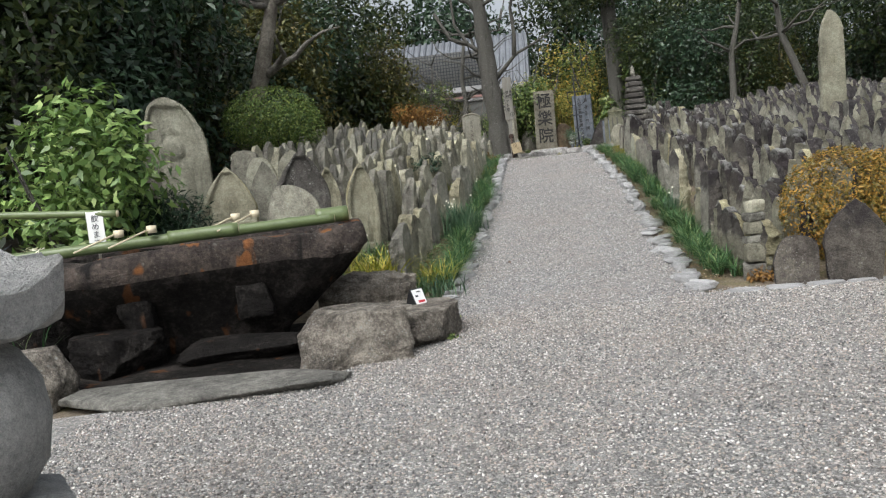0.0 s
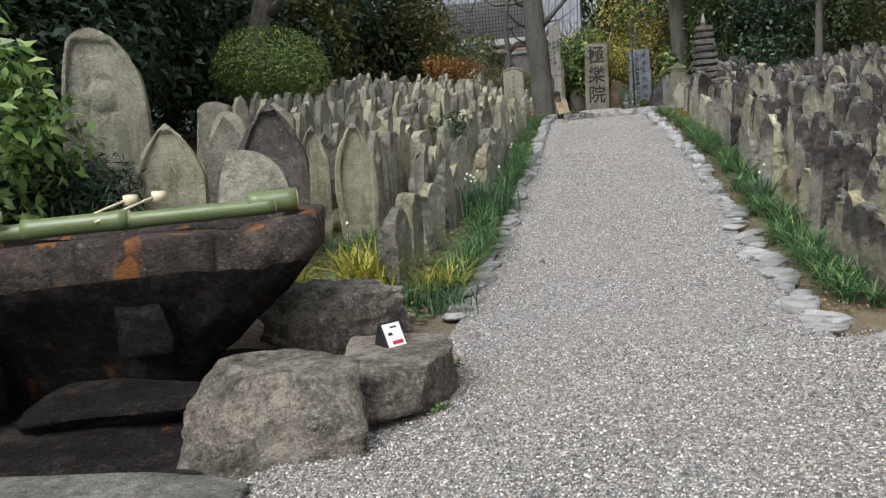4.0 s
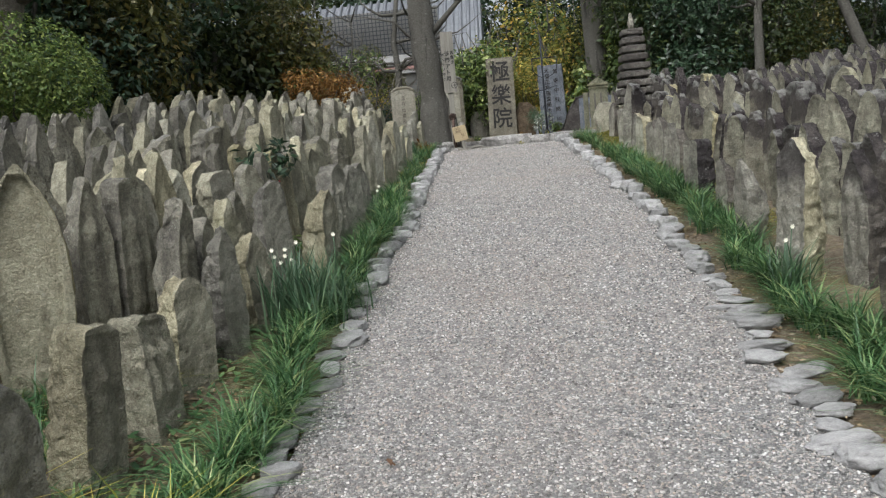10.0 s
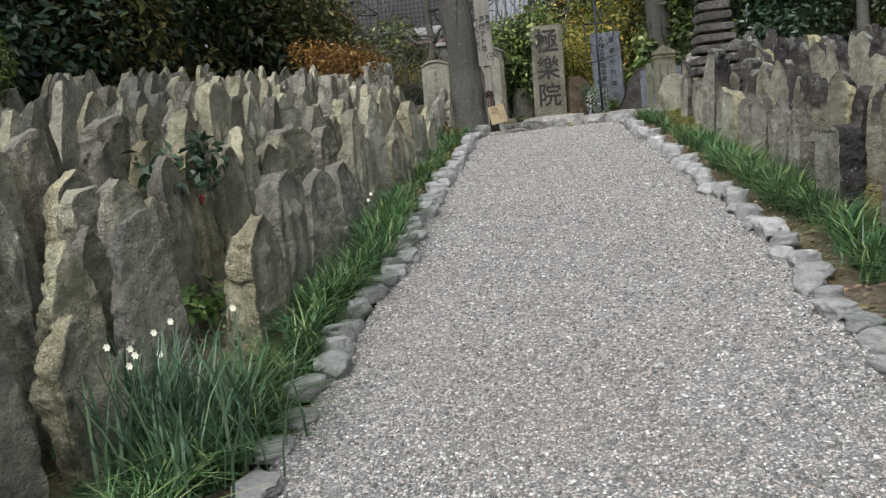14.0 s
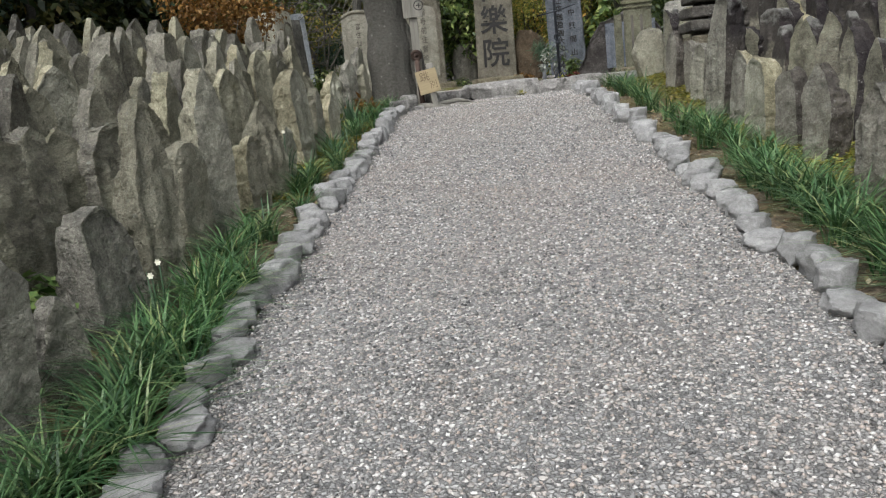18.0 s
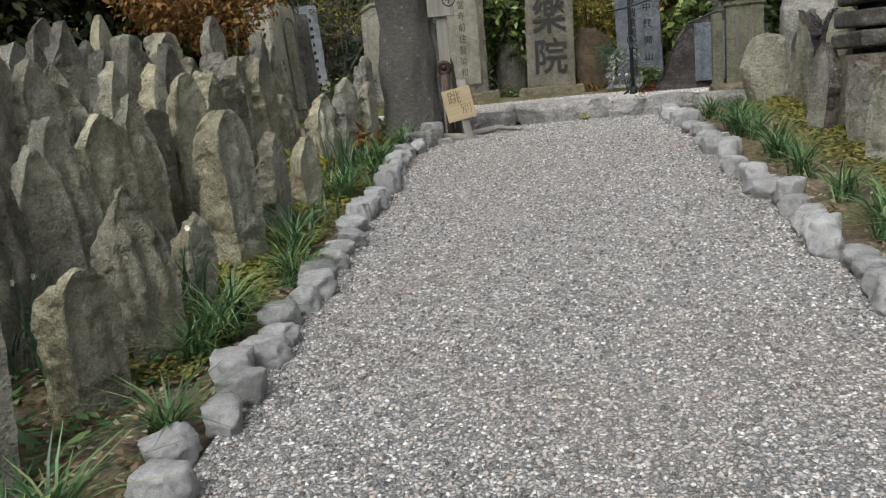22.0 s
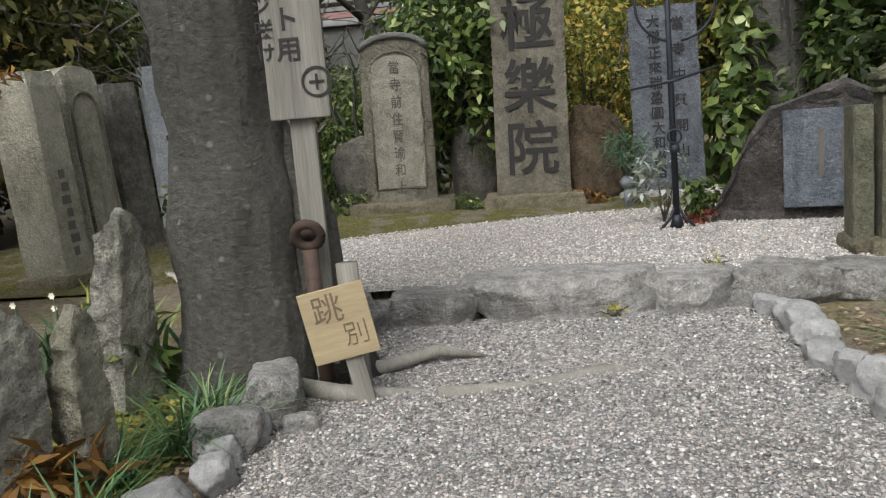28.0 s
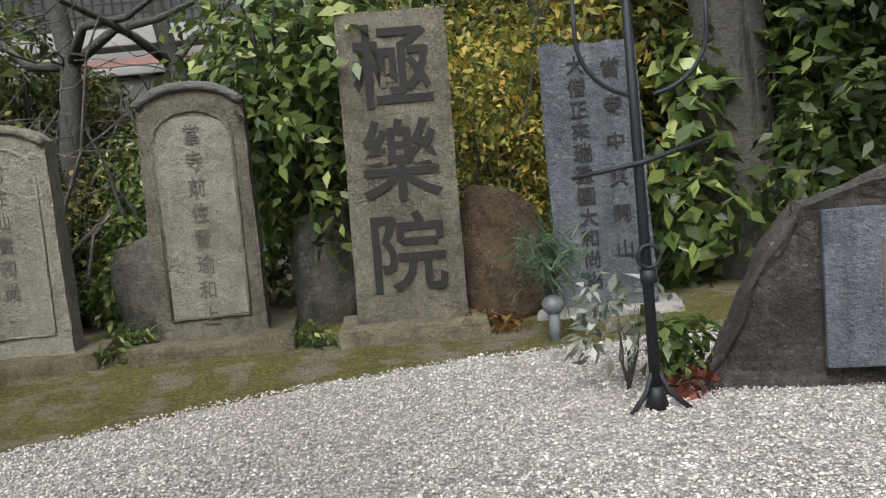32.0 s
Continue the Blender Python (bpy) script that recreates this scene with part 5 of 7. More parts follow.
def wedge_bm():
    """A split boulder: slanting left shoulder, ridge rising to the right, flat broken front."""
    prof = [(-0.70, -0.06), (-0.66, 0.10), (-0.52, 0.36), (-0.40, 0.62), (-0.24, 0.84), (0.0, 0.93), (0.24, 1.0), (0.46, 0.92), (0.66, 0.72), (0.78, 0.3), (0.80, -0.06)]
    bm = bmesh.new()
    loops = []
    for y, k in ((-0.20, 0.90), (-0.235, 0.97), (-0.14, 1.0), (0.08, 0.97), (0.22, 0.84), (0.26, 0.6)):
        loops.append([bm.verts.new((x * (0.55 + 0.45 * k), y, z * k if z > 0 else z)) for x, z in prof])
    n = len(prof)
    for a, b in zip(loops, loops[1:]):
        for i in range(n):
            bm.faces.new((a[i], a[(i + 1) % n], b[(i + 1) % n], b[i]))
    bm.faces.new(loops[0][::-1])
    bm.faces.new(loops[-1])
    bmesh.ops.triangulate(bm, faces=bm.faces[:])
    bmesh.ops.subdivide_edges(bm, edges=bm.edges[:], cuts=3, use_grid_fill=True)
    rough_bm(bm, 0.035, 4.0, 6, 0.01)
    rough_bm(bm, 0.016, 14, 8)
    bmesh.ops.recalc_face_normals(bm, faces=bm.faces[:])
    return bm


M_PANEL = stone("pale_stone_panel", (0.2267, 0.2119, 0.1646), (0.3154, 0.2957, 0.2323), (0.4140, 0.3942, 0.3194), lichen_amount=0.2, vary=0.05, streaks=0.25)
M_TABLET = stone("cream_granite_tablet", (0.24, 0.23, 0.17), (0.40, 0.385, 0.29), (0.54, 0.52, 0.41), lichen_amount=0.25, moss=0.2, vary=0.05, streaks=0.4)


def terrace_monuments():
    z = 1.875
    gok = thing("monument_stone", pose(0.0, 28.42, z, 0, 0, -2), "tall granite memorial slab with three carved black characters on a plinth", "monument")
    plinth(gok, 0.98, 0.52, 0.15, 1)
    s = part("slab", slab_bm(0.71, 0.68, 1.96, 0.26, 2, "flat"), M_GRANITE, gok, m=pose(0, 0, 0.14, 0, 1.2, 0))
    letters("極樂院", 0.54, M_INK, s, pose(0.0, -0.133, 1.58), 0.006, 0.007, spacing=1.08, squeeze=0.95)
    for x, y, h, w, seed, txt in ((-1.31, 28.52, 1.66, 0.70, 5, "當寺前住賢瑜和上"), (-2.53, 28.5, 1.50, 0.64, 6, "當住仙實和尚")):
        ob = thing("monument_stone", pose(x, y, z, 0, 0, 4), "round-topped weathered memorial stone with a sunk arched panel on a plinth", "monument", "arched memorial stones")
        plinth(ob, w + 0.34, 0.55, 0.16, seed)
        sl = part("slab", slab_bm(w, w * 0.94, h, 0.24, seed, "arch"), M_PANEL if seed == 6 else M_GRANITE, ob, m=pose(0, 0, 0.13, 0, 1, 0))
        part("panel_rim", arched_frame_bm(w * 0.7, h * 0.8, 0.16, -0.121, 0.026), M_GRANITE if seed == 5 else M_PANEL, sl)
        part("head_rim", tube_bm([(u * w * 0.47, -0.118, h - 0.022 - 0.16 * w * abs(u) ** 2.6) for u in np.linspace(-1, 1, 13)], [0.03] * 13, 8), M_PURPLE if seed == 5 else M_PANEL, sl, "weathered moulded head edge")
        part("panel", slab_bm(w * 0.68, w * 0.68, h * 0.77, 0.02, seed, "arch"), M_PANEL, sl, "paler sunk panel", pose(0, -0.117, 0.17))
        letters(txt, h * 0.08, M_CARVED, sl, pose(0, -0.130, h * 0.80), 0.003, 0.0, spacing=1.25, squeeze=0.85)
    d = thing("monument_stone", pose(1.33, 28.55, z - 0.1, 0, 0, -12), "tall bluish slate slab with two columns of black characters", "monument")
    plinth(d, 0.95, 0.5, 0.18, 9, M_KERB)
    sl = part("slab", slab_bm(0.66, 0.62, 1.75, 0.16, 11, "rough"), M_BLUE, d, m=pose(0, 0, 0.17, 0, -1, 0))
    letters("大僧正來瑞盈圓大和尚塔", 0.125, M_INK, sl, pose(-0.08, -0.084, 1.60), 0.003, 0.002, spacing=1.14)
    letters("當寺中興開山", 0.125, M_INK, sl, pose(0.14, -0.084, 1.56), 0.003, 0.002, spacing=1.9)
    b = thing("boulder", pose(0.64, 28.7, z), "brown overhanging natural boulder beside the memorial slab", "rock", data=mesh_of("boulder", rock_bm(0.62, 0.5, 0.95, 31, 0.35, 4, 0.3), M_BROWNROCK))
    for x, h, w, sd in ((-0.62, 0.85, 0.55, 41), (-1.85, 0.8, 0.6, 42), (-3.0, 0.7, 0.5, 43)):
        thing("standing_stone", pose(x, 29.15, z), "dark upright natural stone in the shade behind the memorials", "rock", "dark stones behind", data=mesh_of("standing_stone", rock_bm(w, 0.35, h, sd, 0.55, 3, 0.18), M_DARK))
    r = thing("plaque_rock", pose(2.02, 26.75, z - 0.02, 0, 0, -14), "dark wedge-shaped boulder with a blue-grey inscribed plate let into it", "monument")
    part("rock_body", wedge_bm(), M_WEDGE, r)
    pl = part("plate", box_bm(0.78, 0.05, 0.70, 0.008, (0.22, -0.235, 0.46)), M_BLUE, r, "blue-grey slate plate")
    for i in range(3):
        part("inscription", box_bm(0.035, 0.006, 0.34, 0, (0.08 + i * 0.15, -0.262, 0.5)), M_CARVED, pl)
    # iron post with a cross bar and hooks
    p = thing("iron_post", pose(1.03, 26.57, z - 0.01), "black wrought-iron post with cross bar and curled arms", "post")
    part("shaft", tube_bm([(0, 0, 0), (-0.01, 0, 1.2), (-0.02, 0, 2.3)], [0.026, 0.022, 0.017], 10), M_IRON, p)
    part("foot", tube_bm([(0, 0, 0), (0, 0, 0.10)], [0.055, 0.03], 10), M_IRON, p)
    part("cross_bar", tube_bm([(-0.30, 0.0, 1.04), (0, -0.02, 1.08), (0.33, 0, 1.16)], [0.008, 0.012, 0.008], 8), M_IRON, p)
    ring = [(0.05 * math.cos(a), -0.03, 0.68 + 0.05 * math.sin(a)) for a in np.linspace(0, 2 * math.pi, 13)]
    part("ring", tube_bm(ring, [0.009] * 13, 6, False), M_IRON, p)
    part("top_bar", tube_bm([(-0.24, 0, 1.81), (0.32, 0, 1.80)], [0.013, 0.013], 8), M_IRON, p)
    for sx in (-1, 1):
        arc = [(0.04 + sx * 0.28 * math.cos(a), 0, 1.62 - 0.26 * math.sin(a)) for a in np.linspace(0, 1.45, 9)]
        part("curled_arm", tube_bm([(0.04 + sx * 0.28, 0, 1.81)] + arc, [0.010] * 10, 8), M_IRON, p)
    for sx in (-1, 1):
        part("foot_strut", tube_bm([(sx * 0.13, -0.06, 0.0), (sx * 0.05, -0.02, 0.08), (0, 0, 0.2)], [0.012, 0.012, 0.01], 8), M_IRON, p)
    part("collar", tube_bm([(0, 0, 0.56), (0, 0, 0.62)], [0.036, 0.036], 10), M_IRON, p)
    # flower holder before the slate slab
    f = thing("flower_holder", pose(0.84, 27.92, z - 0.02), "grey pipe flower holder with a ball top", "vase")
    part("pipe", tube_bm([(0, 0, 0), (0, 0, 0.22)], [0.035, 0.035], 12), M_GUTTER, f)
    part("ball_top", tube_bm([(0, 0, 0.2), (0, 0, 0.225), (0, 0, 0.26), (0, 0, 0.295), (0, 0, 0.31)], [0.04, 0.06, 0.072, 0.05, 0.02], 14), M_GUTTER, f)
    copy_thing(f, pose(-2.74, 27.72, z - 0.06))
    # stones at the end of the right bed
    for x, y, h, w, top, lab in ((2.10, 25.2, 1.06, 0.39, "peak", "yellowish granite stone with a peaked cap and carved lines"), (1.83, 25.28, 0.76, 0.11, "flat", "narrow granite stone standing beside a peaked one")):
        ob = thing("memorial_stone", pose(x, y, z - 0.05, 0, 0, -6), lab, "monument")
        plinth(ob, w + (0.16 if w > 0.3 else 0.04), 0.4, 0.12, int(h * 50))
        sl = part("slab", slab_bm(w, w * 0.97, h, w * 0.5 if w > 0.3 else 0.22, 61, top, 14, 0.003), M_OLIVE, ob, m=pose(0, 0, 0.11))
        if top == "peak":
            part("cap_line", box_bm(w * 1.12, w * 0.62, 0.045, 0.012, (0, 0, h * 0.86)), M_OLIVE, sl)
            part("cap_line", box_bm(w * 1.08, w * 0.58, 0.03, 0.01, (0, 0, h * 0.79)), M_OLIVE, sl)
            for cx in (-0.08, 0.05):
                part("inscription", box_bm(0.035, 0.004, 0.5, 0, (cx, -w * 0.25 - 0.002, h * 0.45)), M_CARVED, sl)


terrace_monuments()


def tall_slabs():
    for x, y, h, w, d, mat, word, turn in ((-3.38, 25.78, 1.40, 0.30, 0.36, M_TABLET, "tall weathered granite tablet", 78), (-3.40, 26.28, 1.46, 0.42, 0.38, M_TABLET, "weathered granite tablet with a hollowed front", 78),
                                           (-3.55, 28.25, 1.60, 0.30, 0.18, M_BLUEPALE, "pale bluish tablet with black characters", 42), (-3.38, 26.92, 1.36, 0.38, 0.34, M_DARK, "dark tablet behind a paler one", 76)):
        ob = thing("memorial_tablet", pose(x, y, 1.86, -2, -2, turn), word + " on a low plinth", "monument", "tablets beside the trunk")
        plinth(ob, w + 0.10, d + 0.10, 0.10, int(x * 40) % 17)
        sl = part("slab", slab_bm(w, w * 0.97, h, d, int(h * 100), "arch" if w > 0.4 else "flat"), mat, ob, m=pose(0, 0, 0.09))
        if mat is M_BLUEPALE:
            for k in range(9):
                part("inscription", box_bm(0.03 + 0.015 * (k % 3), 0.004, 0.05, 0, (0.008 * (k % 2), -d / 2 - 0.004, h * 0.86 - k * 0.12)), M_INK, sl)
        elif w < 0.35:
            for k in range(7):
                part("inscription", box_bm(0.05 + 0.015 * (k % 3), 0.004, 0.06, 0, (0.01 * (k % 2), -d / 2 - 0.003, h * 0.5 - k * 0.09)), M_CARVED, sl)
        elif w > 0.4:
            part("panel_rim", arched_frame_bm(w * 0.66, h * 0.8, 0.1, -d / 2 - 0.002), M_GRANITE, sl)


tall_slabs()


# ---- sign boards at the end of the path ----
M_FADED = simple("faded_brown_paint", (0.16, 0.12, 0.075), 0.9, depth=0.4)


def signs():
    s = thing("signboard", pose(-0.985, 23.77, 1.64, 0, 0, 6), "weathered wooden board on a post with handwritten black characters", "sign")
    part("post", box_bm(0.105, 0.05, 1.7, 0.006, (0.01, 0.025, 0.83)), M_WOOD, s)
    b = part("board", box_bm(0.25, 0.03, 1.2, 0.006, (0.012, -0.02, 1.82)), M_WOOD, s, "pale weathered board with brush writing")
    letters("青書き", 0.082, M_INK, b, pose(0.09, -0.038, 2.0), 0.001, 0.001)
    letters("浮閉アト用", 0.105, M_INK, b, pose(-0.005, -0.038, 1.98), 0.001, 0.002, spacing=1.15)
    letters("梗ヘラジ咲け", 0.078, M_INK, b, pose(-0.10, -0.038, 1.96), 0.001, 0.001, spacing=1.2)
    letters("⊕", 0.09, M_INK, b, pose(0.095, -0.038, 1.36), 0.001, 0.002)
    ro = thing("iron_pipe", pose(-0.955, 23.68, 1.62), "rusty iron pipe with a wide round mouth standing before the sign", "pipe")
    part("pipe", tube_bm([(0, 0, 0), (-0.02, 0, 0.70)], [0.035, 0.032], 12), M_RUST, ro)
    rim = [(-0.02 + 0.055 * math.cos(a), -0.01 - 0.02 * math.sin(a), 0.76 + 0.05 * math.sin(a)) for a in np.linspace(0, 2 * math.pi, 17)]
    part("mouth_rim", tube_bm(rim, [0.022] * 17, 8, False), M_RUST, ro)
    part("mouth_back", tube_bm([(-0.02, 0.03, 0.76), (-0.02, 0.045, 0.76)], [0.06, 0.05], 14), M_RUST, ro)
    w = thing("wooden_plaque", pose(-0.785, 23.55, 1.67, 0, -10, 8), "small plywood plaque on a stake with faded hand-painted letters", "sign")
    part("stake", box_bm(0.075, 0.03, 0.5, 0.004, (0.02, 0.012, 0.2)), M_WOOD, w)
    p = part("plate", box_bm(0.27, 0.016, 0.30, 0.003, (0, -0.012, 0.37)), M_WOODNEW, w, "raw plywood plate")
    letters("跳", 0.13, M_FADED, p, pose(-0.03, -0.022, 0.43), 0.001, 0.0)
    letters("別", 0.11, M_FADED, p, pose(0.06, -0.022, 0.31), 0.001, -0.001)


signs()


# ---- the water basin and its rocks ----
def basin():
    ob = thing("water_basin", pose(-3.38, 7.51, 0, 0, 0, 19), "large dark natural-stone water basin with rust stains and tapering sides", "basin")
    L, D = 3.2, 1.35

    def ring(bm, lx, ly, z, seed, tilt=0.0, n=96, sq=0.24):
        out = []
        for k in range(n):
            a = 2 * math.pi * k / n
            c, s = math.cos(a), math.sin(a)
            x = math.copysign(abs(c) ** sq, c) * lx / 2
            y = math.copysign(abs(s) ** sq, s) * ly / 2
            p = Vector((x, y, z + tilt * x))
            p += 0.06 * noise.noise_vector(Vector((x * 1.6, y * 1.6, z * 2 + seed))) + 0.045 * noise.noise_vector(Vector((x * 5, y * 5, z * 5 + seed))) + 0.028 * noise.noise_vector(Vector((x * 15, y * 15, z * 15 + seed)))
            out.append(bm.verts.new(p))
        return out

    bm = bmesh.new()
    spec = [(1.5, 0.45, 0.0, 0), (1.65, 0.52, 0.16, 0), (1.95, 0.68, 0.32, 0), (2.35, 0.9, 0.47, 0), (2.7, 1.08, 0.60, 0.01), (2.98, D - 0.1, 0.71, 0.02), (L - 0.08, D, 0.80, 0.02), (L, D + 0.03, 0.86, 0.02), (L, D + 0.03, 0.93, 0.02), (L, D + 0.02, 1.0, 0.02), (L - 0.02, D, 1.035, 0.02), (L - 0.08, D - 0.07, 1.05, 0.02), (L - 0.42, D - 0.40, 1.05, 0.02), (L - 0.5, D - 0.5, 1.0, 0.02), (L - 0.6, D - 0.6, 0.7, 0.0), (L - 0.9, D - 0.9, 0.62, 0)]
    rings = [ring(bm, a, b, z, 3, t) for a, b, z, t in spec]
    for i, (r0, r1) in enumerate(zip(rings, rings[1:])):
        for k in range(96):
            f = bm.faces.new((r0[k], r0[(k + 1) % 96], r1[(k + 1) % 96], r1[k]))
            f.smooth = True
            # below the rim the belly gets the wet black that also holds its shade
            f.material_index = 1 if 6 <= i < 13 else 0
    bm.faces.new(rings[0][::-1])
    bm.faces.new(rings[-1])
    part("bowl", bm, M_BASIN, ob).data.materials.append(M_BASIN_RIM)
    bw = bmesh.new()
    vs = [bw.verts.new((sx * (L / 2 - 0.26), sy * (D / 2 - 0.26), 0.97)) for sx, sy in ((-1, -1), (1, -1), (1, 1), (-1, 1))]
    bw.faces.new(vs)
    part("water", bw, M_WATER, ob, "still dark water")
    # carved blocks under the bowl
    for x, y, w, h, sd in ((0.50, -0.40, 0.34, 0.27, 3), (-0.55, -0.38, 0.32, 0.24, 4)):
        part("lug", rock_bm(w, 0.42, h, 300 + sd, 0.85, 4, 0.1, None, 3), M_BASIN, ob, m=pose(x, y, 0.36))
    return ob


basin()
# near-black sheet laid on the ground as the shade below the bowl
strip("wet_soil", lambda y: -5.6, lambda y: -1.9, steps(6.0, 8.6, 24), lambda x, y: 0.02 + 0.03 * noise.noise((x * 3, y * 3, 1)), M_BASIN, "soil under the basin, coloured black for the shade there", 30)


def put_rock(name, x, y, z, sx, sy, sz, seed, label, turn=0, mat=None, square=0.6, sub=5, amount=0.16, top=0.86, cuts=7):
    return thing(name, pose(x, y, z, 0, 0, turn), label, "rock", data=mesh_of(name, rock_bm(sx, sy, sz, seed, square, sub, amount, top, cuts), mat or M_ROCK))


put_rock("garden_rock", -1.66, 6.50, 0, 0.90, 0.62, 0.46, 401, "grey block-shaped rock with vertical streaks in front of the basin", 17, M_ROCK, 0.93, 6, 0.10, 0.90, 4)
put_rock("garden_rock", -1.24, 7.16, 0, 0.76, 0.98, 0.33, 402, "grey angular rock with a small card stand on it", 12, M_ROCK, 0.8, 6, 0.12, 0.86, 8)
put_rock("garden_rock", -2.0, 8.45, 0, 1.1, 0.9, 0.46, 403, "dark lichen-spotted boulder behind the basin's end", 0, M_ROCK, 0.62, 6, 0.22, None, 12)
# rocks under the bowl share its black, shade included in the colour
put_rock("garden_rock", -2.75, 6.95, 0, 1.2, 0.6, 0.2, 404, "rock under the basin, coloured dark for the shade there", 10, M_BASIN, 0.6)
put_rock("garden_rock", -3.9, 6.75, 0, 0.9, 0.8, 0.40, 405, "sloping rock coloured dark for the shade under the basin", -20, M_BASIN, 0.5)
put_rock("garden_rock", -4.1, 5.75, 0, 0.72, 0.6, 0.48, 406, "grey rock standing beside the lantern", 10, M_ROCK, 0.6)
put_rock("stone_slab", -2.66, 5.66, 0, 2.2, 0.66, 0.10, 407, "flat grey stepping slab in front of the basin", 9, M_DARK, 0.8, 4, 0.06, 0.8)
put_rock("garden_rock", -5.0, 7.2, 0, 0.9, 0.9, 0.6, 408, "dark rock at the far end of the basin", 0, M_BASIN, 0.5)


put_rock("garden_rock", -4.15, 5.12, 0, 0.3, 0.3, 0.16, 410, "small grey stone lying on the gravel by the lantern", 0, M_ROCK, 0.5)


put_rock("boulder", 2.08, 24.2, 1.78, 0.42, 0.40, 0.64, 411, "pale rough pointed boulder at the end of the bed", 20, M_GREY, 0.4, 5, 0.14, None, 8)
put_rock("boulder", 2.62, 24.2, 1.80, 0.42, 0.40, 0.55, 412, "grey rounded boulder at the end of the bed", 70, M_GREY, 0.5, 4, 0.14, None, 8)
put_rock("boulder", 2.75, 25.15, 1.85, 0.6, 0.3, 0.95, 413, "dark rounded upright stone beside the peaked one", -10, M_DARK, 0.6, 4, 0.1, None, 5)


def lantern():
    ob = thing("stone_lantern", pose(-1.95, 2.40, 0, 0, 0, 11), "pale granite lantern with a round body and upswept roof", "lantern")
    bm = rock_bm(0.78, 0.78, 0.16, 501, 0.6, 4, 0.08, 0.8)
    part("base", bm, M_LANTERN, ob)
    part("foot", tube_bm([(0, 0, 0.1), (0, 0, 0.2), (0, 0, 0.36), (0, 0, 0.42)], [0.26, 0.20, 0.20, 0.22], 24), M_LANTERN, ob)

    def six(rows, lift):
        b = bmesh.new()
        loops = []
        for z, r, up in rows:
            ring = []
            for k in range(36):
                a = 2 * math.pi * k / 36
                q = a % (math.pi / 3) - math.pi / 6
                edge = r * math.cos(math.pi / 6) / math.cos(q)
                ring.append(b.verts.new((edge * math.cos(a), edge * math.sin(a), z + up * lift * (abs(q) / (math.pi / 6)) ** 2.2)))
            loops.append(ring)
        for u, w in zip(loops, loops[1:]):
            for k in range(36):
                b.faces.new((u[k], u[(k + 1) % 36], w[(k + 1) % 36], w[k]))
        b.faces.new(loops[0][::-1])
        b.faces.new(loops[-1])
        return rough_bm(b, 0.012, 7, 3)

    part("platform", six([(0.40, 0.30, 0), (0.42, 0.36, 0), (0.48, 0.37, 0), (0.52, 0.26, 0)], 0.0), M_LANTERN, ob)
    prof = [(0.12, 0.49), (0.21, 0.53), (0.275, 0.62), (0.30, 0.76), (0.285, 0.89), (0.23, 0.99), (0.14, 1.06)]
    part("round_body", tube_bm([(0, 0, z) for _, z in prof], [r for r, _ in prof], 40), M_LANTERN, ob)
    part("roof", six([(1.04, 0.24, 0), (1.05, 0.36, 0.6), (1.07, 0.42, 1), (1.20, 0.43, 1), (1.215, 0.42, 1), (1.26, 0.31, 0.35), (1.34, 0.22, 0.1), (1.46, 0.15, 0), (1.56, 0.11, 0)], 0.09), M_LANTERN, ob)
    part("finial", tube_bm([(0, 0, 1.54), (0, 0, 1.6), (0, 0, 1.7), (0, 0, 1.8)], [0.07, 0.12, 0.11, 0.02], 16), M_LANTERN, ob)


lantern()


# ---- bamboo, ladles, labels on the basin ----
def bamboo(name, pts, r, label, step=0.5):
    ob = thing(name, Matrix(), label, "bamboo")
    a, b = Vector(pts[0]), Vector(pts[1])
    d = (b - a)
    n = max(int(d.length / 0.06), 2)
    cs, rs = [], []
    for i in range(n + 1):
        cs.append(a + d * i / n)
        rs.append(r * (1.0 + (0.10 if (i * 0.06) % step < 0.05 else 0)))
    part("culm", tube_bm(cs, rs, 18), M_BAMBOO, ob)
    t = d.normalized()
    part("cut_end", tube_bm([b - t * 0.01, b + t * 0.004], [r * 0.98, r * 0.94], 18), M_BAMBOO_CUT, ob, "pale cut end")
    part("hollow", tube_bm([b + t * 0.002, b + t * 0.008], [r * 0.7, r * 0.7], 16), M_LADLE, ob, "pale hollow inside")
    return ob


bamboo("bamboo_pipe", ((-4.85, 6.72, 1.09), (-2.05, 7.70, 1.145)), 0.052, "long green bamboo pole lying across the basin")
bamboo("bamboo_pipe", ((-2.22, 7.68, 1.165), (-1.93, 7.78, 1.175)), 0.075, "thick short green bamboo piece at the end of the pole")
bamboo("bamboo_pipe", ((-3.5, 7.19, 1.125), (-2.9, 7.40, 1.138)), 0.062, "green bamboo sleeve on the pole across the basin")
bamboo("bamboo_spout", ((-6.3, 6.9, 1.60), (-3.95, 7.15, 1.40)), 0.035, "slender green bamboo water spout with slanted tip")


def ladle(x, y, z, turn):
    ob = thing("ladle", pose(x, y, z, 0, 0, turn), "pale wooden water ladle resting on the bamboo pole", "ladle", "ladles on the basin")
    part("cup", tube_bm([(0, 0, -0.035), (0, 0, 0.03), (0, 0, 0.034), (0, 0, -0.02)], [0.043, 0.046, 0.040, 0.036], 18), M_LADLE, ob)
    part("handle", tube_bm([(0.0, -0.03, 0.0), (0.0, -0.42, -0.12)], [0.009, 0.008], 8), M_LADLE, ob)
    return ob


master = ladle(-3.89, 7.02, 1.215, -38)
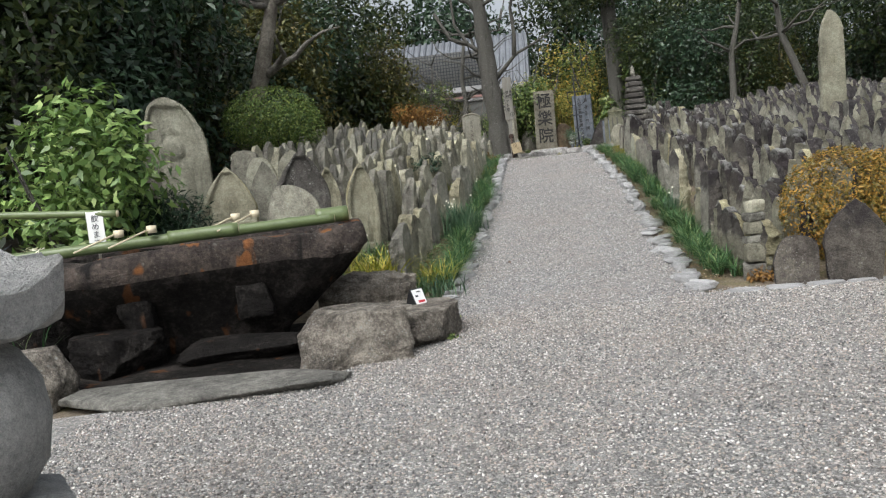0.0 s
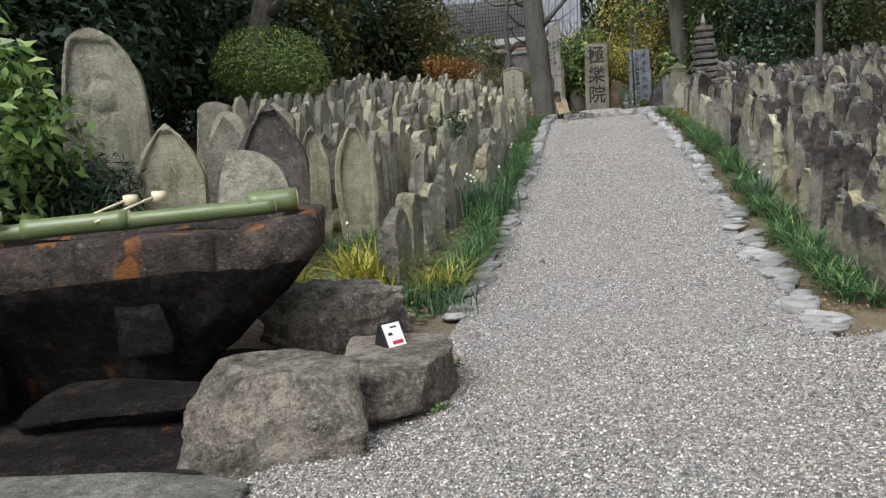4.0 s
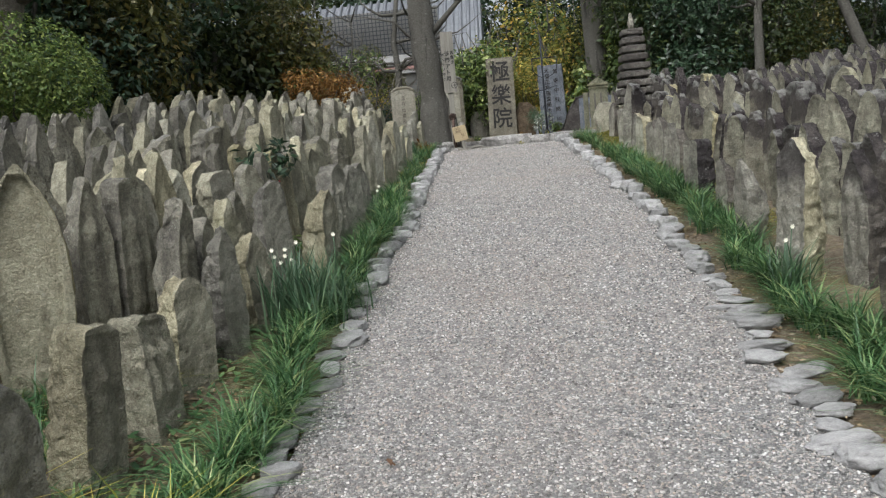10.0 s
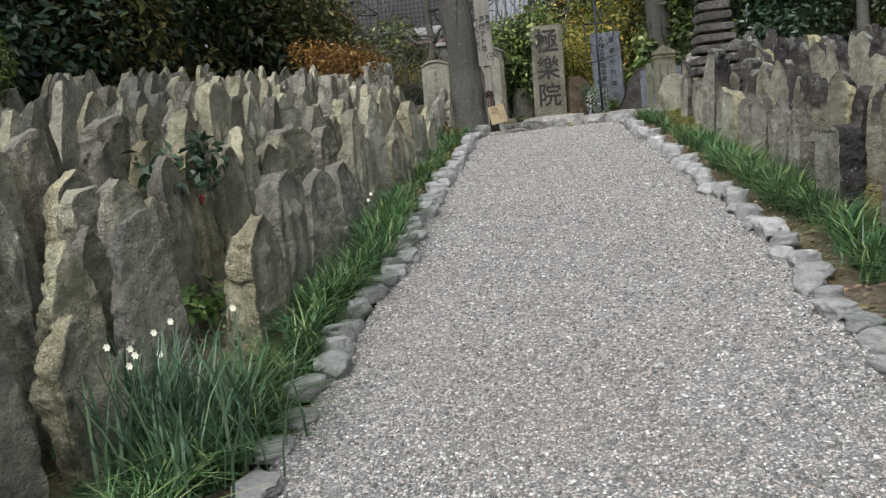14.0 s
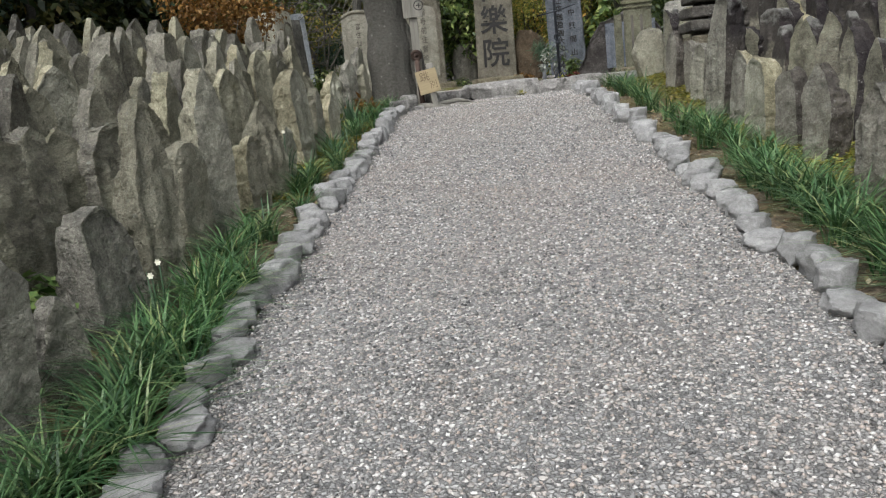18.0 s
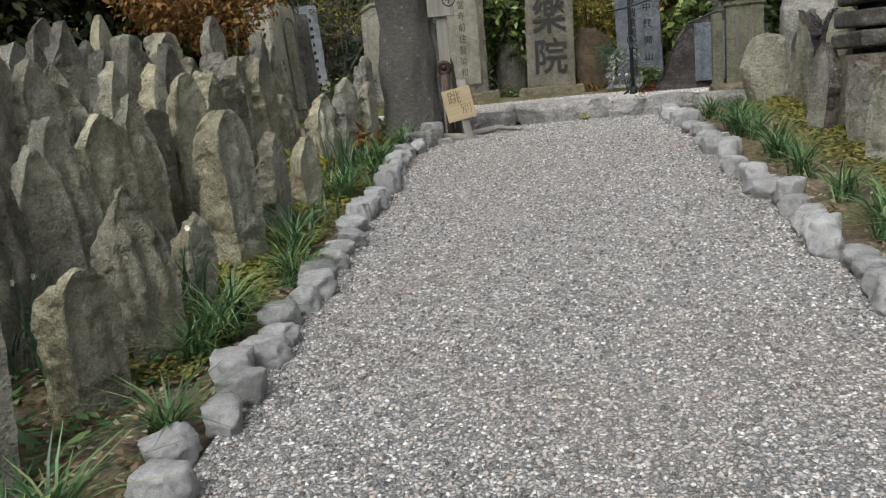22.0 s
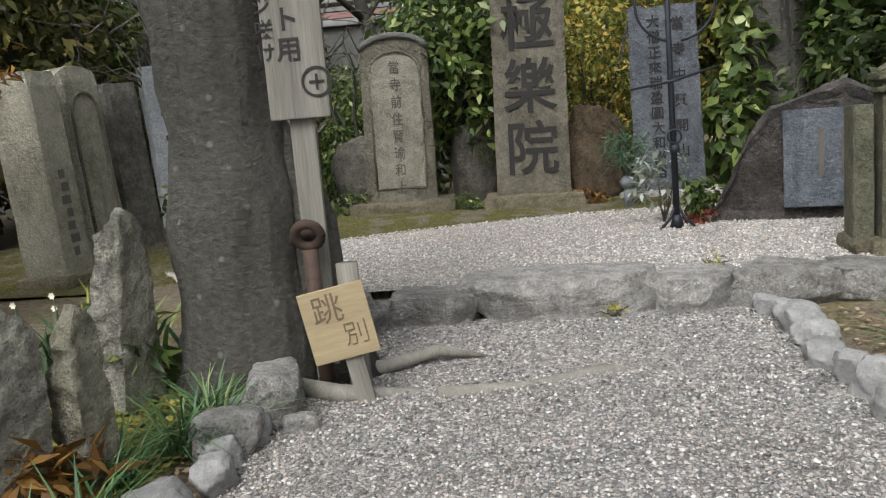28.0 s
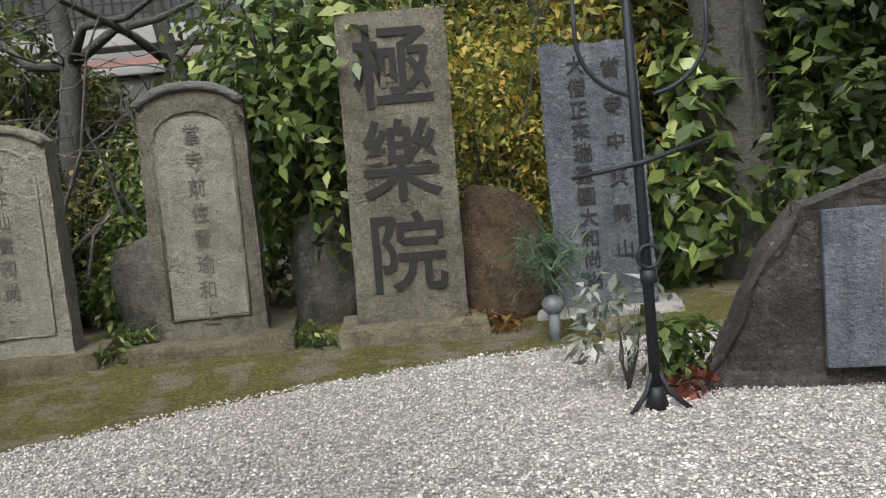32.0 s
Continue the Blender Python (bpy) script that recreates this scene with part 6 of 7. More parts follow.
for x, y, z, t in ((-3.60, 7.08, 1.225, -36), (-2.98, 7.56, 1.25, -40), (-2.80, 7.60, 1.26, -38)):
    copy_thing(master, pose(x, y, z, 0, 0, t))


def small_signs():
    s = thing("label_sign", pose(-4.15, 7.1, 0.95, 0, 0, 15), "white upright label with blue-grey handwritten characters", "sign")
    b = part("board", box_bm(0.15, 0.015, 0.34, 0.003, (0, 0, 0.32)), M_PAPER, s)
    part("stake", box_bm(0.025, 0.012, 0.35, 0, (0, 0.01, 0.0)), M_WOOD, s)
    letters("飲めます", 0.07, M_IRON, b, pose(0, -0.01, 0.42), 0.001, 0.0, spacing=1.05)
    c = thing("card_stand", pose(-1.27, 7.36, 0.275, 0, 0, 50), "black tent-shaped card holder with a printed white card", "sign")
    bm = bmesh.new()
    vs = [bm.verts.new(p) for p in ((-0.075, -0.075, 0), (0.075, -0.075, 0), (0.075, 0.075, 0), (-0.075, 0.075, 0), (-0.075, 0.005, 0.16), (0.075, 0.005, 0.16))]
    for f in ((0, 1, 5, 4), (1, 2, 5), (2, 3, 4, 5), (3, 0, 4), (3, 2, 1, 0)):
        bm.faces.new([vs[i] for i in f])
    part("holder", bm, M_BLACK, c)
    card = part("card", box_bm(0.125, 0.002, 0.15, 0, (0, 0, 0)), M_PAPER, c, "white card with red print", pose(0, -0.040, 0.083, -27, 0, 0))
    part("red_print", box_bm(0.075, 0.002, 0.022, 0, (0.01, -0.002, -0.045)), M_RED, card)
    part("black_print", box_bm(0.045, 0.002, 0.010, 0, (0.01, -0.002, 0.05)), M_BLACK, card)
    part("black_print", box_bm(0.03, 0.002, 0.018, 0, (-0.025, -0.002, 0.01)), M_IRON, card)


small_signs()


# ---- standing stones behind the basin ----
def placed_stones():
    spec = [  # x, y, height, width, kind, relief, material, turn
        (-4.66, 10.05, 2.22, 0.88, "round", "figure", M_GREY, 16),
        (-3.98, 9.85, 1.36, 0.68, "boat", "rim", M_TAN, 14), (-3.22, 10.45, 1.53, 0.74, "boat", "rim", M_BLACKISH, 25), (-3.10, 9.80, 1.18, 0.72, "round", None, M_DARK, 12),
        (-3.15, 11.45, 1.20, 0.36, "boat", "rim", M_TAN, 28), (-2.68, 11.5, 1.25, 0.46, "boat", "rim", M_TAN, 30), (-3.8, 10.75, 1.35, 0.5, "boat", None, M_DARK, 20),
        (-4.1, 11.6, 1.3, 0.5, "round", None, M_GREY, 10), (-2.64, 12.62, 1.02, 0.46, "slab", None, M_GREY, 50), (-3.9, 12.4, 1.3, 0.5, "slab", None, M_GREY, 10), (-4.6, 12.2, 1.3, 0.5, "flat", None, M_DARK, 5)]
    FACE_OF = {M_TAN.name: M_FACE_TAN, M_GREY.name: M_FACE_GREY, M_DARK.name: M_FACE_DARK, M_BLACKISH.name: M_BLACKISH}
    TONES = {M_TAN.name: "tan", M_GREY.name: "grey", M_DARK.name: "dark grey", M_BLACKISH.name: "blackish"}
    for i, (x, y, h, w, kind, rel, mat, turn) in enumerate(spec):
        me = mesh_of("memorial_stone", gravestone_bm(kind, w, h, 0.3, 700 + i, 90, 48, 20, 0.012, rel, 0.035, 1.9), FACE_OF[mat.name])
        me.materials.append(mat)
        thing("memorial_stone", pose(x, y, ground_z(x, y), -3, 0, turn), f"tall {TONES[mat.name]} {WORDS[kind]} memorial stone" + (" with a carved figure" if rel == "figure" else " with a sunk niche" if rel else " behind the basin"), "gravestone", "memorial stones", data=me)


placed_stones()


def pagoda():
    ob = thing("stone_pagoda", pose(2.36, 21.9, ground_z(2.36, 21.9)), "slender grey stone pagoda of many stacked tiers", "pagoda")
    part("base", box_bm(0.55, 0.55, 0.5, 0.02, (0, 0, 0.25)), M_GRANITE, ob)
    z = 0.5
    for i in range(9):
        w = 0.60 - 0.03 * i
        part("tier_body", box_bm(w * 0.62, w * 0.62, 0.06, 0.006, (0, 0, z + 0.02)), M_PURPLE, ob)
        bm = box_bm(w, w, 0.105, 0.03, (0, 0, z + 0.09), 3)
        rough_bm(bm, 0.018, 5, i)
        part("tier_roof", bm, M_BLACKISH, ob)
        z += 0.145
    part("finial", tube_bm([(0, 0, z), (0, 0, z + 0.1), (0, 0, z + 0.28)], [0.05, 0.06, 0.02], 10), M_DARK, ob)
    o = thing("obelisk", pose(5.25, 16.0, ground_z(5.25, 16.0)), "tall pale rough stone obelisk rising above the graves", "monument", data=stone_mesh("obelisk", gravestone_bm("slab", 0.42, 2.25, 0.34, 800, 22, 8, 10, 0.035, None), M_FACE_GREY, M_GREY))


pagoda()


def forecourt_stones():
    for x, y, h, w, kind, lab in ((2.35, 8.42, 0.50, 0.43, "round", "small dark grey round-topped stone at the corner of the bed"), (2.87, 8.36, 0.80, 0.55, "boat", "dark grey cracked stone with a pointed arched head before a bush")):
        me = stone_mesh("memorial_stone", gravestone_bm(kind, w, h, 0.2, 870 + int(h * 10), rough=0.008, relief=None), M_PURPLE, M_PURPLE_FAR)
        thing("memorial_stone", pose(x, y, 0, 0, 0, -8), lab, "gravestone", "", data=me)
    t = thing("tiered_stone", pose(2.08, 8.82, 0.02, 0, 0, -10), "small weathered stone tower of four stacked tiers", "monument")
    z = -0.05
    for i, (w, h) in enumerate(((0.27, 0.24), (0.25, 0.20), (0.22, 0.10), (0.20, 0.14), (0.18, 0.10), (0.17, 0.12))):
        bm = box_bm(w, w, h, 0.035, (0, 0, h / 2), 3)
        rough_bm(bm, 0.03, 6, i + 4)
        part("tier", bm, M_GREY if i % 2 else M_DARK, t, m=pose(0.008 * (i % 2), 0, z, 0, 0, i * 7))
        z += h * 0.97


forecourt_stones()

# ---- shrubs ----
M_LEAF_AZG = leaf_material("azalea_green_leaves", [(0, (0.03, 0.045, 0.014)), (0.5, (0.07, 0.09, 0.03)), (1, (0.15, 0.16, 0.06))], 0.5)

def shrubs():
    a = thing("shrub", pose(-5.5, 8.9, 0.1), "leafy bright green evergreen shrub behind the spout", "shrub")
    part("stem", limbs_bm(2.2, 0.8, 3, 0.04, 6, 0.15), M_BARK, a)
    part("crown", leaf_cloud("crown", M_LEAF_BRI, blob_crown(1.05, 0.8, 1.2, 13, 4, 1.75), 3000, 0.15, 5), M_LEAF_BRI, a)
    j = thing("juniper", pose(-4.85, 9.25, 0.05), "dark feathery juniper bush", "shrub")
    part("stem", limbs_bm(1.2, 0.4, 8, 0.03, 5, 0.2), M_BARK, j)
    part("crown", leaf_cloud("crown", M_NEEDLE, blob_crown(0.75, 0.55, 0.75, 9, 14, 0.95), 6500, 0.14, 15, 0.5, 0.14, -0.3), M_NEEDLE, j)
    c = thing("clipped_bush", pose(-5.35, 15.9, 1.75), "round clipped green bush among the graves", "shrub")
    part("stem", limbs_bm(1.0, 0.4, 8, 0.03, 5, 0.2), M_BARK, c)
    part("crown", leaf_cloud("crown", M_LEAF_BUSH, [(0, 0, 1.22, 0.88, 0.82, 0.56), (0.5, 0.1, 0.98, 0.5, 0.6, 0.45), (-0.35, 0, 1.12, 0.6, 0.6, 0.48)], 12000, 0.055, 16, 0.88), M_LEAF_BUSH, c)
    g = thing("clipped_bush", pose(-5.75, 7.2, 0.0), "round clipped dark green bush beside the basin", "shrub")
    part("stem", limbs_bm(0.6, 0.3, 12, 0.02, 5, 0.2), M_BARK, g)
    part("crown", leaf_cloud("crown", M_LEAF_AZG, [(0, 0, 0.62, 0.62, 0.6, 0.62)], 7000, 0.04, 21, 0.88), M_LEAF_AZG, g)
    b = thing("azalea_bush", pose(3.0, 8.95, 0.05), "wide clipped bronze-orange azalea bush at the forecourt", "shrub")
    part("stem", limbs_bm(0.6, 0.3, 9, 0.02, 6, 0.2), M_BARK, b)
    part("crown", leaf_cloud("crown", M_LEAF_AZA, [(0, 0, 0.66, 0.58, 0.52, 0.56), (0.45, 0.05, 0.6, 0.6, 0.55, 0.55), (0.95, 0.1, 0.5, 0.5, 0.5, 0.45)], 26000, 0.042, 17, 0.9), M_LEAF_AZA, b)
    o = thing("autumn_shrub", pose(-3.6, 24.25, 1.9), "thin shrub with orange autumn leaves", "shrub")
    part("stem", limbs_bm(1.4, 0.7, 10, 0.02, 8, 0.2), M_BARK, o)
    part("crown", leaf_cloud("crown", M_LEAF_ORA, blob_crown(0.95, 0.75, 0.55, 12, 18, 1.3), 2600, 0.075, 19, 0.4, 0.5), M_LEAF_ORA, o)


shrubs()


M_LEAF_PALE = leaf_material("grey_white_leaves", [(0, (0.10, 0.13, 0.09)), (0.5, (0.3, 0.33, 0.27)), (1, (0.55, 0.57, 0.5))], 0.5)
M_LEAF_RED = leaf_material("dark_red_leaves", [(0, (0.06, 0.013, 0.010)), (0.5, (0.12, 0.026, 0.015)), (1, (0.2, 0.06, 0.024))], 0.5)


# ---- grasses ----
def blades(count, sampler, length, width, seed, bend=0.6, lift=1.0):
    """Curved strips of three quads each."""
    rng = np.random.default_rng(seed)
    base = np.array([sampler(rng) for _ in range(count)])
    a = rng.uniform(0, 2 * np.pi, count)
    L = length * rng.uniform(0.55, 1.25, count)
    out = np.stack([np.cos(a), np.sin(a), np.zeros(count)], 1)
    side = np.stack([-np.sin(a), np.cos(a), np.zeros(count)], 1) * (width / 2)
    bd = bend * rng.uniform(0.4, 1.4, count)
    rows = []
    for k, w in ((0, 1.0), (1, 0.95), (2, 0.7), (3, 0.1)):
        t = k / 3
        horiz = L * bd * t * t
        up = L * lift * (t - 0.42 * bd * t * t)
        c = base + out * horiz[:, None] + np.array([0, 0, 1]) * up[:, None]
        rows.append(np.stack([c - side * w, c + side * w], 1))
    v = np.concatenate(rows, 1).reshape(-1, 3)
    i = np.arange(count)[:, None] * 8
    f = np.concatenate([np.stack([i[:, 0] + 2 * k, i[:, 0] + 2 * k + 1, i[:, 0] + 2 * k + 3, i[:, 0] + 2 * k + 2], 1) for k in range(3)])
    return v, f


def grass_border(side, seed):
    rnd = random.Random(seed)
    clumps = []
    y = 9.7 if side < 0 else 9.0
    while y < 23.9:
        off = rnd.uniform(0.12, 0.34) if side < 0 else rnd.uniform(0.30, 0.52)
        x = xl(y) - off if side < 0 else xr(y) + off
        thin = side < 0 and y > 17.2
        if side > 0 and y > 18.5:
            thin = True
        if not (thin and rnd.random() < (0.55 if side < 0 else 0.5)):
            clumps.append((x, y, rnd.uniform(0.5, 1.2)))
        y += rnd.uniform(0.06, 0.16) * (1.7 if thin else 1)
    verts, faces, n0 = [], [], 0
    for i, (x, y, s) in enumerate(clumps):
        z = ground_z(x, y) - 0.02
        v, f = blades(int(44 + 38 * s), lambda rng: (x + rng.normal() * 0.028, y + rng.normal() * 0.028, z), 0.21 + 0.12 * s, 0.011, seed * 1000 + i, 1.05)
        verts.append(v)
        faces.append(f + n0)
        n0 += len(v)
    tagged(new("border_grass", bulk_mesh("border_grass", np.concatenate(verts), np.concatenate(faces), M_GRASS)), "arching dark green mondo grass along the path edging", "grass", "", "stuff")


grass_border(-1, 61)
grass_border(1, 62)


def clump(name, x, y, count, length, width, mat, seed, label, spread=0.1, flowers=0, bend=0.6):
    z = ground_z(x, y)
    ob = thing(name, pose(x, y, z), label, "plant")

    def sampler(rng):
        return (rng.normal() * spread, rng.normal() * spread, -0.02)

    v, f = blades(count, sampler, length, width, seed, bend)
    part("foliage", bulk_mesh("foliage", v, f, mat), mat, ob)
    rnd = random.Random(seed)
    for i in range(flowers):
        px, py, h = rnd.uniform(-spread, spread) * 1.3, rnd.uniform(-spread, spread) * 1.3, length * rnd.uniform(0.85, 1.15)
        st = part("flower_stem", tube_bm([(px, py, 0), (px, py, h * 0.6), (px + 0.01, py - 0.02, h)], [0.004, 0.004, 0.003], 5), M_GRASSB, ob)
        bm = bmesh.new()
        c = Vector((px + 0.01, py - 0.03, h))
        for k in range(6):
            a = k * math.pi / 3
            d = Vector((math.cos(a), -0.25, math.sin(a)))
            s = Vector((-math.sin(a), 0, math.cos(a)))
            vs = [bm.verts.new(c), bm.verts.new(c + d * 0.009 + s * 0.006), bm.verts.new(c + d * 0.017), bm.verts.new(c + d * 0.009 - s * 0.006)]
            bm.faces.new(vs)
        part("flower", bm, M_PETAL, ob, "cream narcissus flower")
    return ob


clump("narcissus", -1.45, 12.75, 420, 0.50, 0.014, M_GRASSB, 71, "tall narcissus clump with pale flowers beside the edging", 0.17, 8, 0.45)
clump("yellow_grass", -2.08, 9.62, 150, 0.55, 0.02, M_GRASSY, 72, "arching yellow-green grass clump at the bed's corner", 0.12, 1, 0.9)
clump("yellow_grass", -1.45, 9.75, 150, 0.42, 0.011, M_GRASSY, 73, "arching yellowed grass clump before the small stones", 0.1, 0, 1.0)
clump("narcissus", -1.32, 9.3, 90, 0.3, 0.014, M_GRASSB, 74, "blue-green narcissus leaves beside the rocks", 0.12, 0, 0.8)
clump("narcissus", 1.75, 12.5, 50, 0.42, 0.014, M_GRASSB, 75, "narcissus clump with a pale flower among the graves", 0.07, 2, 0.45)
clump("narcissus", -2.0, 18.6, 60, 0.38, 0.014, M_GRASSB, 76, "narcissus clump with white flowers between gravestones", 0.08, 3, 0.4)
clump("narcissus", -1.95, 9.95, 60, 0.42, 0.016, M_GRASSY, 79, "bright yellow-green iris leaves with a cream flower", 0.08, 1, 0.4)
clump("narcissus", -1.62, 22.1, 50, 0.36, 0.016, M_GRASSB, 77, "upright narcissus leaves beside a small stone", 0.06, 0, 0.3)
clump("narcissus", -2.1, 23.6, 60, 0.4, 0.018, M_GRASSB, 78, "narcissus clump with white flowers before the tall slabs", 0.09, 3, 0.5)


M_LITTER0 = simple("dry_brown_leaf", (0.13, 0.07, 0.035), 0.8)


def sprig(x, y, z, blobs, count, size, mat, seed, label, slim=0.4, name="small_shrub", droop=0.2):
    ob = thing(name, pose(x, y, z), label, "plant")
    part("stem", limbs_bm(blobs[0][2] * 1.1, 0.12, seed, 0.008, 6, 0.1), M_BARK, ob)
    part("foliage", leaf_cloud("foliage", mat, blobs, count, size, seed, 0.35, slim, droop), mat, ob)
    return ob


sprig(0.84, 27.94, 2.14, [(0, 0, 0.22, 0.2, 0.16, 0.22)], 420, 0.16, M_GRASSB, 301, "pine sprig standing in the flower holder", 0.07, "pine_sprig", -0.6)
sprig(-2.74, 27.74, 2.10, [(0, 0, 0.18, 0.2, 0.16, 0.18)], 420, 0.16, M_LEAF_YEL, 302, "dry yellowish pine sprig in the flower holder", 0.07, "pine_sprig", -0.6)
sprig(0.98, 26.85, 1.86, [(0, 0, 0.42, 0.2, 0.15, 0.22), (-0.1, 0, 0.25, 0.15, 0.1, 0.12)], 120, 0.09, M_LEAF_PALE, 303, "small shrub with grey-white leaves beside the iron post", 0.4)
sprig(1.25, 26.95, 1.86, [(0, 0, 0.2, 0.2, 0.14, 0.16)], 180, 0.1, M_LEAF_TER, 304, "low green plant at the foot of the iron post", 0.45)
sprig(1.22, 26.72, 1.86, [(0, 0, 0.06, 0.16, 0.1, 0.05)], 90, 0.07, M_LEAF_RED, 305, "small plant with dark red leaves by the iron post", 0.5)
sprig(0.5, 28.25, 1.87, [(0, 0, 0.1, 0.2, 0.12, 0.09)], 160, 0.07, M_LEAF_ORA, 306, "low reddish weeds at the foot of the boulder", 0.4)
sprig(-0.62, 28.3, 1.87, [(0, 0, 0.1, 0.22, 0.1, 0.1)], 160, 0.07, M_LEAF_TER, 307, "low weeds between the memorial plinths", 0.4)
sprig(-1.85, 28.35, 1.89, [(0, 0, 0.14, 0.2, 0.1, 0.14)], 140, 0.08, M_LEAF_TER, 308, "low weeds between the memorial plinths", 0.4)
sprig(-3.2, 27.9, 1.89, [(0, 0, 0.3, 0.35, 0.2, 0.3)], 420, 0.11, M_LEAF_TER, 309, "leafy shrub beside the memorial stone", 0.4)
sprig(0.35, 24.62, 1.72, [(0, 0, 0.04, 0.06, 0.04, 0.05)], 22, 0.045, M_GRASSY, 310, "tuft of weeds on the kerb", 0.3)
sprig(0.95, 24.98, 1.86, [(0, 0, 0.05, 0.06, 0.05, 0.06)], 26, 0.05, M_GRASSY, 311, "tuft of weeds in a kerb joint", 0.3)
sprig(-1.66, 22.62, 1.70, [(0, 0, 0.1, 0.26, 0.14, 0.1)], 200, 0.12, M_LEAF_ORA, 312, "orange-brown fern leaves beside the path edging", 0.3)
sprig(-1.86, 23.62, 1.78, [(0, 0, 0.18, 0.2, 0.14, 0.2)], 130, 0.16, M_LEAF_TER, 313, "broad-leaved plant at the foot of the trunk", 0.3)
sprig(-1.98, 16.0, 1.06, [(0, 0, 0.14, 0.3, 0.3, 0.12)], 300, 0.08, M_LEAF_BRI, 314, "bright green groundcover between gravestones", 0.5)
sprig(-2.05, 14.0, 0.8, [(0, 0, 0.14, 0.3, 0.4, 0.12)], 340, 0.08, M_LEAF_BRI, 315, "bright green groundcover between gravestones", 0.5)
sprig(-1.98, 20.6, 1.5, [(0, 0, 0.1, 0.28, 0.3, 0.1)], 300, 0.07, M_GRASSY, 316, "yellow-green groundcover between gravestones", 0.5)
sprig(-1.95, 21.9, 1.62, [(0, 0, 0.1, 0.24, 0.3, 0.1)], 300, 0.07, M_GRASSY, 317, "yellow-green groundcover between gravestones", 0.5)
sprig(2.13, 8.62, 0.0, [(0, 0, 0.08, 0.2, 0.12, 0.1)], 260, 0.05, M_LEAF_ORA, 318, "low orange weeds at the foot of the tiered stone", 0.5)
sprig(-4.62, 6.85, 1.02, [(0, 0, 0.08, 0.14, 0.08, 0.07)], 160, 0.05, M_PETAL, 319, "bunch of small white flowers at the basin's end", 0.5, "flower_bunch")
clump("narcissus", -1.50, 16.2, 60, 0.30, 0.013, M_GRASSB, 331, "narcissus clump beside the edging stones", 0.09, 2, 0.6)
clump("narcissus", -1.62, 15.3, 50, 0.24, 0.013, M_GRASSB, 332, "narcissus clump with a cream flower before a small stone", 0.08, 2, 0.7)
clump("iris_leaves", -1.93, 23.78, 40, 0.5, 0.026, M_GRASSY, 339, "yellow-green upright blades beside the trunk", 0.07, 0, 0.4)
clump("iris_leaves", -2.05, 24.05, 60, 0.4, 0.03, M_GRASS, 340, "broad dark green leaves beside the trunk", 0.12, 0, 0.8)
clump("mondo_grass", -1.5, 23.75, 60, 0.26, 0.012, M_GRASS, 341, "arching grass clump at the foot of the trunk", 0.1, 0, 1.0)
thing("wooden_stake", pose(-0.80, 23.64, 1.66, 0, -2, 10), "grey weathered stake behind the plywood plaque", "post", data=mesh_of("wooden_stake", tube_bm([(0, 0, 0), (0, 0, 0.3), (0.005, 0, 0.60)], [0.05, 0.048, 0.046], 14), M_WOOD))
clump("iris_leaves", -2.0, 15.5, 50, 0.42, 0.022, M_GRASSY, 333, "bright upright green leaves between gravestones", 0.10, 0, 0.5)
clump("narcissus", -1.72, 19.25, 50, 0.34, 0.013, M_GRASSB, 334, "narcissus clump with white flowers between gravestones", 0.08, 2, 0.4)
clump("narcissus", -1.58, 20.6, 60, 0.26, 0.016, M_GRASSB, 335, "blue-green narcissus leaves by the edging", 0.1, 0, 0.9)
clump("narcissus", -1.5, 21.5, 60, 0.24, 0.016, M_GRASS, 336, "green strap leaves by the edging", 0.1, 0, 0.9)
clump("narcissus", 1.62, 23.3, 60, 0.26, 0.015, M_GRASSB, 337, "strap-leaved clump by the path edging", 0.1, 0, 0.9)
clump("iris_leaves", -5.0, 6.9, 70, 0.6, 0.02, M_GRASS, 338, "long green leaves beside the basin", 0.2, 0, 0.5)


for i, (x, y) in enumerate(((-2.5, 10.3), (-2.25, 10.75), (-2.7, 10.9), (-2.2, 11.3), (-2.45, 11.2), (-1.95, 10.15), (-2.75, 9.6), (-2.4, 9.3), (-1.6, 9.45))):
    clump("mondo_grass", x, y, 90, 0.30, 0.011, M_GRASS if i % 3 else M_GRASSY, 350 + i, "arching grass clump on the soil before the memorial stones", 0.11, 0, 1.0)


sprig(-0.93, 7.0, 0.0, [(0, 0, 0.03, 0.09, 0.06, 0.03)], 120, 0.03, M_LEAF_TER, 320, "small green moss tuft at the rock's foot", 0.5)
sprig(-1.0, 7.85, 0.0, [(0, 0, 0.03, 0.08, 0.06, 0.03)], 80, 0.03, M_LEAF_TER, 321, "small green moss tuft at the rock's foot", 0.5)
tagged(new("fallen_leaf", leaf_cloud("fallen_leaf", M_LITTER0, [(-0.6, 10.68, zp(10.68) + 0.045, 0.012, 0.012, 0.006)], 3, 0.06, 322)), "single dry brown leaf lying on the gravel", "leaf")


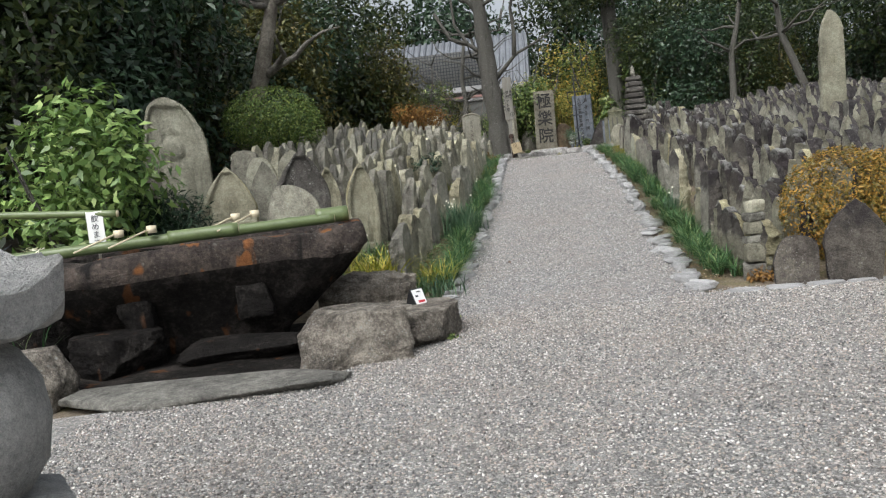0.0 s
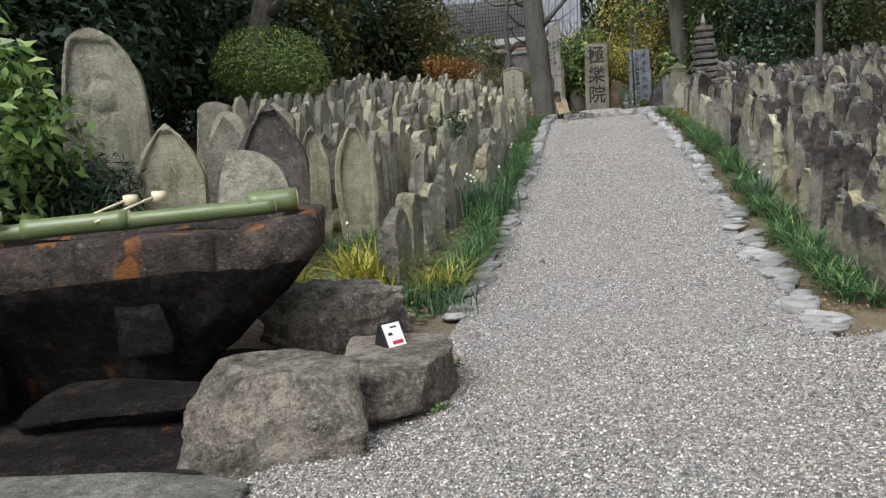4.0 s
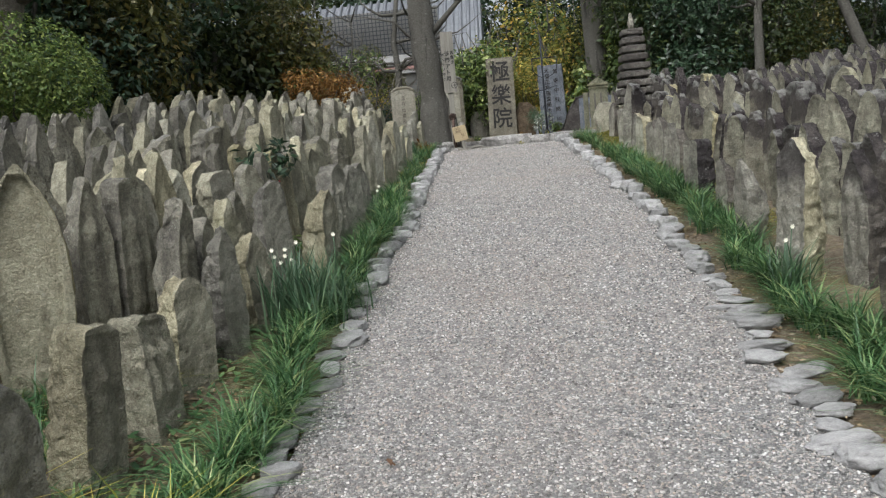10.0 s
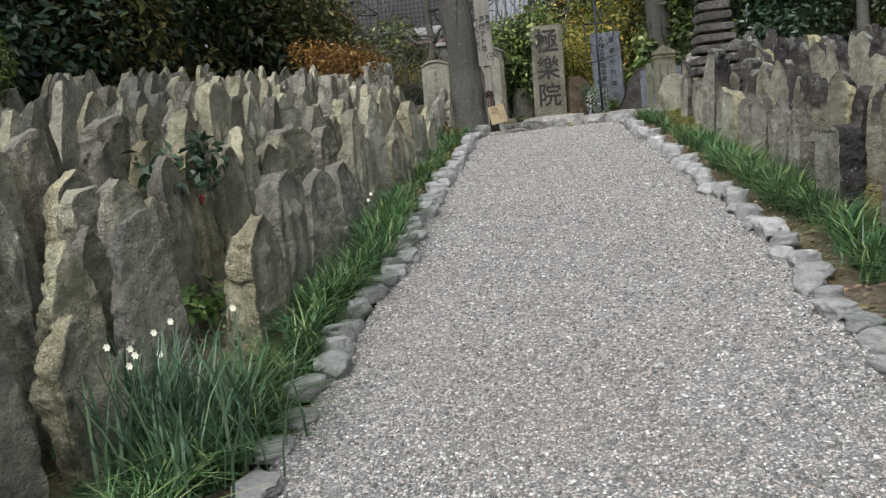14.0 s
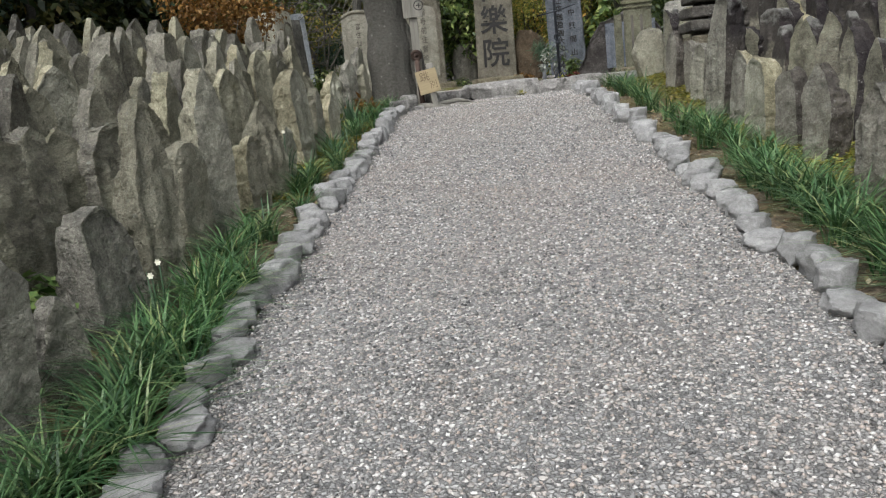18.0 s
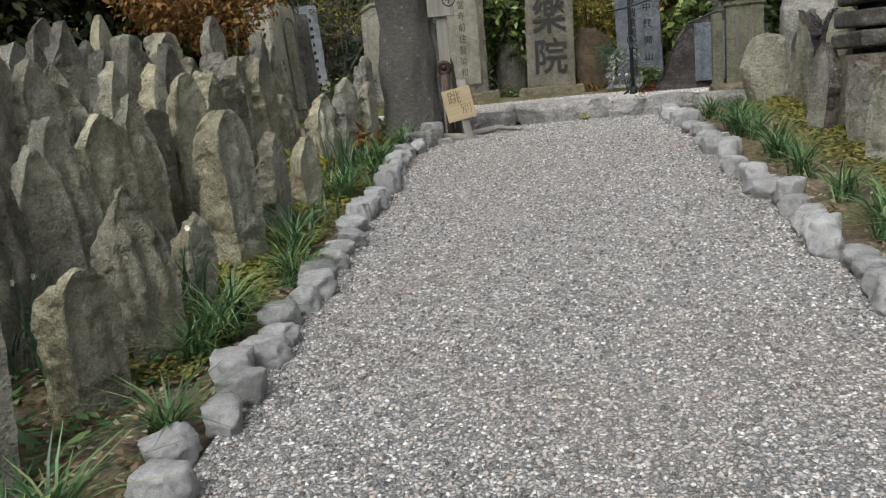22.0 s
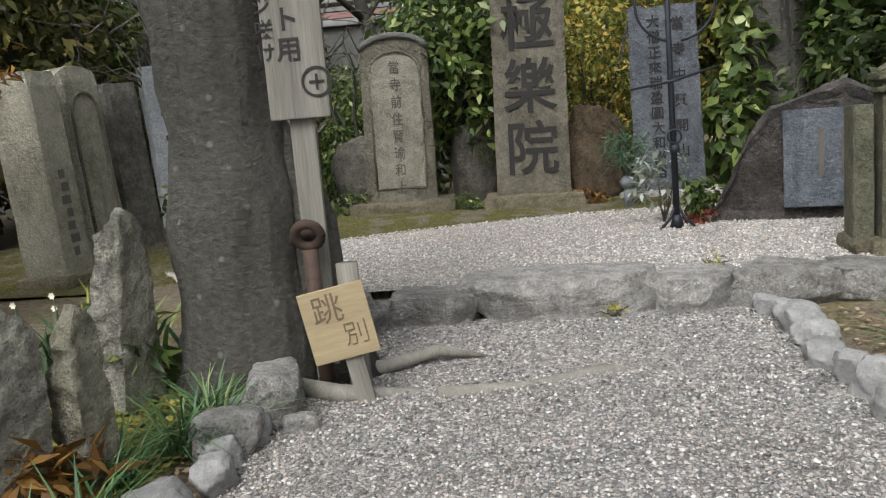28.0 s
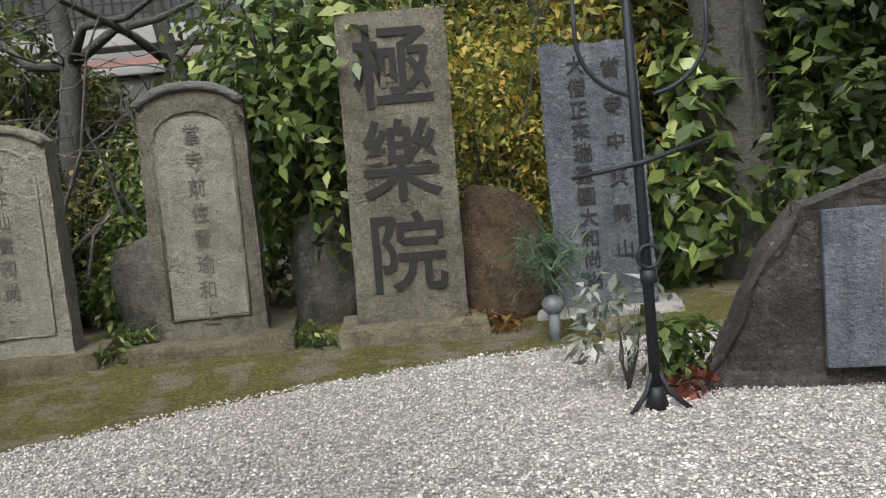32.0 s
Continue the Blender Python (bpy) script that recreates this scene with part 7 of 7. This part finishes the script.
# ---- leaf litter, moss cushions, potted plant ----
def ground_scatter(name, mat, count, size, seed, spots, label, slim=0.5, lift=0.012):
    rng = np.random.default_rng(seed)
    pick = rng.integers(len(spots), size=count)
    box = np.array(spots)[pick]
    x = box[:, 0] + (box[:, 1] - box[:, 0]) * rng.random(count)
    y = box[:, 2] + (box[:, 3] - box[:, 2]) * rng.random(count)
    c = np.stack([x, y, [ground_z(a, b) for a, b in zip(x, y)]], 1)
    c[:, 2] += rng.uniform(0.0, lift, count)
    a = rng.uniform(0, 6.283, count)
    ax = np.stack([np.cos(a), np.sin(a), rng.uniform(-0.25, 0.45, count)], 1)
    sd = np.stack([-np.sin(a), np.cos(a), rng.uniform(-0.4, 0.4, count)], 1)
    L = size * rng.uniform(0.6, 1.4, count)[:, None]
    v = np.stack([c, c + ax * L * 0.5 + sd * L * slim * 0.5, c + ax * L, c + ax * L * 0.5 - sd * L * slim * 0.5], 1).reshape(-1, 3)
    tagged(new(name, bulk_mesh(name, v, np.arange(count * 4).reshape(-1, 4), mat)), label, "ground cover", "", "stuff")


M_LITTER = leaf_material("dry_leaf_litter", [(0, (0.11, 0.075, 0.045)), (0.5, (0.24, 0.165, 0.095)), (0.85, (0.36, 0.27, 0.16)), (1, (0.5, 0.44, 0.34))], 0.8, 0.05)
M_MOSSLEAF = leaf_material("moss_tufts", [(0, (0.06, 0.075, 0.014)), (0.5, (0.18, 0.185, 0.03)), (1, (0.34, 0.27, 0.06))], 0.8, 0.1)
ground_scatter("leaf_litter", M_LITTER, 16000, 0.035, 81, [(1.3, 2.1, 8.8, 24.5), (1.3, 1.75, 8.8, 24.5), (-2.0, -1.2, 17, 24.4), (-1.6, -1.15, 9.2, 24.3), (-3.2, -1.4, 8.9, 12)], "dry brown fallen leaves on the soil of the beds")
ground_scatter("moss_tufts", M_MOSSLEAF, 60000, 0.03, 82, [(1.75, 2.3, 14, 24.4), (1.9, 2.6, 16, 24.4), (-1.95, -1.35, 18.5, 24.2), (-2.3, -1.5, 19.5, 24.2)], "low yellow-green moss between the gravestones", 0.6, 0.03)
ground_scatter("weeds", M_GRASS, 5000, 0.07, 83, [(-3.2, -1.4, 8.9, 12), (-2.4, -1.5, 12, 19)], "small green weeds between the gravestones", 0.4, 0.05)


def potted():
    x, y = -2.12, 14.42
    ob = thing("potted_shrub", pose(x, y, ground_z(x, y)), "small dark-leaved shrub with red berries between gravestones", "plant")
    part("stem", tube_bm([(0, 0, 0), (0.03, -0.02, 0.45), (0, 0, 0.85)], [0.014, 0.011, 0.008], 7), M_BARK, ob)
    part("foliage", leaf_cloud("foliage", M_LEAF_CAM, [(0, 0, 0.85, 0.24, 0.24, 0.16), (0.08, -0.05, 0.72, 0.16, 0.16, 0.1)], 240, 0.10, 84, 0.4, 0.36), M_LEAF_CAM, ob)
    for i in range(6):
        bm = bmesh.new()
        bmesh.ops.create_icosphere(bm, subdivisions=1, radius=0.014)
        part("berry", bm, M_RED, ob, m=pose(0.1 * math.cos(i * 1.3), 0.1 * math.sin(i * 1.3), 0.60 + 0.012 * (i % 3)))


potted()


# ---- loose gravel ----
def loose_gravel(name, count, sampler, label, seed, size=0.0086, mat=None):
    rng = np.random.default_rng(seed)
    c = sampler(rng, count)
    o = np.array([(1, 0, 0), (-1, 0, 0), (0, 1, 0), (0, -1, 0), (0, 0, 1), (0, 0, -1)], float)
    tri = np.array([(0, 2, 4), (2, 1, 4), (1, 3, 4), (3, 0, 4), (2, 0, 5), (1, 2, 5), (3, 1, 5), (0, 3, 5)])
    q = rng.normal(size=(count, 4))
    q /= np.linalg.norm(q, axis=1)[:, None]
    w, x, y, z = q.T
    R = np.stack([np.stack([1 - 2 * (y * y + z * z), 2 * (x * y - z * w), 2 * (x * z + y * w)], 1), np.stack([2 * (x * y + z * w), 1 - 2 * (x * x + z * z), 2 * (y * z - x * w)], 1), np.stack([2 * (x * z - y * w), 2 * (y * z + x * w), 1 - 2 * (x * x + y * y)], 1)], 1)
    s = size * rng.uniform(0.6, 1.35, (count, 1)) * rng.uniform(0.6, 1.25, (count, 3))
    v = np.einsum("nij,nkj->nki", R, o[None] * s[:, None, :] * (1 + rng.uniform(-0.2, 0.2, (count, 6, 1)))) * np.array([1, 1, 0.75]) + c[:, None, :]
    f = (tri[None] + np.arange(count)[:, None, None] * 6).reshape(-1, 3)
    tagged(new(name, bulk_mesh(name, v.reshape(-1, 3), f, mat or M_PEBBLE)), label, "gravel", "", "stuff")


def on_path(rng, n):
    y = rng.uniform(8.0, 24.6, n)
    lft = np.interp(y, *EDGE_L)
    rgt = np.interp(y, *EDGE_R)
    x = lft + (rgt - lft) * rng.random(n)
    return np.stack([x, y, np.interp(y, KY, KZ) + 0.018 + rng.uniform(-0.003, 0.006, n)], 1)


def on_forecourt(rng, n):
    y = rng.uniform(2.2, 8.5, n) - 0.3 * rng.random(n)
    lft = np.interp(y, [-12, 4.9, 5.6, 6.3, 7.4, 8.3], [-9, -5.0, -2.0, -1.5, -1.05, -1.1])
    x = np.maximum(lft, -3.2) + (4.2 - np.maximum(lft, -3.2)) * rng.random(n) ** 1.1
    return np.stack([x, y, 0.018 + rng.uniform(-0.003, 0.006, n)], 1)


def on_terrace(rng, n):
    x = rng.uniform(-2.7, 3.4, n)
    back = np.interp(x, MOSS_X, MOSS_Y) + 0.04
    front = np.interp(x, [-3.0, -2.2, -1.3, 1.9, 2.0, 3.4], [26.5, 25.2, 24.95, 24.95, 25.2, 26.2])
    y = front + (np.maximum(back, front + 0.01) - front) * rng.random(n) + rng.normal(size=n) * 0.02
    return np.stack([x, np.maximum(y, 24.95), np.full(n, 1.872) + rng.uniform(-0.003, 0.006, n)], 1)


loose_gravel("gravel_stones", 135000, on_path, "loose grey and white pebbles on the path", 1)
loose_gravel("gravel_stones", 100000, on_forecourt, "loose grey and white pebbles on the forecourt", 2, 0.0086, M_PEBBLE_FORE)
loose_gravel("gravel_stones", 38000, on_terrace, "loose pale pebbles on the terrace", 3, 0.0088, M_PEBBLE_PALE)
